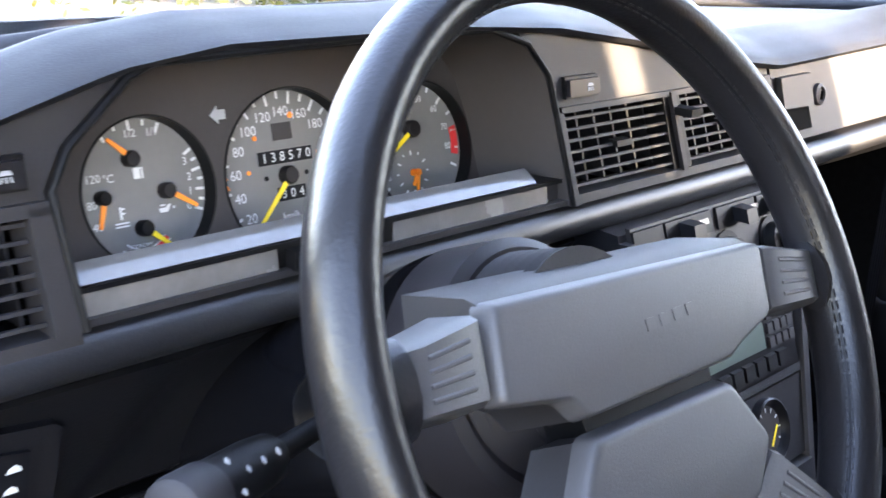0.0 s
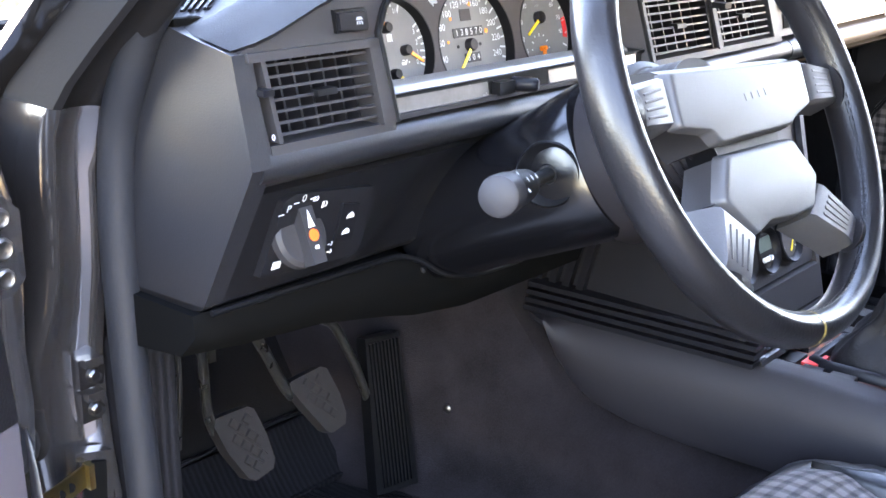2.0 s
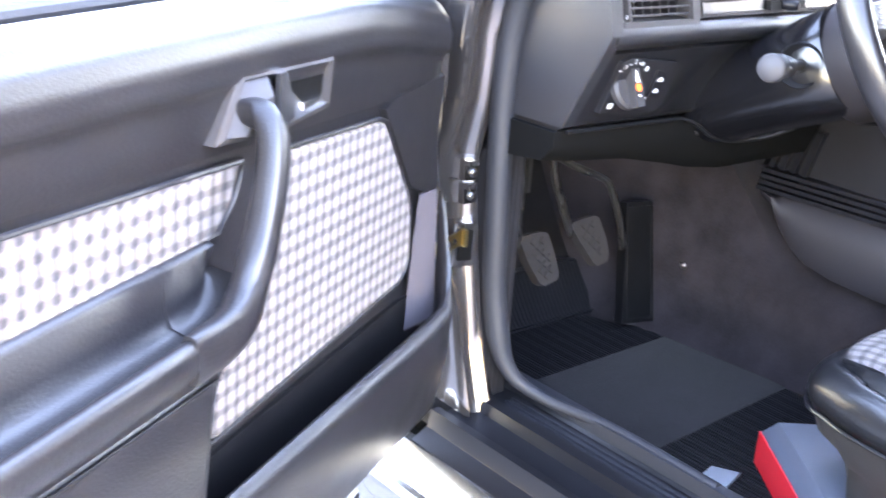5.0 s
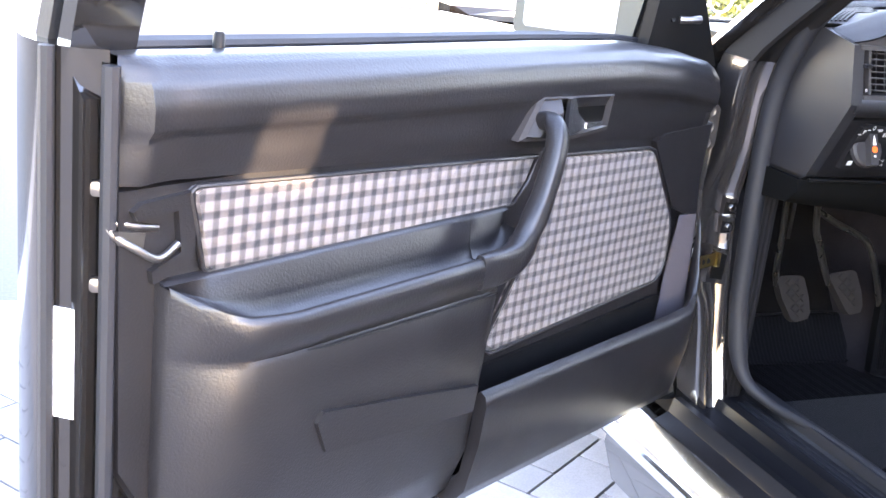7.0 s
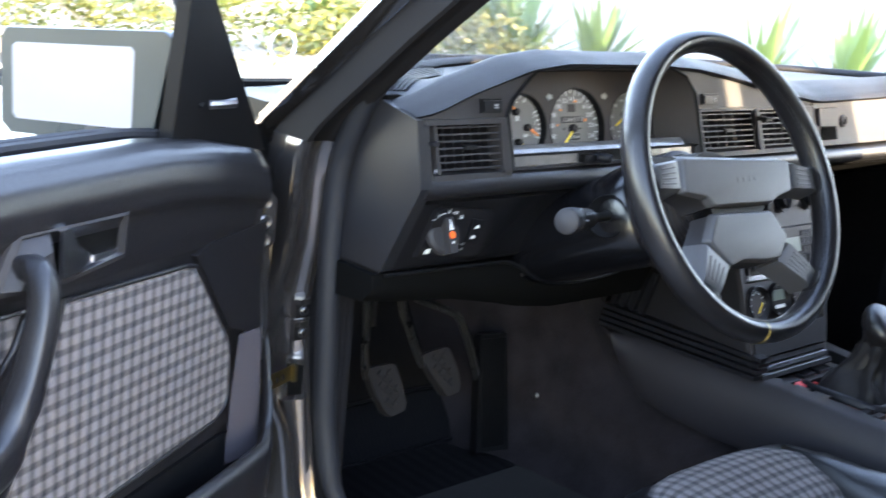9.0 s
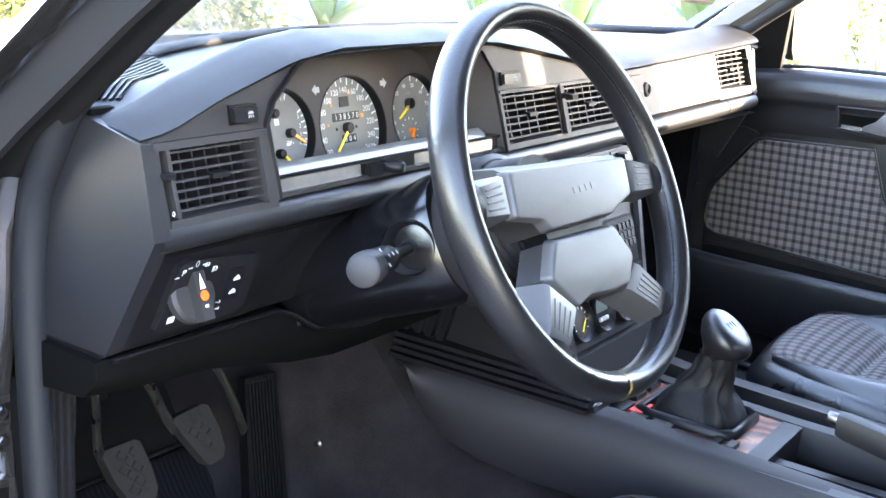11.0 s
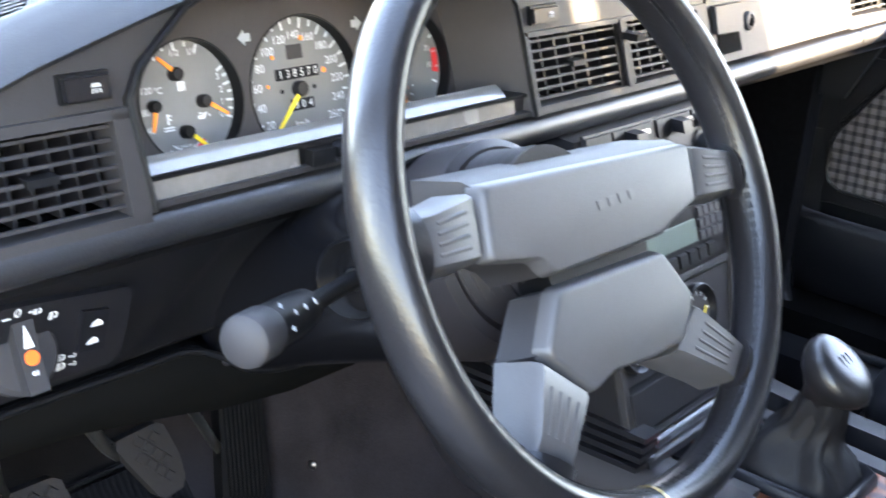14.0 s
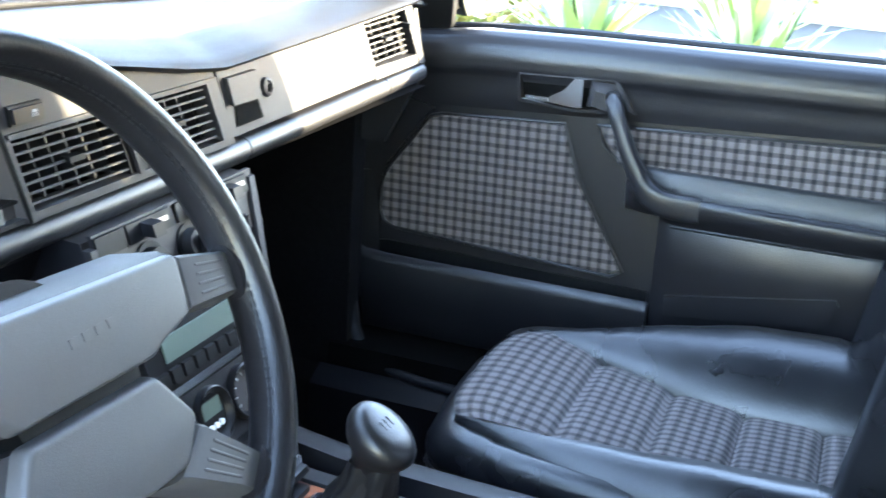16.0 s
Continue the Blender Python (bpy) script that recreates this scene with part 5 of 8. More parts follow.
def spoke(pts, name="spoke"):
    """A padded spoke from the hub to the rim with moulded ribs; corners: two at the hub, two at the rim."""
    (a, b, c, d) = [Vector((p[0], p[1], 0)) for p in pts]
    mid = lambda s, t: a.lerp(b, t).lerp(d.lerp(c, t), s)
    rings = []
    for s, n1, grow in ((-0.03, 0.0025, 0.0), (0.05, 0.0048, 0), (0.75, 0.0048, 0), (0.92, 0.003, 0.03), (1.06, 0.000, 0.06)):
        p, q = mid(s, -grow), mid(s, 1 + grow)
        rings.append([wh(*p.lerp(q, -0.10)[:2], -0.026), wh(p.x, p.y, n1 - 0.004), wh(*p.lerp(q, 0.07)[:2], n1), wh(*p.lerp(q, 0.93)[:2], n1), wh(q.x, q.y, n1 - 0.004), wh(*p.lerp(q, 1.10)[:2], -0.026)])
    ob = part(name, bevel(loft(rings), 0.002, 2, 40), PAD, wheel, "ribbed grey spoke pad")
    for k in range(4):
        t = 0.23 + 0.18 * k
        p, q = mid(0.18, t), mid(0.72, t)
        part("spoke_rib", tube([wh(p.x, p.y, 0.0043), wh(q.x, q.y, 0.0042)], 0.0013, 8), PAD, ob)
    e0, e1 = mid(0.98, 0.5), mid(1.0, 0.5)
    e1 = e1.normalized() * (RR - 0.004)
    part("spoke_foot", tube([wh(e0.x, e0.y, -0.002), wh(e1.x, e1.y, -0.001)], [0.020, 0.0185], 14, flat=0.60, side=wn_), RIM_LEATHER, ob)


spoke([(-0.1060, 0.0330), (-0.1125, -0.0025), (-0.1560, 0.0015), (-0.1480, 0.0285)])
spoke([(0.1065, -0.0150), (0.1160, 0.0200), (0.1640, 0.0080), (0.1570, -0.0190)])
spoke([(-0.0930, -0.0645), (-0.0590, -0.0945), (-0.0930, -0.1265), (-0.1160, -0.1080)])
spoke([(0.0340, -0.0990), (0.0700, -0.0775), (0.1120, -0.1190), (0.0880, -0.1330)])

mark = B()
loft([[wh(math.cos(k) * (RR + (TR + 0.0006) * math.cos(j)), math.sin(k) * (RR + (TR + 0.0006) * math.cos(j)), (TA + 0.0006) * math.sin(j)) for j in np.linspace(-0.9, 3.6, 16)] for k in (radians(257.4), radians(257.9), radians(258.5))], closed=False, caps=False, bm=mark)
part("rim_band", mark, MARK, wheel, "narrow dull yellow band on the rim")
column = thing("steering_column", "black steering column shroud with grey collar and stalk", "steering column", (-0.37, 0.15, 0.76))
cx = -wn_
bell = [(0.028, 0.052)]
for k in range(9):
    bell += [(0.030 + 0.007 * k, 0.052 + 0.0012 * k), (0.0335 + 0.007 * k, 0.049 + 0.0012 * k)]
part("bellows", lathe(WC + V(0.0, 0, -0.004), cx, bell, 36), COLLAR, column, "ribbed black rubber bellows", sharp=20)
part("collar", lathe(WC + V(0.004, 0, -0.006), cx, [(0.070, 0.050), (0.068, 0.062), (0.072, 0.068), (0.112, 0.072), (0.126, 0.070), (0.126, 0.02)], 48), COLLAR, column, "brownish grey collar behind the wheel")
sh = []
for s, rx, rz, dz in ((0.112, 0.071, 0.066, 0.0), (0.122, 0.077, 0.066, -0.001), (0.150, 0.080, 0.064, -0.002), (0.19, 0.082, 0.060, -0.002), (0.24, 0.084, 0.057, 0.0), (0.31, 0.086, 0.057, 0.004)):
    c = WC + cx * s + V(0.002, 0, dz)
    sh.append([c + wu * rx * math.copysign(abs(math.cos(k)) ** 0.72, math.cos(k)) + wv * rz * math.copysign(abs(math.sin(k)) ** 0.72, math.sin(k)) for k in (2 * math.pi * j / 48 for j in range(48))])
part("shroud", loft(sh), SHROUD, column, "glossy black moulded column shroud")
st0, st1 = V(-0.452, 0.112, 0.800), V(-0.588, 0.060, 0.817)
sd = (st1 - st0).normalized()
stalk = part("stalk", tube([st0 - sd * 0.03, st0 + sd * 0.03, st0 + sd * 0.065, st0 + sd * 0.072], [0.006, 0.0055, 0.006, 0.008], 14), BLACK, column, "black multi-function stalk with grey end cap")
part("stalk_grip", tube([st0 + sd * s for s in (0.066, 0.072, 0.085, 0.120)], [0.008, 0.0115, 0.0128, 0.0136], 20), BLACK, stalk)
part("stalk_cap", lathe(st0 + sd * 0.119, sd, [(0, 0.0137), (0.002, 0.0147), (0.019, 0.0151), (0.0225, 0.0143), (0.0245, 0.0118), (0.0255, 0.001)], 24), FASCIA, stalk, "grey end cap")
ic = B()
su = (V(0.1, -0.75, 0.65) - sd * V(0.1, -0.75, 0.65).dot(sd)).normalized()
sv = sd.cross(su)
for s, o in ((0.080, 0.0), (0.092, 0.0), (0.104, 0.0), (0.112, 0.007), (0.112, -0.007)):
    c = st0 + sd * s + su * (0.0126 if o == 0 else 0.0114) + sv * o
    loft([[c + sd * a * 0.0013 + sv * b * 0.0016 + su * h for a, b in ((1, 0), (0, 1.2), (-1, 0), (0, -1.2))] for h in (0, 0.0008)], bm=ic)
part("stalk_symbols", ic, GREY_INK, stalk)
part("stalk_socket", lathe(st0 - sd * 0.009, sd, [(0, 0.0270), (0.011, 0.0265), (0.0135, 0.0250), (0.012, 0.0225), (0.006, 0.018), (0.003, 0.010), (0.012, 0.0075)], 32), BLACK, column, "dished stalk opening")
part("ignition_lock", lathe((-0.335, 0.10, 0.742), (0.25, -0.9, 0.1), [(0, 0.018), (0.03, 0.018), (0.032, 0.012), (0.032, 0.001)], 18), BLACK, column)

# ---- pedals ----


def pedal(name, label, c, out, lean, arm):
    """A tapered rubber pad, leaning, with raised lozenges, on a bent arm."""
    t = thing(name, label, "pedal", c, group="foot pedals")
    M = Matrix.Translation(c) @ pose(0, 0, 0, lean, 0, -6)
    out = [(0.78 * a, 0.93 * b) for a, b in out]
    pad_ob = part("pad", bevel(loft([[M @ V(a, d, b) for a, b in out] for d in (0.012, -0.006)]), 0.005, 3), PEDAL, t, "worn ribbed rubber pad")
    inside = lambda x, z: sum((z0 > z) != (z1 > z) and x < (x1 - x0) * (z - z0) / (z1 - z0) + x0 for (x0, z0), (x1, z1) in zip(out, out[1:] + out[:1])) % 2 == 1
    tr = B()
    for k in range(-5, 6):
        for q in range(-5, 6):
            a, b = k * 0.0085, q * 0.0085
            if (k + q) % 2 == 0 and all(inside(a + dx, b + dz) for dx in (-0.0085, 0.0085) for dz in (-0.0085, 0.0085)):
                loft([[M @ V(a + dx * r, d, b + dz * r) for dx, dz in ((1, 0), (0, 1), (-1, 0), (0, -1))] for d, r in ((-0.006, 0.0072), (-0.0086, 0.0055))], bm=tr)
    tagged(part("tread", tr, PEDAL, pad_ob), kind="stuff")
    part("arm", tube(smooth_path(arm, 5), 0.0048, 10, flat=1.6), PEDAL_ARM, t, "dark painted steel pedal arm")
    return t


CLUTCH = [(-0.040, 0.033), (-0.036, 0.039), (0.016, 0.041), (0.026, 0.036), (0.036, 0.004), (0.040, -0.026), (0.034, -0.037), (0.004, -0.043), (-0.007, -0.037), (-0.028, -0.002)]
BRAKE = [(-0.043, 0.029), (-0.038, 0.035), (0.018, 0.041), (0.028, 0.037), (0.041, 0.002), (0.044, -0.024), (0.038, -0.037), (0.012, -0.042), (0.003, -0.037), (-0.019, -0.006)]
cl = pedal("clutch_pedal", "grey rubber clutch pedal on a dark steel arm", V(-0.474, 0.471, 0.450), CLUTCH, -20, [V(-0.497, 0.488, 0.470), V(-0.512, 0.478, 0.500), V(-0.524, 0.466, 0.560), V(-0.532, 0.462, 0.62), V(-0.536, 0.46, 0.70)])
part("return_rod", tube([(-0.548, 0.480, 0.470), (-0.553, 0.466, 0.545), (-0.556, 0.460, 0.68)], 0.0028, 8), PEDAL_ARM, cl)
part("return_lever", bevel(loft([[V(x, y, z) for x, y in ((-0.512, 0.470), (-0.504, 0.470), (-0.504, 0.478), (-0.512, 0.478))] for z in (0.555, 0.68)]), 0.0015, 1), STEEL, cl)
pedal("brake_pedal", "grey rubber brake pedal on a dark steel arm", V(-0.349, 0.491, 0.449), BRAKE, -20, [V(-0.372, 0.506, 0.462), V(-0.395, 0.496, 0.488), V(-0.420, 0.490, 0.530), V(-0.447, 0.482, 0.580), V(-0.466, 0.472, 0.70)])
acc = thing("accelerator_pedal", "long ribbed black rubber accelerator pedal", "pedal", (-0.24, 0.47, 0.28), group="foot pedals")
AM = Matrix.Translation((-0.229, 0.492, 0.394)) @ pose(0, -0.002, 0, -13, 0, -12)
part("treadle", bevel(loft([[AM @ V(a, d, b) for a, b in ((-0.033, -0.097), (0.029, -0.099), (0.029, 0.096), (-0.020, 0.097))] for d in (0.016, -0.004)]), 0.004, 2), BLACK, acc)
for k in range(9):
    a = -0.018 + 0.0051 * k
    part("treadle_rib", loft([[AM @ V(a + q + b * 0.03, d, b) for q, b in ((-0.0014, -0.090), (0.0014, -0.090), (0.0014, 0.090), (-0.0014, 0.090))] for d in (-0.003, -0.0075)]), BLACK, acc)
part("linkage", tube(smooth_path([(-0.235, 0.515, 0.40), (-0.262, 0.498, 0.435), (-0.292, 0.484, 0.480), (-0.325, 0.480, 0.535), (-0.348, 0.480, 0.553), (-0.407, 0.480, 0.578), (-0.45, 0.480, 0.60)], 5), 0.0055, 10), PEDAL_ARM, acc, "bent steel linkage rod")

# ---- mat, badge and the box under the seat ----
mat_t = thing("floor_mat", "dark driver's mat with ribbed rubber border and pile centre", "floor mat", (-0.38, 0.25, 0.265))
part("mat_base", bevel(prism([(-0.585, -0.25), (-0.175, -0.25), (-0.178, 0.40), (-0.22, 0.50), (-0.25, 0.585), (-0.56, 0.59), (-0.60, 0.40)], lambda a, b, d: V(a, b, d), 0.268, 0.274), 0.002, 1), MAT_RIB, mat_t)
ribs = B()
for k in range(70):
    x = -0.582 + 0.0062 * k
    if x < -0.2:
        box((x, 0.435, 0.274), (x + 0.0035, 0.58 if x < -0.27 else 0.50, 0.2765), bm=ribs)
    if x < -0.18:
        box((x, -0.24, 0.274), (x + 0.0035, 0.245, 0.2765), bm=ribs)
tagged(part("mat_ribs", ribs, MAT_RIB, mat_t), kind="stuff")
part("pile_panel", bevel(prism([(-0.550, 0.195), (-0.178, 0.216), (-0.200, 0.436), (-0.545, 0.431)], lambda a, b, d: V(a, b, d), 0.274, 0.2775), 0.001, 1), MAT_PILE, mat_t, "worn pile panel")
slope = lambda y: 0.270 + 0.40 * max(0.0, (y - 0.58) / 0.24) ** 1.15
toe = sheet(lambda a, b: V(-0.645 + 0.435 * a, 0.572 + 0.062 * b, slope(0.572 + 0.062 * b) + 0.004), 20, 8, 0.006)
part("mat_binding", tube(smooth_path([(-0.645, 0.635, slope(0.635) + 0.006), (-0.40, 0.636, slope(0.636) + 0.006), (-0.215, 0.634, slope(0.634) + 0.006), (-0.203, 0.60, 0.296), (-0.212, 0.54, 0.278), (-0.216, 0.515, 0.277), (-0.19, 0.470, 0.277)], 4), 0.0032, 8), CONSOLE, mat_t, "bound edge of the mat")
part("toe_mat", toe, MAT_RIB, mat_t)
plate_b = thing("mat_badge", "small anodised plate on the mat", "badge", (-0.49, 0.09, 0.275))
part("badge_plate", bevel(loft([[V(x, y, z) for x, y in ((-0.525, 0.115), (-0.468, 0.128), (-0.450, 0.096), (-0.512, 0.080))] for z in (0.277, 0.280)]), 0.001, 1), BADGE, plate_b)
rb = thing("compressor_box", "red and blue-grey plastic box pushed under the seat", "box", (-0.46, -0.02, 0.276))
RM = Matrix.Translation((-0.398, 0.022, 0.278)) @ pose(0, 0, 0, 0, 0, -38)
trap = lambda a, b, z0, z1: bevel(loft([[RM @ V(x, y, z) for x, y in ((a[0], b[0]), (a[1], b[0]), (a[1], b[1]), (a[0], b[1]))] for z in (z0, z1)]), 0.004, 2)
part("box_base", trap((-0.06, 0.06), (-0.16, 0.06), 0.0, 0.045), RED_BOX, rb, "glossy red plastic base")
part("box_lid", bevel(loft([[RM @ V(x, y, 0.045) for x, y in ((-0.058, -0.158), (0.058, -0.158), (0.058, 0.058), (-0.058, 0.058))], [RM @ V(x, y, 0.072) for x, y in ((-0.046, -0.15), (0.046, -0.15), (0.046, 0.035), (-0.046, 0.035))]]), 0.003, 2), GREY_BOX, rb, "blue-grey vented lid")
part("latch", trap((-0.025, 0.012), (0.058, 0.068), 0.008, 0.05), RED_BOX, rb)
for k in range(5):
    part("vent_slot", loft([[RM @ V(x, y, z) for x, y in ((0.012 + 0.006 * k, -0.02), (0.015 + 0.006 * k, -0.02), (0.015 + 0.006 * k, 0.015), (0.012 + 0.006 * k, 0.015))] for z in (0.0715, 0.0735)]), DARK_VOID, rb)

# ---- centre stack and console ----
console = thing("centre_console", "dark centre console with radio, gauges and wood panel", "console", (0, 0.1, 0.3))
STX = (-0.138, 0.118)
stk = lambda x, z, d=0.0: V(x, 0.075 + (z - 0.55) * 0.35 - d, z)
body = loft([[V(x, y, z) for y, z in ((0.075, 0.548), (0.075 + 0.27 * 0.35, 0.82), (0.325, 0.83), (0.33, 0.575), (0.30, 0.548)) for x in ((xe if xe < 0 else 0.052 + (z - 0.548) * 0.25),)] for xe in STX])
part("stack_body", bevel(body, 0.004), CONSOLE, console, "dark side of the centre stack")
for_frame = lambda pts: part("stack_frame", prism(pts, stk, 0, 0.008), FASCIA, console)
for_frame([(STX[0], 0.552), (STX[0] + 0.008, 0.552), (STX[0] + 0.008, 0.815), (STX[0], 0.815)])
for_frame([(0.047, 0.552), (0.055, 0.552), (0.122, 0.818), (0.112, 0.818)])
heat = part("heater_panel", prism([(-0.130, 0.772), (0.118, 0.772), (0.122, 0.824), (-0.128, 0.824)], stk, 0.0, 0.004, 0.001, 1), FASCIA, console, "heater panel with slide levers and dials")
for x0, x1 in ((-0.128, -0.090), (-0.086, -0.022), (-0.014, 0.045), (0.050, 0.108)):
    part("slider_plate", prism([(x0, 0.806), (x1, 0.806), (x1, 0.822), (x0, 0.822)], stk, 0.004, 0.0065, 0.0008, 1), BLACK, heat)
for x in (-0.058, 0.020, 0.072):
    part("slide_lever", prism([(x - 0.010, 0.809), (x + 0.006, 0.809), (x + 0.006, 0.820), (x - 0.010, 0.820)], stk, 0.006, 0.020, 0.0015, 1), GLOSS_BLACK, heat)
    part("slide_mark", prism([(x + 0.012, 0.813), (x + 0.030, 0.813), (x + 0.030, 0.817), (x + 0.012, 0.817)], stk, 0.0062, 0.0072), STEEL, heat)
for x in (-0.066, -0.005, 0.066):
    dk = part("rotary_dial", lathe(stk(x, 0.783, 0.003), (0, -0.94, 0.33), [(0, 0.021), (0.003, 0.021), (0.003, 0.016), (0.012, 0.014), (0.013, 0.001)], 28), BLACK, heat)
    part("dial_bar", box(tuple(stk(x - 0.003, 0.783, 0.017) + V(0, -0.003, -0.012)), tuple(stk(x + 0.003, 0.783, 0.012) + V(0, 0.003, 0.012)), 0.001, 1), GLOSS_BLACK, dk)
radio = part("radio", prism([(-0.118, 0.685), (0.070, 0.685), (0.070, 0.742), (-0.118, 0.742)], stk, 0.0, 0.008, 0.0015, 1), GLOSS_BLACK, console, "black car radio with pale green display")
part("radio_display", prism([(-0.092, 0.708), (0.020, 0.708), (0.020, 0.728), (-0.092, 0.728)], stk, 0.008, 0.0095), LCD, radio)
for k in range(9):
    part("radio_key", prism([(-0.110 + 0.018 * k, 0.691), (-0.096 + 0.018 * k, 0.691), (-0.096 + 0.018 * k, 0.7025), (-0.110 + 0.018 * k, 0.7025)], stk, 0.008, 0.012, 0.001, 1), BLACK, radio)
for k in range(4):
    for z in (0.711, 0.722, 0.733):
        part("radio_key", prism([(0.026 + 0.011 * k, z - 0.004), (0.034 + 0.011 * k, z - 0.004), (0.034 + 0.011 * k, z + 0.004), (0.026 + 0.011 * k, z + 0.004)], stk, 0.008, 0.0105, 0.0008, 1), FASCIA, radio)
part("radio_trim", prism([(-0.120, 0.677), (0.074, 0.677), (0.074, 0.684), (-0.120, 0.684)], stk, 0.0, 0.006, 0.001, 1), CHROME, console)
part("gauge_panel", prism([(-0.134, 0.612), (0.062, 0.612), (0.078, 0.674), (-0.134, 0.674)], stk, 0.0, 0.004, 0.001, 1), CONSOLE, console, "panel with three round auxiliary gauges")
for x, face in ((-0.106, DIAL), (-0.050, LCD), (0.006, DIAL)):
    g = part("auxiliary_gauge", lathe(stk(x, 0.645, 0.004), (0, -0.94, 0.33), [(0, 0.0265), (0.0070, 0.0265), (0.0080, 0.0250), (0.0040, 0.0208), (0.0012, 0.0198), (0.0012, 0.0005)], 32), GLOSS_BLACK, console, "small round gauge in a deep black ring")
    if face is DIAL:
        part("gauge_face", lathe(stk(x, 0.645, 0.0050), (0, -0.94, 0.33), [(0, 0.0194), (0.0012, 0.0194), (0.0012, 0.0005)], 24), CLUSTER, g)
        part("gauge_needle", prism([(x - 0.001, 0.634), (x + 0.012, 0.648), (x + 0.013, 0.647), (x + 0.001, 0.633)], stk, 0.0076, 0.0082), YELLOW, g)
        gt = B()
        for k in range(9):
            a = radians(210 - 30 * k)
            c, s = math.cos(a), math.sin(a)
            prism([(x + 0.018 * c - 0.0006 * s, 0.645 + 0.018 * s + 0.0006 * c), (x + 0.018 * c + 0.0006 * s, 0.645 + 0.018 * s - 0.0006 * c), (x + 0.0145 * c, 0.645 + 0.0145 * s)], stk, 0.0064, 0.0070, bm=gt)
        part("gauge_scale", gt, WHITE_INK, g)
    else:
        part("gauge_face", prism([(x - 0.017, 0.630), (x + 0.017, 0.630), (x + 0.017, 0.662), (x - 0.017, 0.662)], stk, 0.0045, 0.0060), GLOSS_BLACK, g)
        part("clock_display", prism([(x - 0.014, 0.645), (x + 0.014, 0.645), (x + 0.014, 0.659), (x - 0.014, 0.659)], stk, 0.0060, 0.0068), LCD, g)
        for k in (-1, 0, 1):
            part("clock_button", lathe(stk(x + 0.008 * k, 0.636, 0.0055), (0, -0.94, 0.33), [(0, 0.003), (0.003, 0.0028), (0.004, 0.001)], 10), WHITE_INK, g)
part("ashtray", prism([(-0.130, 0.575), (0.054, 0.575), (0.062, 0.609), (-0.130, 0.609)], stk, 0.0, 0.010, 0.004, 2), CONSOLE, console, "plain grey ashtray lid")
for k, z in enumerate((0.5685, 0.560, 0.5515)):
    part("stack_foot_trim", prism([(-0.132, z - 0.003), (0.052, z - 0.003), (0.052, z + 0.003), (-0.132, z + 0.003)], stk, 0.004 * k, 0.008 + 0.005 * k, 0.001, 1), CHROME if k == 1 else CONSOLE, console)
# fluted side of the stack and the grooves that run round its foot
for k in range(5):
    y = 0.344 - 0.0185 * k
    part("side_flute", bevel(loft([[V(-0.147 - 0.002 * q, y - 0.020 * q, z), V(-0.147 - 0.002 * q, y + 0.009 - 0.020 * q, z), V(-0.130, y + 0.009 - 0.020 * q, z), V(-0.130, y - 0.020 * q, z)] for q, z in ((0.0, 0.583), (1.0, 0.655))]), 0.0018, 2), GLOSS_BLACK, console)
for k in range(4):
    z = 0.556 + 0.0085 * k
    part("foot_groove", bevel(loft([[V(-0.172 + 0.003 * k, 0.332, z + 0.004), V(-0.172 + 0.003 * k, 0.332, z - 0.0015), V(-0.135, 0.332, z - 0.0015), V(-0.135, 0.332, z + 0.004)],
                                    [V(-0.150 + 0.003 * k, 0.060, z), V(-0.150 + 0.003 * k, 0.060, z - 0.0055), V(-0.118, 0.060, z - 0.0055), V(-0.118, 0.060, z)]]), 0.001, 1), GLOSS_BLACK, console, "glossy black groove moulding")
# padded side, its lower edge swept down to the tunnel
SIDE = [(0.318, 0.553), (0.300, 0.545), (0.285, 0.515), (0.262, 0.488), (0.235, 0.470), (0.19, 0.458), (0.12, 0.450), (0.04, 0.446), (-0.55, 0.43)]
for s in (-1, 1):
    rings = []
    for y, zl in SIDE:
        x = interp([(-0.55, 0.135), (0.04, 0.138), (0.12, 0.150), (0.318, 0.172)], y) - (0.01 if s > 0 else 0)
        zt = interp([(-0.55, 0.535), (-0.11, 0.535), (0.06, 0.550), (0.318, 0.5535)], y)
        rings.append([V(s * (x + 0.004), y, zl - 0.004), V(s * (x + 0.008), y, zl + 0.004), V(s * (x + 0.004), y, 0.4 * zl + 0.6 * zt), V(s * (x - 0.006), y, zt - 0.004), V(s * (x - 0.014), y, zt), V(s * (x - 0.04), y, zt), V(s * (x - 0.04), y, zl - 0.004)])
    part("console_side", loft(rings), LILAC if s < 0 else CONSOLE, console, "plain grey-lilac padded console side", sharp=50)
top_z = lambda y: interp([(-0.55, 0.538), (-0.11, 0.536), (0.07, 0.532)], y)
for x0, x1, dx in ((-0.132, -0.106, 0.0), (0.028, 0.056, 0.022)):
    rim_b = loft([[V(x0 + q, y, top_z(y)), V(x0 + q + 0.004, y, top_z(y) + 0.006), V(x1 + q - 0.004, y, top_z(y) + 0.006), V(x1 + q, y, top_z(y)), V(x1 + q, y, 0.50), V(x0 + q, y, 0.50)] for y, q in ((-0.55, 0.0), (-0.13, 0.0), (0.07, dx))])
    part("console_rim", rim_b, CONSOLE, console)
part("console_cross", box((-0.106, -0.140, 0.50), (0.030, -0.116, 0.5415), 0.004), CONSOLE, console)
part("tray_floor", box((-0.106, -0.55, 0.44), (0.054, -0.138, 0.47)), BLACK, console, "open black tray")
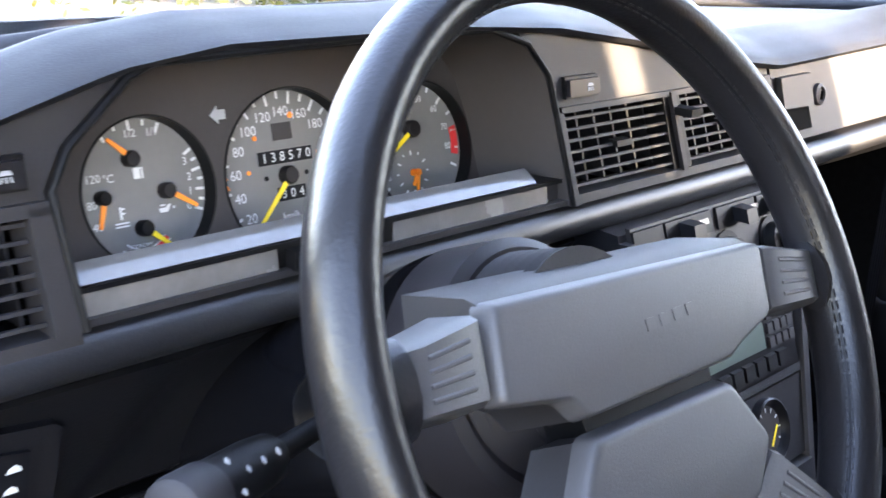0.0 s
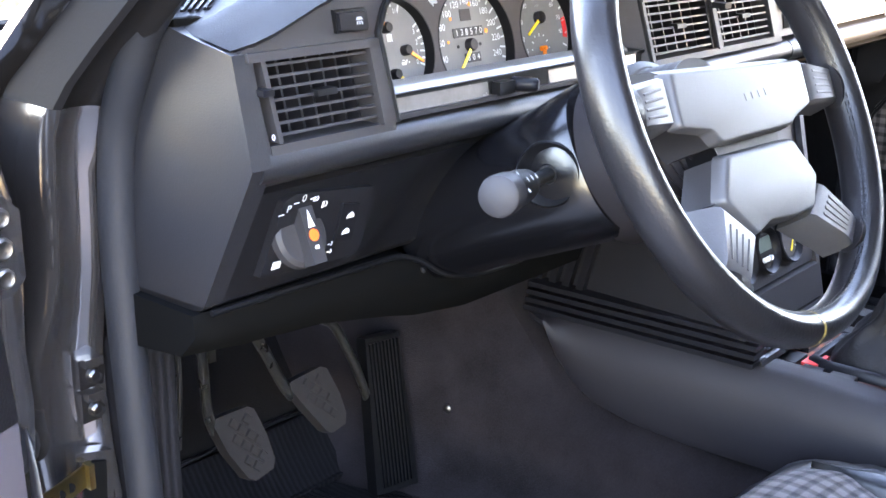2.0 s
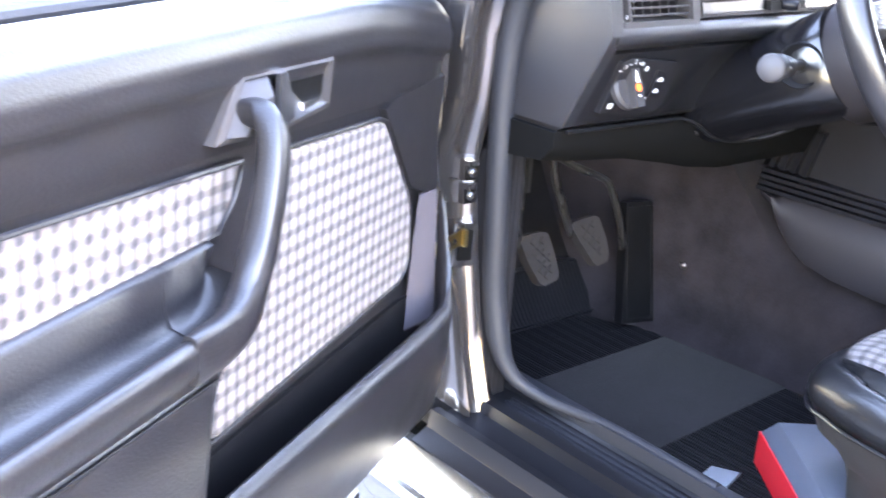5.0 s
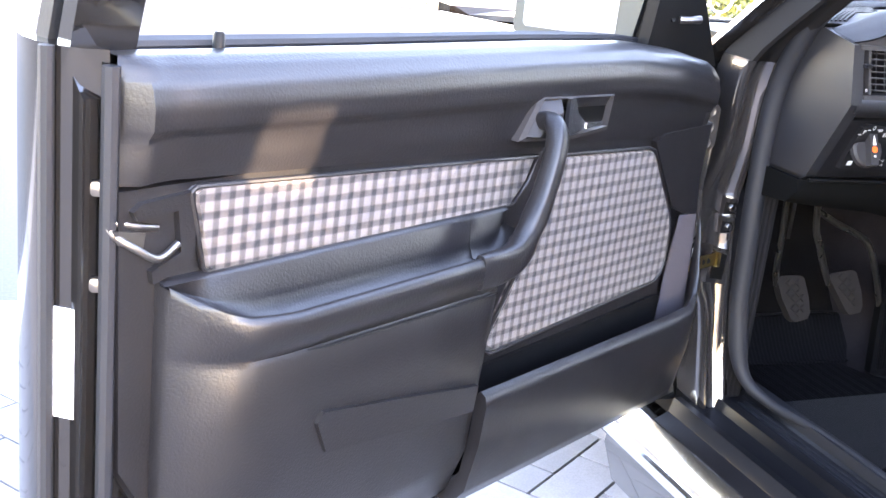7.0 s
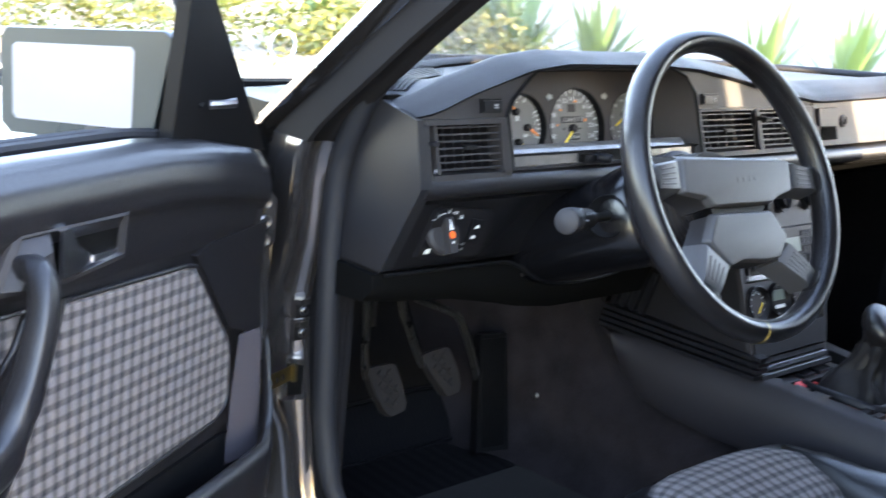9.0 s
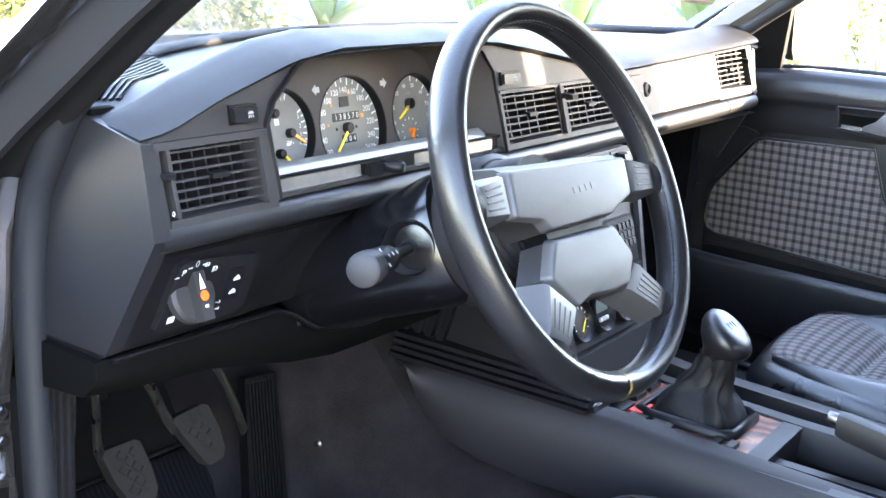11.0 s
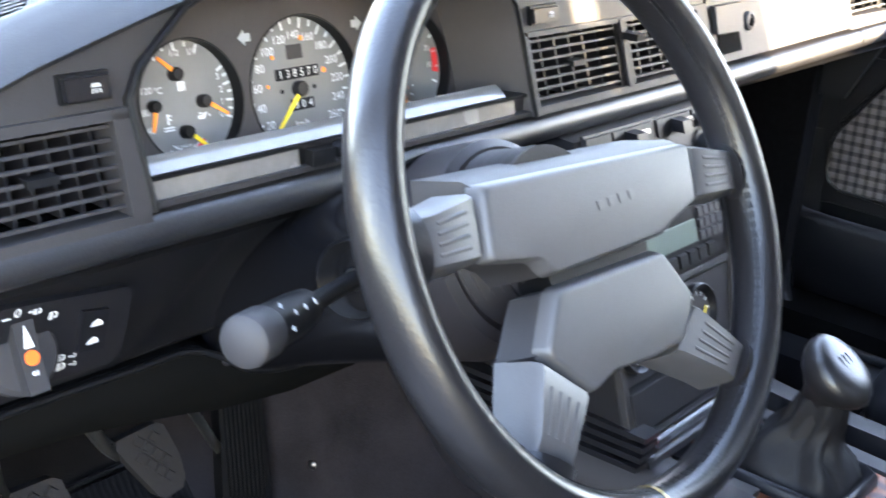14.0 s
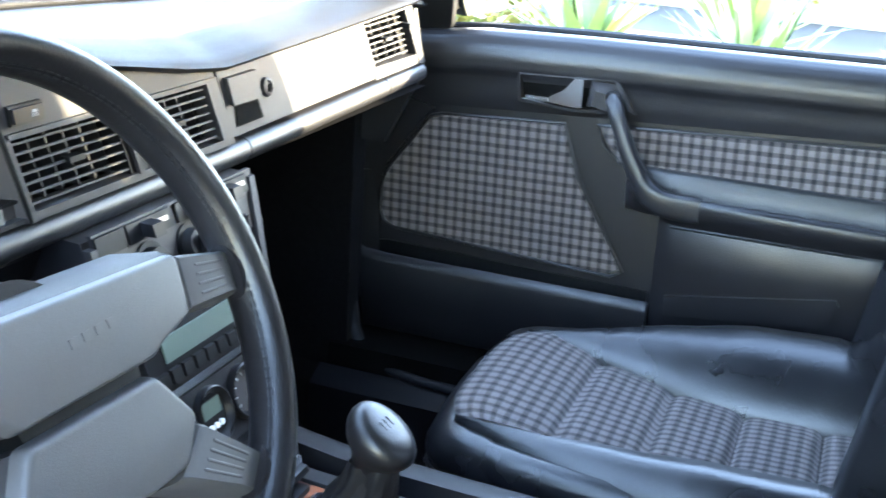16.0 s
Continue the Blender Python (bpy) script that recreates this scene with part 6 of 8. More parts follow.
part("tray_divider", bevel(loft([[V(x + 0.01 * k, y, z) for x, z in ((-0.062, 0.46), (-0.062, 0.528), (-0.046, 0.528), (-0.046, 0.46))] for k, y in enumerate((-0.138, -0.55))]), 0.005, 2), CONSOLE, console)
# burr wood panel
wood = bpy.data.materials.new("burr_wood")
wood.use_nodes = True
wt = wood.node_tree
wtc, wn1, wn2, wr = wt.nodes.new("ShaderNodeTexCoord"), wt.nodes.new("ShaderNodeTexNoise"), wt.nodes.new("ShaderNodeTexWave"), wt.nodes.new("ShaderNodeValToRGB")
wn1.inputs["Scale"].default_value, wn1.inputs["Detail"].default_value, wn1.inputs["Distortion"].default_value = 45, 6, 2.5
wn2.inputs["Scale"].default_value, wn2.inputs["Distortion"].default_value, wn2.inputs["Detail"].default_value = 9, 14, 4
wmix = wt.nodes.new("ShaderNodeMath")
wmix.operation = "MULTIPLY"
wr.color_ramp.elements[0].position, wr.color_ramp.elements[0].color = 0.1, (0.045, 0.008, 0.004, 1)
wr.color_ramp.elements[1].position, wr.color_ramp.elements[1].color = 0.55, (0.20, 0.052, 0.014, 1)
wt.links.new(wtc.outputs["Object"], wn1.inputs["Vector"])
wt.links.new(wtc.outputs["Object"], wn2.inputs["Vector"])
wt.links.new(wn1.outputs["Fac"], wmix.inputs[0])
wt.links.new(wn2.outputs["Fac"], wmix.inputs[1])
wt.links.new(wmix.outputs[0], wr.inputs[0])
wp = wt.nodes["Principled BSDF"]
wt.links.new(wr.outputs[0], wp.inputs["Base Color"])
wp.inputs["Roughness"].default_value, wp.inputs["Coat Weight"].default_value, wp.inputs["Specular IOR Level"].default_value = 0.5, 0.06, 0.25
woodp = part("wood_panel", bevel(loft([[V(x, y, top_z(y) + d) for x, y in ((-0.106, 0.070), (0.050, 0.070), (0.029, -0.116), (-0.106, -0.116))] for d in (-0.02, 0.004)]), 0.002, 2), wood, console, "lacquered burr wood panel with switches")
tz = lambda x, y, d: V(x, y, top_z(y) + d)


def console_key(x, y, w, l, mat, label=""):
    return part("console_switch", bevel(loft([[tz(x + a * w / 2, y + b * l / 2, d) for a, b in ((-1, -1), (1, -1), (1, 1), (-1, 1))] for d in (0.003, 0.010)]), 0.002, 2), mat, woodp, label)


console_key(-0.068, 0.052, 0.032, 0.020, GLOSS_BLACK)
console_key(-0.060, 0.030, 0.034, 0.017, RED, "red hazard switch")
console_key(-0.088, 0.022, 0.018, 0.022, GLOSS_BLACK)
console_key(-0.088, -0.010, 0.018, 0.026, FASCIA)
console_key(-0.020, 0.056, 0.030, 0.016, GLOSS_BLACK)
console_key(0.022, 0.056, 0.030, 0.016, GLOSS_BLACK)
for y in (-0.078, -0.096):
    console_key(-0.086, y, 0.022, 0.010, GLOSS_BLACK)
console_key(0.034, 0.010, 0.010, 0.030, FASCIA)

gear = thing("gear_lever", "gear lever with grey leather-look knob and black gaiter", "gear lever", (-0.02, -0.02, 0.54))
fr2 = [(-0.066, 0.036), (0.022, 0.036), (0.030, 0.02), (0.022, -0.080), (0.012, -0.092), (-0.064, -0.092), (-0.076, -0.080), (-0.074, 0.02)]
gf = B()
loft([[tz(-0.018 + (a + 0.018) * q, -0.03 + (b + 0.03) * q, d) for a, b in fr2] for q, d in ((1.0, 0.003), (0.99, 0.013), (0.93, 0.016), (0.86, 0.014), (0.84, 0.004))], caps=False, bm=gf)
part("gaiter_frame", gf, GLOSS_BLACK, gear, "black plastic gaiter frame", sharp=60)
gs = []
for h, q, amp, dx, dy in ((0.003, 0.86, 0.0, 0, 0), (0.012, 0.84, 0.05, 0.0, 0.001), (0.024, 0.72, 0.10, 0.001, 0.002), (0.034, 0.58, 0.13, 0.001, 0.004), (0.045, 0.46, 0.15, 0.003, 0.001), (0.056, 0.39, 0.15, 0.002, -0.005), (0.066, 0.37, 0.13, 0.001, -0.008), (0.076, 0.37, 0.08, 0.0, -0.010), (0.086, 0.35, 0.02, 0.0, -0.012)):
    ringp = []
    for j in range(56):
        a = 2 * math.pi * j / 56
        fold = abs(math.sin(3.5 * a + 0.6 + 10.0 * h)) ** 0.7 - 0.6
        rr = 1 + 1.9 * amp * fold + 0.5 * amp * math.sin(9 * a - 60 * h)
        ringp.append(tz(-0.018 + dx + 0.052 * q * rr * math.copysign(abs(math.cos(a)) ** 0.7, math.cos(a)), -0.03 + dy + 0.062 * q * rr * math.copysign(abs(math.sin(a)) ** 0.7, math.sin(a)), h + 0.035 * amp * math.sin(5 * a + 40 * h)))
    gs.append(ringp)
part("gaiter", loft(gs, caps=False), material("gaiter_leather", (0.0050, 0.0046, 0.0053), spec=0.20, rough=0.6, var=0.3, vscale=30, bump=0.6, bscale=260), gear, "creased soft black leather gaiter", sharp=55)
kb, kt = tz(-0.018, -0.040, 0.085), V(-0.017, -0.050, 0.655)
kd = (kt - kb).normalized()
knob_m = material("knob_leather", (0.0075, 0.0068, 0.0074), spec=0.42, rough=0.36, var=0.2, vscale=30, bump=0.3, bscale=400)
kr = []
tilt_n = (kd + V(-0.12, -0.55, 0.05)).normalized()
for s, rx, ry in ((-0.022, 0.0180, 0.0180), (0.0, 0.0160, 0.0165), (0.020, 0.0158, 0.0165), (0.030, 0.0172, 0.0185), (0.037, 0.0208, 0.0228), (0.044, 0.0245, 0.0285), (0.052, 0.0263, 0.0318), (0.059, 0.0260, 0.0318), (0.0645, 0.0238, 0.0292), (0.0678, 0.0195, 0.0245), (0.0690, 0.0130, 0.0165), (0.0694, 0.0060, 0.0080), (0.0695, 0.0006, 0.0008)):
    f = max(0, (s - 0.02) / 0.06)
    d = kd.lerp(tilt_n, min(1, f)).normalized()
    e1 = V(1, 0, 0)
    e1 = (e1 - d * e1.dot(d)).normalized()
    e2 = d.cross(e1)
    c = kt - kd * 0.065 + kd * s
    rx, ry = 1.10 * rx, 1.10 * ry
    kr.append([c + e1 * rx * math.cos(k) + e2 * ry * math.sin(k) for k in (2 * math.pi * j / 28 for j in range(28))])
kob = part("knob", loft(kr), knob_m, gear, "worn grey gear knob with shift pattern", sharp=80)
part("lever", tube([kb - kd * 0.02, kt - kd * 0.06], 0.0165, 16), BLACK, gear)
pat = B()
e1 = (V(1, 0, 0) - tilt_n * tilt_n.x).normalized()
e2 = tilt_n.cross(e1)
pc = kt + kd * 0.0046
for a, b, w, h in ((0, 0, 0.0130, 0.0007), (-0.0060, 0, 0.0007, 0.010), (0, 0, 0.0007, 0.010), (0.0060, 0, 0.0007, 0.010)):
    loft([[pc + e1 * (a + p * w / 2) + e2 * (b + q * h / 2) + tilt_n * d for p, q in ((-1, -1), (1, -1), (1, 1), (-1, 1))] for d in (-0.0010, 0.0004)], bm=pat)
part("shift_pattern", pat, PAD, kob)

hb = thing("handbrake", "grey handbrake lever with chrome release button", "handbrake", (0.02, -0.3, 0.5))
part("lever", bevel(loft([[V(0.002 + 0.055 * t + a * w, -0.186 - 0.25 * t, 0.574 - 0.060 * t + b * w) for a, b in ((-0.011, -0.016), (0.011, -0.016), (0.0135, 0.0), (0.010, 0.011), (0.0, 0.0135), (-0.010, 0.011), (-0.0135, 0.0))] for t, w in ((0.0, 0.86), (0.04, 1.0), (0.3, 1.08), (1.0, 1.15))]), 0.003, 2), CONSOLE, hb)
part("release_button", lathe((0.001, -0.187, 0.575), (-0.15, 1, 0.18), [(0, 0.0072), (0.012, 0.0072), (0.014, 0.0060), (0.014, 0.001)], 16), STEEL, hb)

# ---- seats ----


def seat(name, side, label):
    """A sports seat: check cloth in the middle in stitched flutes, leather bolsters, leather front and side."""
    xc = -0.362 if side < 0 else 0.385
    z0 = 0.508 if side < 0 else 0.540
    t = thing(name, label, "car seat", (xc, -0.25, 0.27), group="front seats")
    yf = -0.024 if side < 0 else -0.012
    dish = lambda d: interp([(0, 0.0), (0.05, -0.005), (0.12, -0.021), (0.22, -0.036), (0.32, -0.043), (0.5, -0.040)], d)
    wide = 0.268 if side > 0 else 0.212

    def outline(inset):
        """The cushion's plan at one height: rounded front corners, drawn in by the inset."""
        half = lambda y, sx: interp([(-0.52, 0.205), (-0.30, wide if sx > 0 and side > 0 else 0.212), (-0.10, 0.203), (-0.03, 0.182), (0.02, 0.170)], y) - inset
        fy, r = yf + 0.016 - inset, 0.050
        pts = []
        for sx in (-1, 1):
            run = [(sx * half(y, sx), y) for y in (-0.52, -0.42, -0.30, -0.20, -0.12, -0.08)]
            w = half(-0.03, sx) - r * 0.9
            run += [(sx * (w + r * math.sin(k)), fy - r + r * math.cos(k)) for k in (1.45, 1.15, 0.85, 0.55, 0.25)]
            run += [(sx * w * 0.6, fy + 0.006), (sx * w * 0.2, fy + 0.009)]
            pts += run if sx < 0 else run[::-1]
        return pts
    ring_at = lambda inset, z: [V(xc + a, b, z - 0.03 * max(0, -b - 0.1)) for a, b in outline(inset)]
    part("seat_base", loft([ring_at(0.060, 0.268), ring_at(0.052, 0.33), ring_at(0.036, 0.40), ring_at(0.012, z0 - 0.080), ring_at(0.004, z0 - 0.052)]), SEAT_SIDE, t, "worn dark vinyl seat side", sharp=60)
    part("front_roll", loft([ring_at(0.004, z0 - 0.052), ring_at(-0.001, z0 - 0.038), ring_at(0.000, z0 - 0.022), ring_at(0.006, z0 - 0.009), ring_at(0.016, z0 - 0.002), ring_at(0.032, z0 - 0.006), ring_at(0.060, z0 - 0.030), ring_at(0.10, z0 - 0.045)]), SEAT_LEATHER, t, "glossy black leather front and edge", sharp=75)
    edge_line = ring_at(0.001, z0 - 0.052)
    part("edge_piping", tube(smooth_path(edge_line, 3), 0.0026, 8), SEAT_LEATHER, t, "stitched leather piping")
    seams = [0.0, 0.118, 0.215, 0.305, 0.40, 0.50]

    def cush(a, b):
        d = 0.50 * b
        k = max(i for i in range(len(seams)) if seams[i] <= d + 1e-9)
        k = min(k, len(seams) - 2)
        f = (d - seams[k]) / (seams[k + 1] - seams[k])
        puff = 0.010 * (1 - abs(2 * f - 1) ** 6) if k or f > 0.5 else 0.010
        half = interp([(0, 0.148), (0.06, 0.137), (0.12, 0.126), (0.22, 0.110), (0.32, 0.104), (0.5, 0.102)], d)
        x = xc + (2 * a - 1) * half
        front = 0.010 * max(0.0, 1 - d / 0.04) ** 2
        edge = -0.006 * (2 * a - 1) ** 6
        return V(x, yf - 0.002 - d + 0.010 * (1 - (2 * a - 1) ** 2) * max(0, 1 - d / 0.1) - 0.024 * abs(2 * a - 1) ** 6 * max(0, 1 - d / 0.06), z0 + dish(d) + puff - front + edge)
    part("cushion_cloth", sheet(cush, 26, 90, 0.0, lambda a, b: (0.26 * a, 0.50 * b)), CLOTH, t, "grey and white check cloth in stitched flutes", sharp=70)

    def piping(k):
        b = seams[k] / 0.5
        return tube([cush(i / 12, b) + V(0, 0, -0.0004) for i in range(13)], 0.0018, 6)
    for k in (1, 2, 3, 4):
        part("flute_seam", piping(k), BLACK, t)
    for sx in (-1, 1):
        rings = []
        for j in range(15):
            d = 0.50 * j / 14
            inner = interp([(0, 0.141), (0.12, 0.126), (0.22, 0.112), (0.32, 0.106), (0.5, 0.104)], d)
            outer = interp([(0, 0.142), (0.04, 0.165), (0.10, 0.185), (0.20, 0.202), (0.35, 0.212), (0.5, 0.208)], d) if sx * side < 0 or side < 0 else interp([(0, 0.142), (0.04, 0.170), (0.12, 0.215), (0.25, 0.262), (0.38, 0.270), (0.5, 0.255)], d)
            h = interp([(0, -0.022), (0.03, -0.012), (0.07, 0.0), (0.16, 0.026), (0.30, 0.050), (0.40, 0.052), (0.5, 0.035)], d)
            h *= 1.3 if sx * side > 0 and side > 0 else 1.0
            zb = z0 + dish(d)
            y = yf - 0.014 - d * 0.985
            X = lambda v: xc + sx * v
            rings.append([V(X(inner - 0.004), y, zb - 0.02), V(X(inner + 0.002), y, zb + 0.008 + min(0, h)), V(X(inner + 0.2 * (outer - inner)), y, zb + 0.014 + h * 0.5), V(X(inner + 0.5 * (outer - inner)), y, zb + 0.018 + h),
                          V(X(inner + 0.8 * (outer - inner)), y, zb + 0.008 + h), V(X(outer), y, zb - 0.016 + h), V(X(outer + 0.002), y, zb - 0.045 + 0.5 * h), V(X(outer - 0.012), y, zb - 0.075), V(X(inner), y, zb - 0.085)])
        part("bolster", loft(rings), SEAT_LEATHER, t, "smooth black leather bolster", sharp=75)
    # backrest with side bolsters
    for sx in (-1, 1):
        rings = []
        for k in range(10):
            z = z0 - 0.02 + 0.48 * k / 9
            y = -0.455 - 0.08 * k / 9 - (0.02 if k in (0, 9) else 0)
            w = 0.05 if 0 < k < 9 else 0.035
            rings.append([V(xc + sx * (0.125 + q * w * 1.7), y - d, z) for q, d in ((0, 0.03), (0.3, -0.012), (0.65, -0.040), (0.95, -0.032), (1.0, 0.03), (0.6, 0.09), (0, 0.09))])
        part("back_bolster", bevel(loft(rings), 0.004, 1, 50), SEAT_LEATHER, t, "smooth black leather back bolster", sharp=70)
    part("backrest_cloth", sheet(lambda a, b: V(xc + (2 * a - 1) * 0.128, -0.478 - 0.10 * b, z0 - 0.02 + 0.60 * b), 8, 30, 0.0, lambda a, b: (0.26 * a, 0.6 * b)), CLOTH, t)
    part("back_shell", bevel(loft([[V(xc + sx * w, y - 0.10 * k, z0 - 0.02 + 0.62 * k) for sx, y in ((-1, -0.52), (1, -0.52), (1, -0.60), (-1, -0.60))] for k, w in ((0, 0.19), (0.72, 0.19), (0.86, 0.165), (1, 0.11))]), 0.012, 2), SEAT_LEATHER, t)


seat("driver_seat", -1, "driver's seat in check cloth with black leather bolsters")
seat("passenger_seat", 1, "passenger seat in check cloth with black leather bolsters")

# ---- doors ----
MIRROR_PAINT = material("mirror_paint", (0.012, 0.020, 0.023), rough=0.3, var=0.1, bump=0.05)


def door(name, at, is_open, label):
    """A front door with its trim. at(u, n, z): u from hinge to latch, n out of the trim into the car."""
    t = thing(name, label, "car door", at(0.35, -0.04, 0.36), group="front doors")
    P = lambda name_, bm, mat, label_="", parent=None, sharp=40: part(name_, bm, mat, parent or t, label_, sharp)
    belt = [(-0.09, 0.845), (-0.04, 0.856), (0.05, 0.874), (0.15, 0.885), (0.32, 0.890), (0.60, 0.894), (0.88, 0.899)]
    bz = lambda u: interp(belt, u)
    # outer skin and shell
    shell = []
    for u in (-0.075, -0.055, 0.0, 0.3, 0.6, 0.86, 0.895):
        f = interp([(-0.10, 0.35), (0.33, 0.362), (0.9, 0.40)], u)
        b = bz(u)
        th = 1.0 if -0.06 < u < 0.87 else 0.75
        shell.append([at(u, -0.022, f + 0.02), at(u, -0.022, b - 0.03), at(u, -0.038, b - 0.012), at(u, -0.075 * th - 0.02, b - 0.012), at(u, -0.118 * th, 0.72), at(u, -0.118 * th, 0.55), at(u, -0.10 * th, f - 0.01), at(u, -0.04, f - 0.02)])
    P("shell", bevel(loft(shell), 0.005, 2, 45), BODY, "dark painted steel door shell")
    # latch edge: folded metal, seal and striker hole
    P("latch_edge", bevel(prism([(0.874, -0.02), (0.892, -0.030), (0.906, -0.055), (0.903, -0.090), (0.896, -0.112), (0.87, -0.06)], lambda a, b, d: at(a, b, d), 0.40, 0.905), 0.004, 2), BODY)
    P("edge_seal", tube([at(0.878, -0.012, z) for z in (0.42, 0.55, 0.70, 0.80, 0.895)], 0.007, 8), RUBBER)
    P("edge_seal", tube([at(0.908, -0.050, z) for z in (0.42, 0.55, 0.70, 0.80, 0.905)], 0.006, 8), RUBBER)
    # upper trim: a rolled top and a flat vinyl field
    prof = [(-0.045, 0.0, 1), (-0.030, 0.004, 1), (-0.012, 0.003, 1), (0.0, -0.004, 1), (0.010, -0.016, 1), (0.015, -0.032, 1), (0.014, -0.050, 1), (0.008, -0.075, 1), (0.006, -0.10, 1), (0.004, -0.15, 1), (0.0, -0.20, 1), (-0.02, -0.205, 1)]

    def upper(a, b):
        u = -0.062 + 0.935 * a
        low = bz(u) - interp([(-0.07, 0.762), (0.09, 0.768), (0.30, 0.778), (0.82, 0.803), (0.9, 0.80)], u)
        s = b * (len(prof) - 1)
        i = min(int(s), len(prof) - 2)
        f = s - i
        n = prof[i][0] * (1 - f) + prof[i + 1][0] * f
        dz = prof[i][1] * (1 - f) + prof[i + 1][1] * f
        dz = dz if dz > -0.05 else -0.05 - (dz + 0.05) / (-0.155) * (low - 0.05)
        if a > 0.985:
            n = min(n, -0.012)
        if a < 0.01:
            n = min(n, -0.02)
        n += -0.004 * max(0, 1 - abs(a - 0.96) / 0.02)
        return at(u, n, bz(u) + dz)
    P("upper_trim", sheet(upper, 60, 33), DOOR_VINYL, "smooth black vinyl upper trim", sharp=60)
    P("belt_seal", tube([at(u, -0.050, bz(u) + 0.004) for u in np.linspace(-0.07, 0.87, 24)], 0.006, 8), RUBBER)
    P("belt_seal", tube([at(u, -0.072, bz(u) + 0.002) for u in np.linspace(-0.07, 0.87, 24)], 0.006, 8), RUBBER)
    back_b = prism([(-0.076, 0.63), (-0.064, 0.74), (-0.058, 0.80), (0.875, 0.80), (0.870, 0.56), (0.80, 0.44), (0.445, 0.40), (0.10, 0.375), (-0.02, 0.38), (-0.05, 0.50)], lambda a, b, d: at(a, d, b), -0.022, -0.004, 0.003, 2)
    P("trim_board", back_b, DOOR_VINYL, "black vinyl door board")
    # the front post of the trim, beside the cloth
    P("front_post", bevel(prism([(-0.062, 0.775), (-0.052, 0.70), (-0.062, 0.645), (-0.020, 0.655), (0.012, 0.668), (0.084, 0.764), (0.060, 0.772)], lambda a, b, d: at(a, d, b), -0.02, 0.004), 0.004, 2), DOOR_VINYL)

    def cloth(pts, uv_rot, name_, label_):
        bm = B()
        c = (sum(p[0] for p in pts) / len(pts), sum(p[1] for p in pts) / len(pts))
        ring0 = [bm.verts.new(at(a, -0.004, b)) for a, b in pts]
        ring1 = [bm.verts.new(at(a + (c[0] - a) * 0.03, 0.0035, b + (c[1] - b) * 0.04)) for a, b in pts]
        n = len(pts)
        fs = [bm.faces.new((ring0[i], ring0[(i + 1) % n], ring1[(i + 1) % n], ring1[i])) for i in range(n)] + [bm.faces.new(ring1)]
        lay = bm.loops.layers.uv.new("UVMap")
        coord = {v: p for v, p in zip(ring0 + ring1, list(pts) + [(a + (c[0] - a) * 0.03, b + (c[1] - b) * 0.04) for a, b in pts])}
        for f in fs:
            for l in f.loops:
                a, b = coord[l.vert]
                l[lay].uv = (a * math.cos(uv_rot) + b * math.sin(uv_rot), -a * math.sin(uv_rot) + b * math.cos(uv_rot))
        P(name_, bm, CLOTH, label_)
        pipe = [at(a, 0.0015, b) for a, b in pts]
        P("cloth_piping", tube(pipe + [pipe[0]], 0.0026, 8), DOOR_VINYL)

    cloth([(0.098, 0.757), (0.080, 0.752), (0.012, 0.657), (0.004, 0.635), (0.003, 0.590), (0.010, 0.572), (0.028, 0.563), (0.382, 0.546), (0.400, 0.556), (0.318, 0.690), (0.290, 0.768)], 0.02, "cloth_insert", "grey check cloth insert")
    cloth([(0.812, 0.793), (0.806, 0.797), (0.340, 0.772), (0.352, 0.745), (0.375, 0.722), (0.792, 0.722), (0.797, 0.727)], 0.03, "cloth_strip", "grey check cloth strip")
    # armrest: dished top, ridge and panel below
    rings = []
    for u in (0.452, 0.458, 0.475, 0.60, 0.72, 0.75, 0.775, 0.795, 0.812, 0.828, 0.840):
        e = interp([(0.452, 0.8), (0.475, 1.0), (0.76, 1.0), (0.795, 0.90), (0.812, 0.74), (0.828, 0.50), (0.84, 0.2)], u)
        d = interp([(0.4, 1.0), (0.74, 1.0), (0.785, 0.25), (0.80, 0.0), (0.9, 0.0)], u)
        top = interp([(0.4, 0.7035), (0.76, 0.6995), (0.80, 0.703), (0.83, 0.716), (0.84, 0.722)], u)
        fl = lambda z: top - 0.002 + (z - 0.7005) * d
        rings.append([at(u, -0.002, 0.7235), at(u, 0.0065, 0.7225), at(u, 0.010, 0.718 + 0.003 * (1 - d)), at(u, 0.0125 * e, 0.7 + (0.692 - 0.7) * d + (top - 0.7) * (1 - d)), at(u, 0.018 * e, fl(0.678)), at(u, 0.034 * e, fl(0.674)), at(u, 0.049 * e, fl(0.677)), at(u, 0.0575 * e + 0.001, fl(0.688)), at(u, 0.0605 * e + 0.002, top - 0.003), at(u, 0.0645 * e + 0.003, top), at(u, 0.0685 * e + 0.004, top - 0.0015), at(u, 0.071 * e + 0.004, top - 0.008), at(u, 0.071 * e + 0.004, top - 0.019),
                      at(u, 0.060 * e + 0.004, 0.664), at(u, 0.0565 * e + 0.004, 0.659), at(u, 0.060 * e + 0.004, 0.654), at(u, 0.056 * e + 0.003, 0.60), at(u, 0.042 * e + 0.002, 0.46), at(u, 0.020 * e, 0.405), at(u, -0.004, 0.40), at(u, -0.004, 0.74)])
    tip = []
    for u, e, d in ((0.392, 0.06, 0.0), (0.396, 0.36, 0.25), (0.404, 0.60, 0.6), (0.416, 0.78, 0.9), (0.434, 0.90, 1.0), (0.456, 0.97, 1.0)):
        top = 0.7035
        fl = lambda z: top - 0.002 + (z - 0.7005) * d
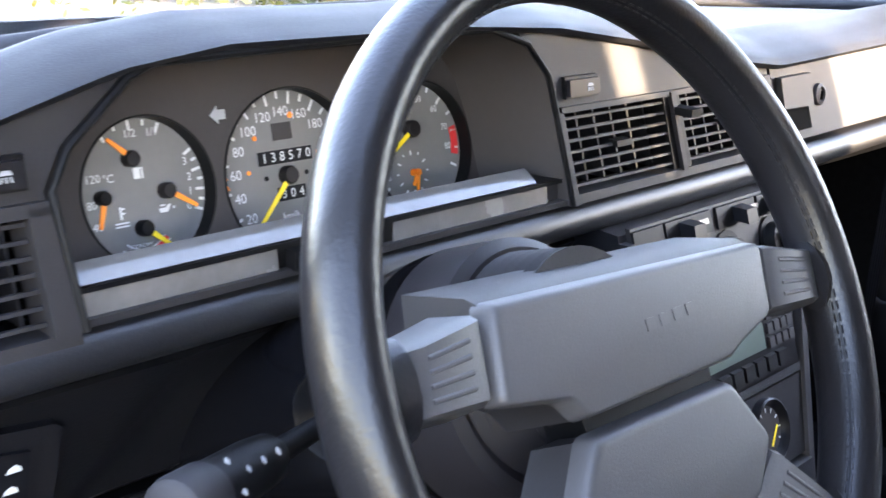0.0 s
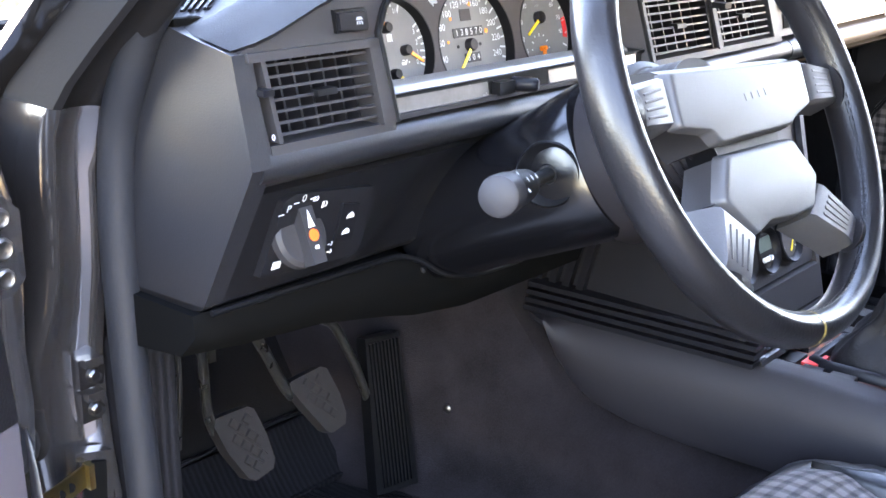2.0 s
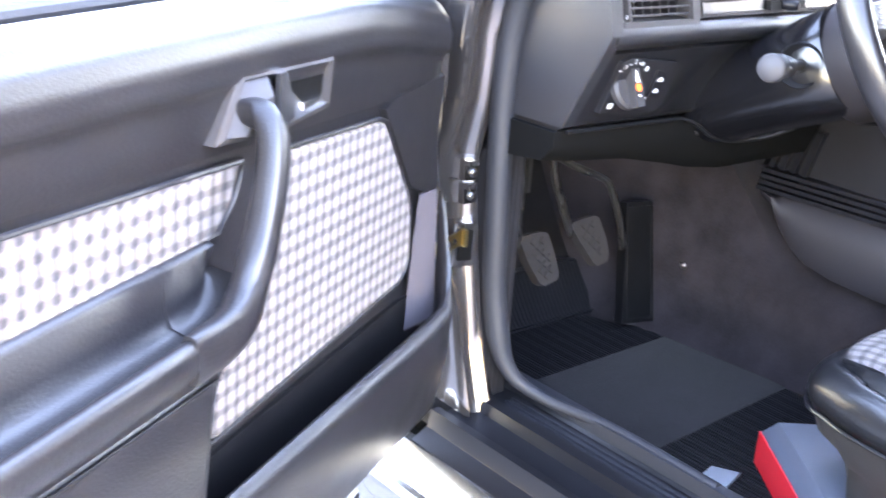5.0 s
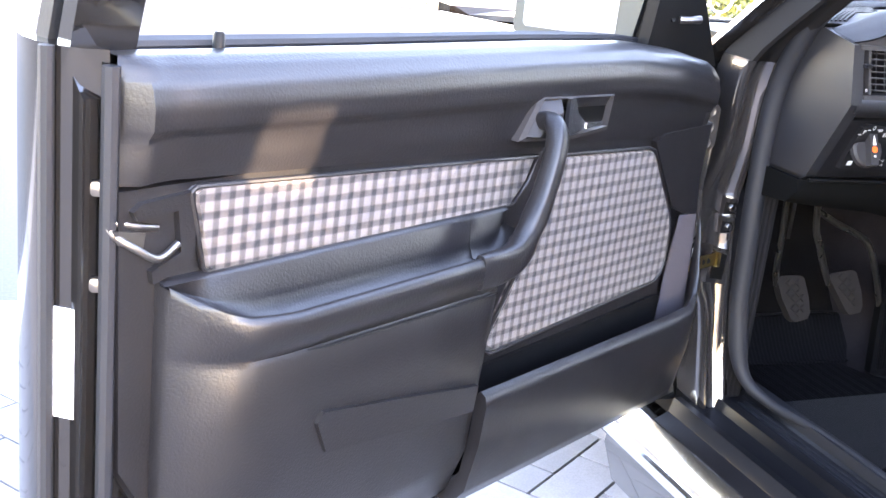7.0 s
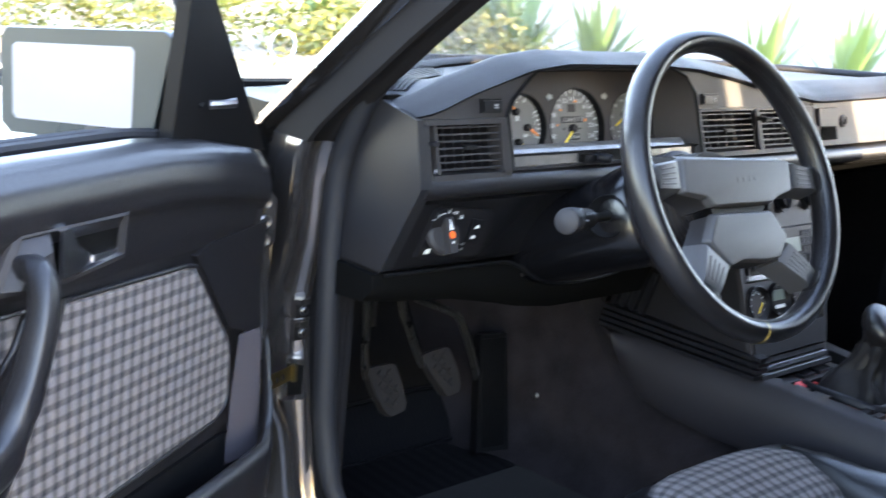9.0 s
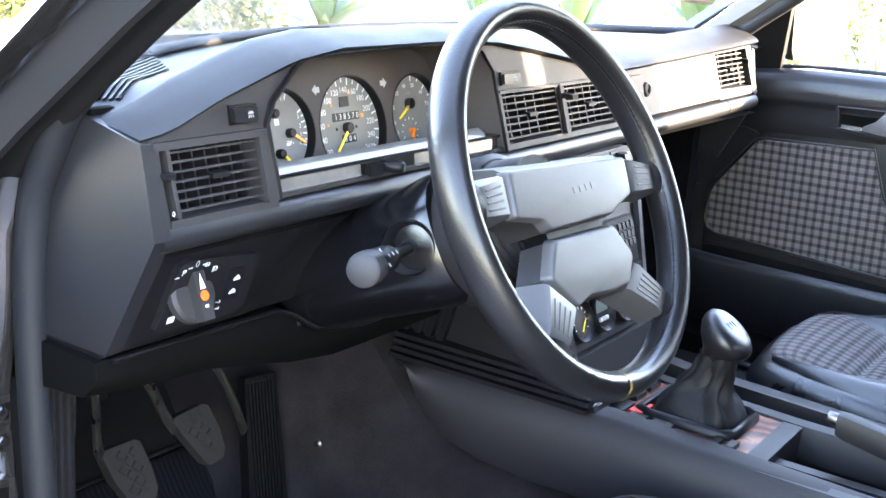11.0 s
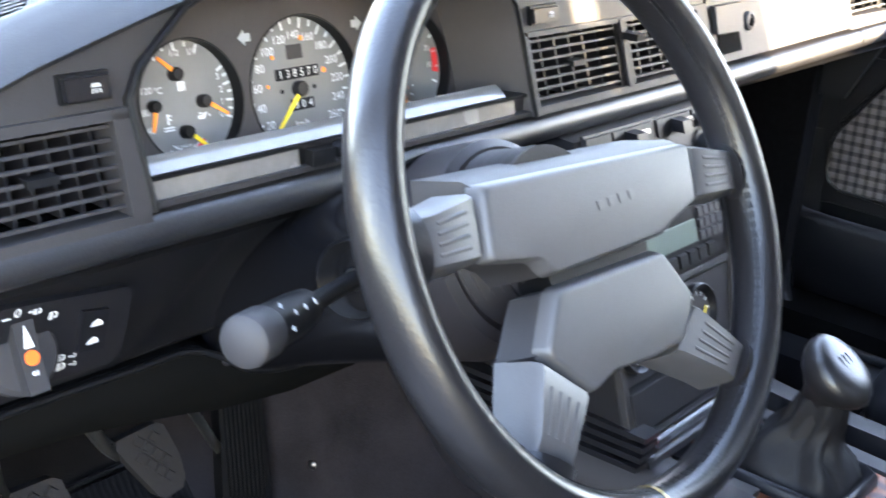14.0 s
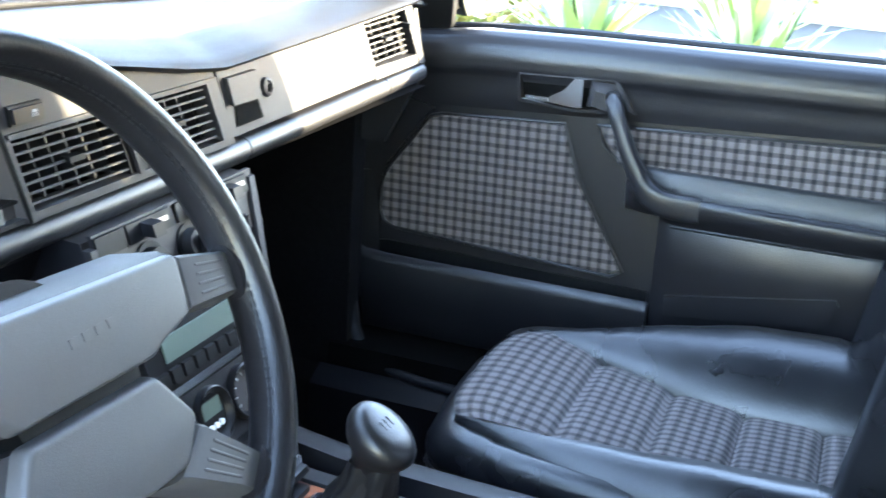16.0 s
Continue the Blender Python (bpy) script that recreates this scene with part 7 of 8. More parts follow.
        tip.append([at(u, -0.002, 0.7235), at(u, 0.0065, 0.7225), at(u, 0.010, 0.718 + 0.003 * (1 - d)), at(u, 0.0125 * e, 0.7 - 0.008 * d), at(u, 0.018 * e, fl(0.678)), at(u, 0.034 * e, fl(0.674)), at(u, 0.049 * e, fl(0.677)), at(u, 0.0575 * e + 0.001, fl(0.688)), at(u, 0.0605 * e + 0.002, top - 0.003), at(u, 0.0645 * e + 0.003, top), at(u, 0.0685 * e + 0.004, top - 0.0015), at(u, 0.071 * e + 0.004, top - 0.008), at(u, 0.060 * e, 0.668), at(u, 0.0, 0.655)])
    P("armrest_tip", loft(tip), DOOR_VINYL, "rounded front end of the armrest", sharp=60)
    arm = P("armrest", loft(rings), DOOR_VINYL, "moulded black armrest and lower trim", sharp=60)
    P("armrest_seam", tube([at(u, 0.0645 - max(0, u - 0.7) * 0.15, 0.657) for u in np.linspace(0.47, 0.74, 8)], 0.0016, 6), BLACK, "", arm)
    P("lower_pad", bevel(loft([[at(u, n, z) for u, z, n in ((0.474, 0.553, 0.052 + o), (0.704, 0.592, 0.056 + o), (0.710, 0.582, 0.055 + o), (0.692, 0.546, 0.051 + o), (0.474, 0.522, 0.049 + o))] for o in (-0.015, 0.0075)]), 0.004, 3), DOOR_VINYL, "raised lower trim pad", arm)
    # map pocket
    rim_z = 0.533
    rings = []
    for u in (-0.062, -0.058, -0.053, -0.047, -0.040, -0.030, -0.018, 0.0, 0.04, 0.10, 0.20, 0.30, 0.40, 0.45):
        e = interp([(-0.062, 0.22), (-0.053, 0.42), (-0.040, 0.66), (-0.018, 0.90), (0.0, 1.0), (0.50, 1.0)], u)
        zr = rim_z + interp([(-0.062, 0.112), (-0.058, 0.100), (-0.047, 0.060), (-0.036, 0.030), (-0.018, 0.010), (0.0, 0.003), (0.05, 0.0), (0.5, 0.0)], u)
        rings.append([at(u, 0.040 * e, zr - 0.004), at(u, 0.046 * e, zr + 0.001), at(u, 0.053 * e, zr - 0.003), at(u, 0.056 * e, zr - 0.014), at(u, 0.052 * e, 0.47), at(u, 0.040 * e, 0.41), at(u, 0.018, 0.380), at(u, 0.0, 0.378), at(u, 0.0, 0.392), at(u, 0.030 * e, 0.43), at(u, 0.038 * e, 0.49)])
    P("map_pocket", loft(rings), DOOR_VINYL, "open black map pocket", sharp=60)
    # Passenger side takes the darker vinyl: shade on the same pale part.
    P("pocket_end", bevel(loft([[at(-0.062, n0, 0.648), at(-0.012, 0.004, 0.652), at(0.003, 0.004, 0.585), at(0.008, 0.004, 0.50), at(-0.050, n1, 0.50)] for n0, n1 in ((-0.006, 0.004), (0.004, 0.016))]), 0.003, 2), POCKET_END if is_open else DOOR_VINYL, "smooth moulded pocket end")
    # Black sheet paints the shade deep inside the pocket.
    P("pocket_shade", prism([(-0.048, 0.395), (0.440, 0.405), (0.440, 0.532), (0.020, 0.540), (-0.048, 0.530)], lambda a, b, d: at(a, d, b), -0.003, 0.0018), BLACK, "black sheet for the shade inside the pocket")
    # pull handle: a round grip that flattens into a flange on the ridge
    knots = [(0.360, 0.008, 0.814, 0.0110, 0.0110), (0.362, 0.026, 0.818, 0.0105, 0.0105), (0.370, 0.044, 0.812, 0.0104, 0.0108), (0.382, 0.053, 0.786, 0.0106, 0.0112), (0.402, 0.058, 0.745, 0.0114, 0.0118),
             (0.424, 0.0610, 0.712, 0.0150, 0.0135), (0.444, 0.0645, 0.694, 0.0172, 0.0115), (0.468, 0.0670, 0.688, 0.0185, 0.0090), (0.494, 0.0680, 0.6875, 0.0188, 0.0082), (0.508, 0.0680, 0.6873, 0.0180, 0.0070)]
    path = smooth_path([at(*k[:3]) for k in knots], 4)
    out_ = (at(0, 1, 0) - at(0, 0, 0))
    rings = []
    for i, c in enumerate(path):
        f = i / 4.0
        j = min(int(f), len(knots) - 2)
        hh, ww = (knots[j][m] * (1 - f + j) + knots[j + 1][m] * (f - j) for m in (3, 4))
        d = (path[min(i + 1, len(path) - 1)] - path[max(i - 1, 0)]).normalized()
        across = d.cross(out_).normalized() if abs(d.dot(out_)) < 0.9 else V(0, 0, 1)
        up_ = across.cross(d).normalized()
        q = 1.0 if ww > 0.013 else 0.6
        rings.append([c + across * hh * math.copysign(abs(math.cos(k)) ** q, math.cos(k)) + up_ * ww * math.copysign(abs(math.sin(k)) ** q, math.sin(k)) for k in (2 * math.pi * m / 20 for m in range(20))])
    P("pull_handle", loft(rings), DOOR_VINYL, "curved charcoal pull handle", sharp=60)
    # inner release
    outer = [(0.394, 0.796), (0.362, 0.8455), (0.2145, 0.8395), (0.2195, 0.794), (0.300, 0.7885), (0.345, 0.7915)]
    inner = [(0.384, 0.800), (0.359, 0.840), (0.220, 0.834), (0.225, 0.799), (0.300, 0.794), (0.345, 0.797)]
    fb = B()
    rg = [[fb.verts.new(at(a, d, b)) for a, b in o] for o, d in ((outer, 0.002), (outer, 0.0120), (inner, 0.0150), (inner, 0.004))]
    for p, q in ((0, 1), (1, 2), (2, 3), (3, 0)):
        for i in range(6):
            fb.faces.new((rg[p][i], rg[p][(i + 1) % 6], rg[q][(i + 1) % 6], rg[q][i]))
    bez = P("release_bezel", bevel(fb, 0.0016, 2), FASCIA, "grey angular release bezel")
    # The cup is a near-black sheet that stands in for its shade.
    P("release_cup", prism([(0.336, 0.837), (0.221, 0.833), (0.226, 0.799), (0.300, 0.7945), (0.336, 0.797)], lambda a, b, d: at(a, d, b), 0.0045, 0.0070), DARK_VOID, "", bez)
    P("handle_mount", bevel(loft([[at(a, 0.010, b) for a, b in ((0.384, 0.800), (0.360, 0.838), (0.326, 0.838), (0.322, 0.799), (0.350, 0.797))], [at(a, 0.0150, b) for a, b in ((0.383, 0.801), (0.359, 0.837), (0.327, 0.837), (0.323, 0.800), (0.350, 0.798))], [at(a, 0.026, b) for a, b in ((0.374, 0.802), (0.356, 0.822), (0.336, 0.826), (0.332, 0.804), (0.352, 0.799))]]), 0.003, 2), FASCIA, "", bez)
    lev = P("release_lever", bevel(loft([[at(0.316, n + 0.006, 0.838), at(0.303, n + 0.004, 0.838), at(0.286, n - 0.001, 0.818), at(0.266, n - 0.004, 0.8065), at(0.262, n - 0.004, 0.7985), at(0.300, n + 0.004, 0.7960), at(0.317, n + 0.008, 0.7975)] for n in (0.0085, 0.0140)]), 0.0015, 2), CHROME, "chrome release lever", bez)
    P("lever_bar", bevel(loft([[at(u, n, z) for n, z in ((0.007, 0.7985), (0.0115, 0.7980), (0.0115, 0.8050), (0.007, 0.8060))] for u in (0.264, 0.229)]), 0.0012, 2), CHROME, "", lev)
    # lock mechanism at the rear edge
    lk_ = P("latch", bevel(prism([(0.818, 0.778), (0.862, 0.772), (0.862, 0.742), (0.818, 0.738)], lambda a, b, d: at(a, d, b), -0.018, -0.006), 0.003, 2), DARK_VOID, "steel door latch")
    loop = smooth_path([at(0.822, 0.001, 0.752), at(0.842, 0.003, 0.743), at(0.862, 0.000, 0.754), at(0.876, -0.006, 0.764), at(0.880, -0.010, 0.772), at(0.872, -0.008, 0.774), at(0.856, -0.004, 0.770), at(0.838, -0.006, 0.766)], 5)
    P("latch_claw", tube(loop, 0.0034, 10), STEEL, "bright latch claw", lk_)
    P("latch_bolt", bevel(prism([(0.850, 0.764), (0.880, 0.770), (0.876, 0.758), (0.852, 0.752)], lambda a, b, d: at(a, d, b), -0.010, -0.003), 0.002, 2), STEEL, "", lk_)
    P("latch_trim", bevel(prism([(0.808, 0.794), (0.858, 0.790), (0.866, 0.784), (0.862, 0.777), (0.824, 0.780), (0.820, 0.745), (0.848, 0.733), (0.846, 0.722), (0.812, 0.732), (0.806, 0.744)], lambda a, b, d: at(a, d, b), -0.02, 0.003), 0.002, 2), DOOR_VINYL)
    for z in (0.800, 0.722):
        P("screw", lathe(at(0.882, -0.022, z), (at(0, 1, 0) - at(0, 0, 0)) + (at(1, 0, 0) - at(0, 0, 0)), [(0, 0.007), (0.004, 0.006), (0.005, 0.001)], 10), STEEL)
    P("lock_pin", tube([at(0.762, -0.034, 0.885), at(0.762, -0.034, 0.912), at(0.762, -0.034, 0.914)], [0.0055, 0.0050, 0.0035], 10), BLACK)
    P("data_label", loft([[at(u + o, n + o * 0.4, z) for u, n, z in ((0.8935, -0.031, 0.605), (0.9055, -0.0535, 0.605), (0.9055, -0.0535, 0.700), (0.8935, -0.031, 0.700))] for o in (0.0002, 0.0014)]), LABEL, "white data label")
    P("label_print", loft([[at(u + o, n + o * 0.4, z) for u, n, z in ((0.8965, -0.0366, 0.672), (0.9040, -0.0507, 0.672), (0.9040, -0.0507, 0.695), (0.8965, -0.0366, 0.695))] for o in (0.0015, 0.0019)]), GREY_INK)
    # window frame: rear post, top rail and the mirror corner
    for n, mat_ in ((-0.045, BODY), (-0.075, RUBBER)):
        P("frame_post", bevel(loft([[at(0.838 + du_, n + dn_ + 0.10 * k, bz(0.86) - 0.02 + 0.36 * k) for du_, dn_ in ((0, 0), (0.055, -0.005), (0.055, -0.022), (0, -0.022))] for k in (0.0, 1.0)]), 0.003, 1), mat_)
    P("frame_rail", tube(smooth_path([at(0.865, 0.065, 1.248), at(0.6, 0.075, 1.268), at(0.42, 0.06, 1.250), at(0.12, -0.02, 1.06), at(-0.07, -0.05, 0.862)], 6), 0.014, 10), BODY)
    P("mirror_corner", bevel(prism([(-0.110, 0.845), (0.094, 0.878), (0.112, 1.050), (0.092, 1.050)], lambda a, b, d: at(a, d + (b - 0.85) * 0.18, b), -0.046, -0.030), 0.004, 2), BLACK, "black mirror corner panel")
    ml = P("mirror_lever", lathe(at(0.052, -0.030, 0.915), at(0.0, 1, 0.2) - at(0, 0, 0), [(0, 0.010), (0.006, 0.009), (0.012, 0.006)], 12), BLACK)
    P("lever_tip", tube([at(0.050, -0.010, 0.915), at(0.040, 0.000, 0.916), at(0.026, 0.005, 0.917)], [0.0050, 0.0045, 0.0055], 8), STEEL, "", ml)
    # door mirror outside the glass
    mo, mw, mz = (0.0, 1.0, 0.0) if is_open else (0.035, 0.90, 0.034)
    mir = lambda s, d, z: at(mo + 0.059 + 0.139 * s * mw + 0.988 * d, -0.091 - 0.988 * s * mw + 0.139 * d, z + mz)
    shape = [(-0.006, 0.860), (0.146, 0.858), (0.156, 0.868), (0.157, 0.958), (0.150, 0.970), (-0.030, 0.984), (-0.040, 0.978), (-0.022, 0.88)]
    mc = (0.06, 0.918)
    sized = lambda q, d: [mir(mc[0] + (a - mc[0]) * q, d, mc[1] + (b - mc[1]) * q) for a, b in shape]
    glass_at = [(0.003, 0.879), (0.136, 0.875), (0.140, 0.880), (0.141, 0.951), (0.137, 0.955), (0.006, 0.964), (0.002, 0.960)]
    glass_at = glass_at if is_open else [(0.012 + 0.80 * (a - 0.002), 0.918 + 0.88 * (b - 0.918)) for a, b in glass_at]
    hb_ = B()
    loft([sized(0.45, -0.085), sized(0.80, -0.072), sized(0.97, -0.035), sized(1.0, 0.0), sized(0.985, 0.004)], bm=hb_)
    mh = P("mirror_housing", bevel(hb_, 0.004, 2, 40), MIRROR_PAINT, "dark blue-grey door mirror")
    P("mirror_glass", loft([[mir(a, d, b) for a, b in glass_at] for d in (0.003, 0.0052)]), MIRROR, "mirror glass", mh)
    P("mirror_foot", bevel(loft([[mir(s, d, z) for d, z in ((-0.050, 0.868), (-0.050, 0.950), (-0.004, 0.962), (-0.004, 0.872))] for s in (-0.055, 0.0)]), 0.006, 2), BLACK, "", mh)
    P("bottom_edge", tube([at(u, 0.002, interp([(-0.05, 0.372), (0.33, 0.378), (0.85, 0.405)], u)) for u in (-0.05, 0.1, 0.33, 0.6, 0.85)], 0.006, 8), RUBBER)


DO, DU, DN = V(-0.861, 0.288, 0), V(-0.881, -0.473, 0).normalized(), V(0.473, -0.881, 0).normalized()
door("driver_door", lambda u, n, z: DO + DU * u + DN * n + V(0, 0, z), True, "driver's door standing open, black vinyl with check cloth inserts")
door("passenger_door", lambda u, n, z: V(0.770 - n, 0.303 - u, z), False, "closed passenger door, black vinyl with check cloth inserts")

# ---- the street ----
ASPHALT = material("asphalt", (0.050, 0.0485, 0.0485), rough=0.9, var=0.25, vscale=1.5, grain=0.35, gscale=120, bump=0.6, bscale=150)
CONCRETE = material("pale_concrete", (0.34, 0.32, 0.295), rough=0.85, var=0.15, vscale=3, grain=0.15, gscale=80, bump=0.3, bscale=120)
PAVER = random_tint(material("paver", (0.15, 0.142, 0.143), rough=0.85, var=0.2, vscale=14, grain=0.25, gscale=250, bump=0.5, bscale=300), 0.28)
JOINT = material("joint_sand", (0.16, 0.145, 0.13), rough=0.95, var=0.2, bump=0.5)
WALL = material("garden_wall_render", (0.50, 0.47, 0.43), rough=0.9, var=0.2, vscale=1.2, grain=0.2, gscale=30, bump=0.4, bscale=60)
SOIL = material("planting_soil", (0.36, 0.31, 0.25), rough=0.95, var=0.4, vscale=4, grain=0.4, gscale=40, bump=0.8, bscale=50)


def leaf_material(name, c0, c1):
    m = material(name, c0, rough=0.5, var=0.3, vscale=3, bump=0.1)
    nt = m.node_tree
    p = nt.nodes["Principled BSDF"]
    geo, mix = nt.nodes.new("ShaderNodeNewGeometry"), nt.nodes.new("ShaderNodeMix")
    mix.data_type = "RGBA"
    mix.inputs["A"].default_value, mix.inputs["B"].default_value = (*c0, 1), (*c1, 1)
    nt.links.new(geo.outputs["Random Per Island"], mix.inputs["Factor"])
    nt.links.new(mix.outputs["Result"], p.inputs["Base Color"])
    p.inputs["Subsurface Weight"].default_value = 0.0
    return m


AGAVE = leaf_material("agave_leaf", (0.075, 0.135, 0.025), (0.15, 0.21, 0.06))
SHRUB = leaf_material("shrub_leaf", (0.075, 0.095, 0.014), (0.20, 0.175, 0.03))

ground = tagged(part("ground", sheet(lambda a, b: V(-150 + 300 * a, -150 + 300 * b, 0.0), 30, 30), ASPHALT, None), "grey asphalt of the street and yard", "ground", kind="structure")
tagged(part("kerb", bevel(box((-9.0, 1.36, -0.05), (9.0, 1.70, 0.012)), 0.006, 2), CONCRETE, None), "pale flush concrete kerb", "kerb", kind="structure")
pave = thing("pavement", "grey block paving laid in herringbone", "pavement", (-1.5, 0, 0), kind="structure")
part("paving_bed", bevel(box((-6.0, -5.0, -0.02), (5.0, 1.36, 0.006)), 0.002, 1), JOINT, pave)
blk = {}
for turn in (0, 1):
    w, l = ((0.196, 0.096) if turn == 0 else (0.096, 0.196))
    bm = bevel(box((0.002, 0.002, 0.0), (w, l, 0.017)), 0.005, 1)
    me = bpy.data.meshes.new("paver")
    bm.to_mesh(me)
    bm.free()
    me.materials.append(PAVER)
    blk[turn] = me
near, rest, off = 0, B(), pave.location
for i in range(-60, 60):
    for j in range(-60, 60):
        k = (i - j) % 4
        if k == 0:
            x, y, turn = 0.1 * i, 0.1 * j, 0
        elif k == 3:
            x, y, turn = 0.1 * i, 0.1 * j, 1
        else:
            continue
        ca, sa = math.cos(0.62), math.sin(0.62)
        px, py = x * ca - y * sa, x * sa + y * ca
        if not (-5.8 < px < 4.5 and -4.8 < py < 1.12):
            continue
        if near < 300 and -2.1 < px < -0.35 and -0.25 < py < 1.12:
            ob = new("paver", blk[turn])
            ob.parent = pave
            ob.location = V(px, py, 0.004) - off
            ob.rotation_euler = (0, 0, 0.62)
            near += 1
        else:
            w, l = ((0.196, 0.096) if turn == 0 else (0.096, 0.196))
            c = [V(px + a * ca - b * sa, py + a * sa + b * ca, 0) for a, b in ((0.003, 0.003), (w, 0.003), (w, l), (0.003, l))]
            vs = [rest.verts.new(p + V(0, 0, 0.006)) for p in c] + [rest.verts.new(p + V(0, 0, 0.020)) for p in c]
            for f in ((4, 5, 6, 7), (0, 1, 5, 4), (1, 2, 6, 5), (2, 3, 7, 6), (3, 0, 4, 7)):
                rest.faces.new([vs[q] for q in f])
tagged(part("paver_field", rest, PAVER, pave), kind="stuff")

# road paint beyond the door
for k in range(3):
    tagged(part("road_marking", bevel(loft([[V(-4.5 + 1.3 * k, 6.0, z), V(-4.2 + 1.3 * k, 6.0, z), V(-3.0 + 1.3 * k, 9.5, z), V(-3.35 + 1.3 * k, 9.5, z)] for z in (0.001, 0.006)]), 0.001, 1), CONCRETE, None), "white painted road stripe", "road marking", "road stripes", kind="structure")

# garden wall and planting bed round the front and the far side
wall_t = thing("garden_wall", "pale rendered garden wall behind the planting", "wall", (10, 10, 0), kind="structure")
for p, q in ((V(-4, 16, 0), V(9, 14.5, 0)), (V(9, 14.5, 0), V(17, 9, 0)), (V(17, 9, 0), V(15, -9, 0))):
    d = (q - p).normalized()
    n = V(-d.y, d.x, 0) * 0.15
    w = part("wall_panel", bevel(loft([[p - n + V(0, 0, z), q - n + V(0, 0, z), q + n + V(0, 0, z), p + n + V(0, 0, z)] for z in (0, 2.6)]), 0.02, 2), WALL, wall_t)
    part("wall_cap", bevel(loft([[p - n * 1.4 + V(0, 0, z), q - n * 1.4 + V(0, 0, z), q + n * 1.4 + V(0, 0, z), p + n * 1.4 + V(0, 0, z)] for z in (2.6, 2.72)]), 0.02, 2), CONCRETE, wall_t)
bed = [(-2, 10.8), (2.4, 8.0), (4.6, 6.3), (7.0, 4.4), (9.4, 2), (8.4, -6), (14.5, -7), (16.4, 9), (9, 14), (-2, 15.2)]
tagged(part("planting_bed", bevel(prism(bed, lambda a, b, d: V(a, b, d), -0.05, 0.14), 0.02, 1), SOIL, None), "raised planting bed of brown soil", "planting bed", kind="structure")


tagged(part("planting_bed", bevel(prism([(3.9, -3.0), (6.4, -3.2), (6.6, 3.6), (4.4, 3.4)], lambda a, b, d: V(a, b, d), -0.05, 0.14), 0.02, 1), SOIL, None), "raised planting bed of brown soil", "planting bed", kind="structure")


def agave(x, y, h, seed):
    """A rosette of long pointed, channelled leaves."""
    r = random.Random(seed)
    t = thing("agave", "tall green agave with long pointed leaves", "plant", (x, y, 0.12), group="agaves in the bed")
    crown = B()
    for k in range(34):
        a = r.uniform(0, 2 * math.pi)
        rise = r.uniform(0.25, 1.0)
        ln = h * r.uniform(0.75, 1.1)
        w = ln * 0.045
        d, sdir = V(math.cos(a), math.sin(a), 0), V(-math.sin(a), math.cos(a), 0)
        rows = []
        for s in (0, 0.2, 0.45, 0.7, 0.88, 1.0):
            c = V(x, y, 0.14) + d * (ln * (1.05 - rise * 0.8) * s) + V(0, 0, ln * rise * s * (1.05 - 0.25 * (1 - rise) * s) + (0.0 if rise > 0.4 else -0.25 * ln * s * s * (0.5 - rise)))
            ww = w * (0.8 + 0.5 * math.sin(math.pi * min(1, s * 1.3))) * (1 - s ** 3) + 0.002
            rows.append([c - sdir * ww + V(0, 0, 0.25 * ww), c, c + sdir * ww + V(0, 0, 0.25 * ww)])
        loft(rows, closed=False, caps=False, bm=crown)
    part("leaves", crown, AGAVE, t, "grey-green sword leaves", sharp=80)
    part("stem", lathe((x, y, 0.05), (0, 0, 1), [(0, 0.14), (0.12, 0.11), (0.22, 0.02)], 10), SOIL, t)


for k, (x, y, h) in enumerate(((5.6, 11.3, 1.35), (4.7, 7.8, 1.0), (5.9, 6.6, 1.0), (6.4, 6.1, 0.9), (7.3, 5.0, 1.0), (7.9, 4.5, 1.05), (9.2, 10.4, 1.3), (10.4, 2.2, 1.2), (9.6, 0.1, 1.35), (10.6, -0.9, 1.5), (9.9, -2.6, 1.3), (3.0, 12.6, 1.2), (11.6, 4.9, 1.3), (4.5, 0.1, 0.72), (5.0, 1.0, 0.8), (5.3, -0.7, 0.8), (5.8, 0.3, 0.85))):
    agave(x, y, h, k)


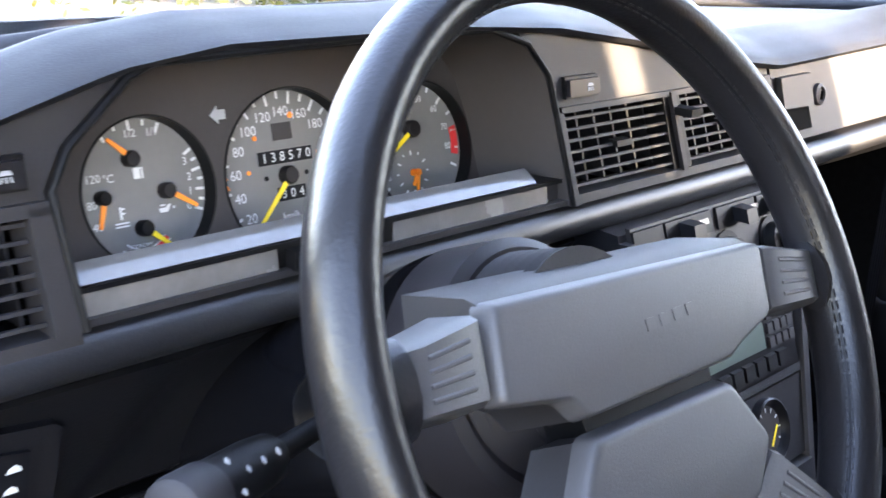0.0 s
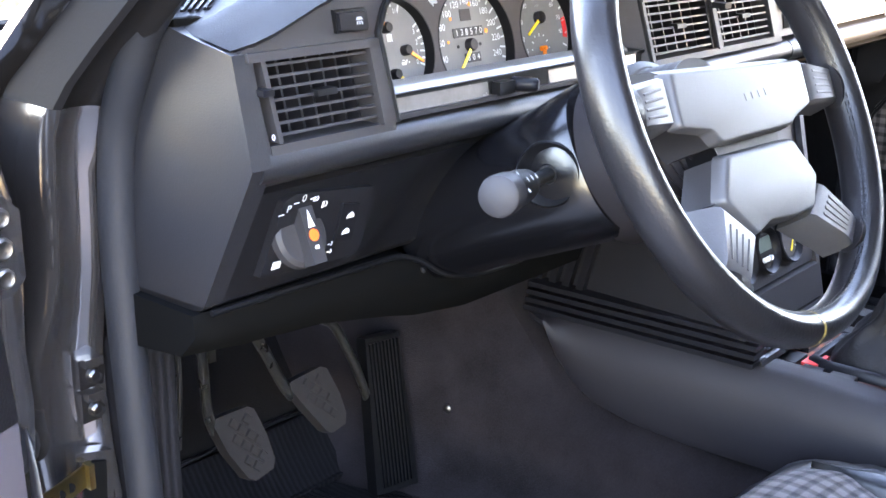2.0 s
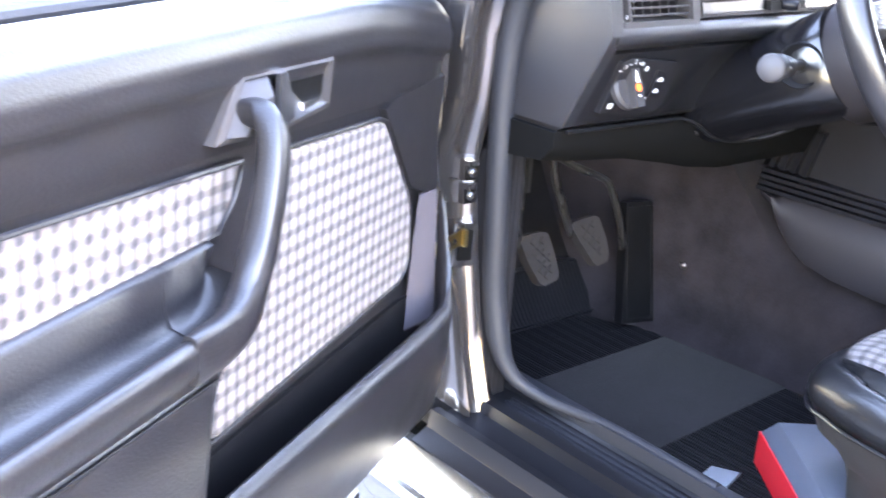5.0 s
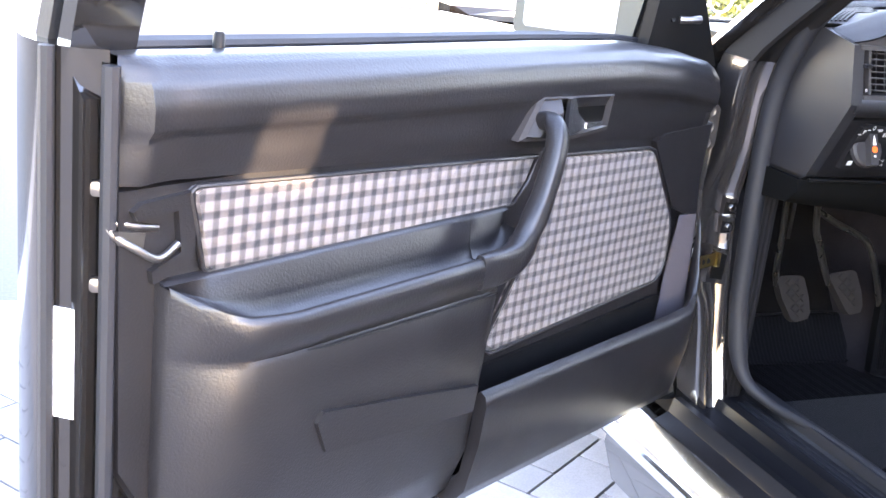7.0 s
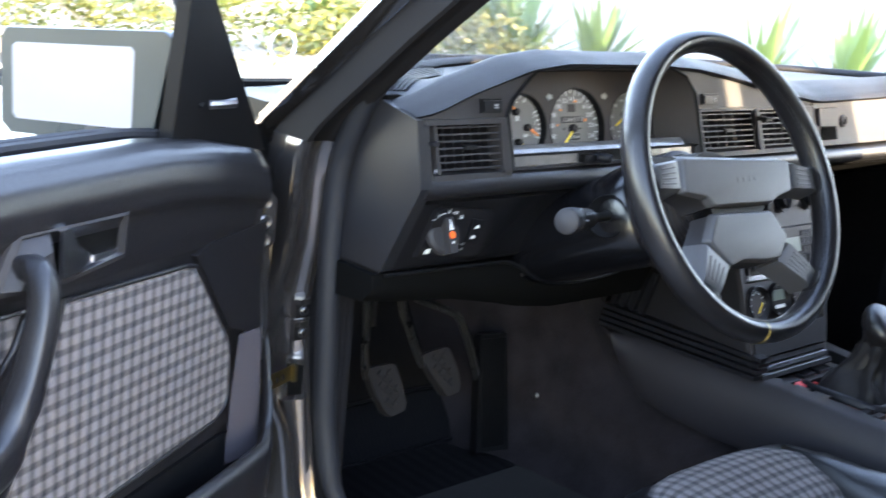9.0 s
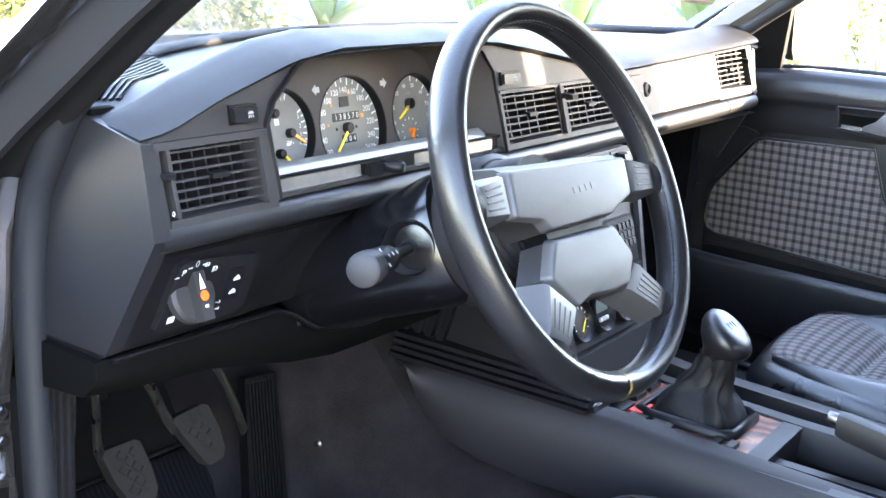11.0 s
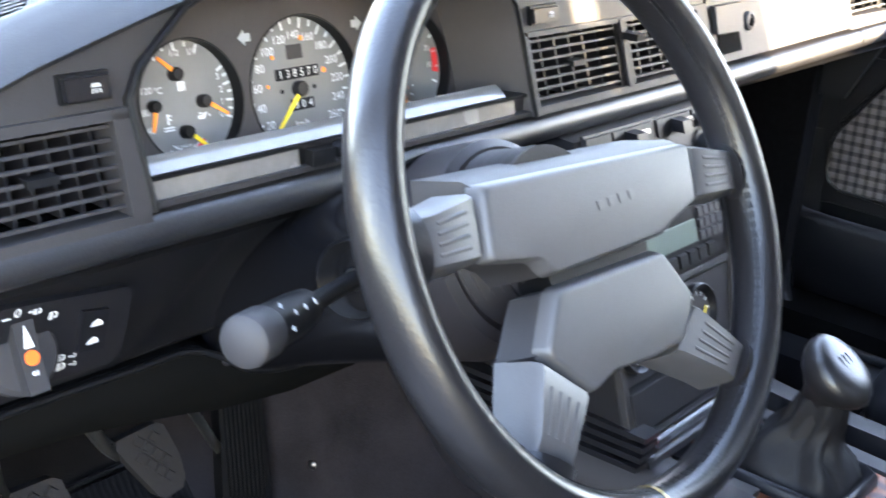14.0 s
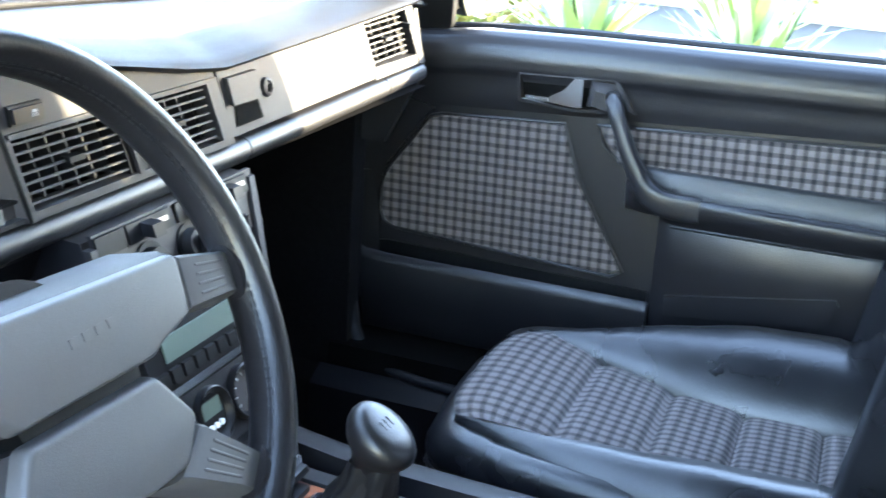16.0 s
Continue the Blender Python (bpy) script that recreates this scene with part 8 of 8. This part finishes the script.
def shrub(x, y, w, h, seed, name="shrub"):
    """A low bush: short branching stems under many small leaves in uneven clumps."""
    r = random.Random(seed)
    t = thing(name, "yellow-green low shrub of small leaves", "shrub", (x, y, 0.0), group="shrubs in the bed")
    stems = B()
    for k in range(7):
        a = r.uniform(0, 6.28)
        tube(smooth_path([(x, y, 0.0), (x + 0.3 * w * math.cos(a), y + 0.3 * w * math.sin(a), 0.4 * h), (x + 0.6 * w * math.cos(a), y + 0.6 * w * math.sin(a), 0.75 * h)], 3), [0.02, 0.018, 0.015, 0.012, 0.01, 0.007, 0.004][:7], 5, bm=stems)
    tagged(part("stems", stems, SOIL, t), kind="stuff")
    lv = B()
    for c in range(26):
        ca, cr = r.uniform(0, 6.28), r.uniform(0, 1) ** 0.6
        cc = V(x + w * cr * math.cos(ca), y + w * cr * math.sin(ca), 0.15 + h * r.uniform(0.2, 1.0) * (1 - 0.45 * cr * cr))
        for k in range(60):
            p = cc + V(r.gauss(0, 1), r.gauss(0, 1), r.gauss(0, 0.8)) * 0.13
            u_ = V(r.uniform(-1, 1), r.uniform(-1, 1), r.uniform(-0.3, 1)).normalized()
            v_ = u_.cross(V(r.uniform(-1, 1), r.uniform(-1, 1), r.uniform(-1, 1))).normalized()
            l_, w_ = r.uniform(0.05, 0.10), r.uniform(0.012, 0.026)
            vs = [lv.verts.new(p + q) for q in (V(0, 0, 0), u_ * l_ * 0.5 + v_ * w_, u_ * l_, u_ * l_ * 0.5 - v_ * w_)]
            lv.faces.new(vs)
    tagged(part("foliage", lv, SHRUB, t, sharp=180), kind="stuff")


for k, (x, y, w, h) in enumerate(((-0.8, 13.6, 1.1, 0.8), (0.8, 13.2, 1.1, 0.9), (12.0, -2.0, 1.2, 0.9), (9.2, 2.2, 1.0, 0.7), (8.9, 0.4, 1.0, 0.8), (8.8, -1.4, 1.1, 0.7), (8.9, -3.2, 1.0, 0.8), (3.0, 8.4, 0.9, 0.5), (3.9, 7.5, 0.8, 0.45), (4.6, 7.2, 0.8, 0.5), (5.4, 6.6, 0.6, 0.35), (1.6, 9.2, 1.0, 0.55), (1.6, 12.0, 1.0, 0.7), (5.2, 2.2, 0.7, 0.4), (4.9, -1.8, 0.7, 0.4))):
    shrub(x, y, w, h, 40 + k)


for k in range(7):
    shrub(-17.0 + 0.5 * math.sin(2.1 * k), -6.0 + 2.1 * k, 1.3, 1.3 + 0.3 * math.sin(1.7 * k), 80 + k)
post = thing("wooden_post", "pale weathered round wooden post in the bed", "post", (6.0, 1.62, 0.0))
part("shaft", tube([(6.0, 1.62, 0.0), (6.01, 1.62, 0.8), (5.99, 1.63, 1.7), (6.0, 1.62, 2.6)], [0.055, 0.052, 0.050, 0.047], 16), material("weathered_wood", (0.20, 0.155, 0.11), rough=0.85, var=0.3, vscale=9, grain=0.3, gscale=60, bump=0.6, bscale=90), post)
# a silver car parked across the yard
def parked_car(x, y, turn, label):
    t = thing("parked_car", label, "car", (x, y, 0))
    M = Matrix.Translation((x, y, 0)) @ pose(0, 0, 0, 0, 0, turn)
    secs = []
    for s, w, zl, zt in ((-2.15, 0.62, 0.42, 0.62), (-2.05, 0.78, 0.28, 0.80), (-1.3, 0.84, 0.24, 0.90), (-0.4, 0.86, 0.22, 0.92), (0.7, 0.86, 0.22, 0.92), (1.5, 0.84, 0.24, 0.92), (2.1, 0.80, 0.28, 0.90), (2.22, 0.66, 0.40, 0.72)):
        secs.append([M @ V(a * w, s, zl + (zt - zl) * b) for a, b in ((-0.9, 0), (-1, 0.25), (-1, 0.7), (-0.88, 0.97), (-0.5, 1.0), (0.5, 1.0), (0.88, 0.97), (1, 0.7), (1, 0.25), (0.9, 0))])
    part("body", bevel(loft(secs), 0.03, 2, 35), SILVER_BODY, t, "pale silver painted body")
    cab = [[M @ V(a * w, s, z) for a in (-1, 1)] + [M @ V(w, s, 0.9), M @ V(-w, s, 0.9)] for s, w, z in ((-0.85, 0.72, 0.93), (-0.25, 0.60, 1.34), (0.85, 0.60, 1.36), (1.55, 0.70, 0.95))]
    part("cabin", bevel(loft(cab), 0.03, 2, 30), GLOSS_BLACK, t, "dark glazed cabin")
    for sx in (-1, 1):
        for sy in (-1.32, 1.32):
            wl = part("wheel", lathe(M @ V(sx * 0.86, sy, 0.31), M.to_3x3() @ V(-sx, 0, 0), [(0, 0.24), (0, 0.30), (0.02, 0.315), (0.18, 0.315), (0.2, 0.28), (0.2, 0.02)], 28), RUBBER, t)
            part("wheel_rim", lathe(M @ V(sx * 0.864, sy, 0.31), M.to_3x3() @ V(-sx, 0, 0), [(0, 0.02), (0.0, 0.20), (0.03, 0.23), (0.05, 0.1)], 20), STEEL, wl)
        part("headlamp", bevel(loft([[M @ V(sx * a, s, z) for a, z in ((0.45, 0.58), (0.70, 0.58), (0.70, 0.74), (0.45, 0.74))] for s in (-2.16, -2.02)]), 0.02, 2), LENS_EDGE, t)


parked_car(-3.4, 9.2, 35, "pale silver saloon parked across the yard")
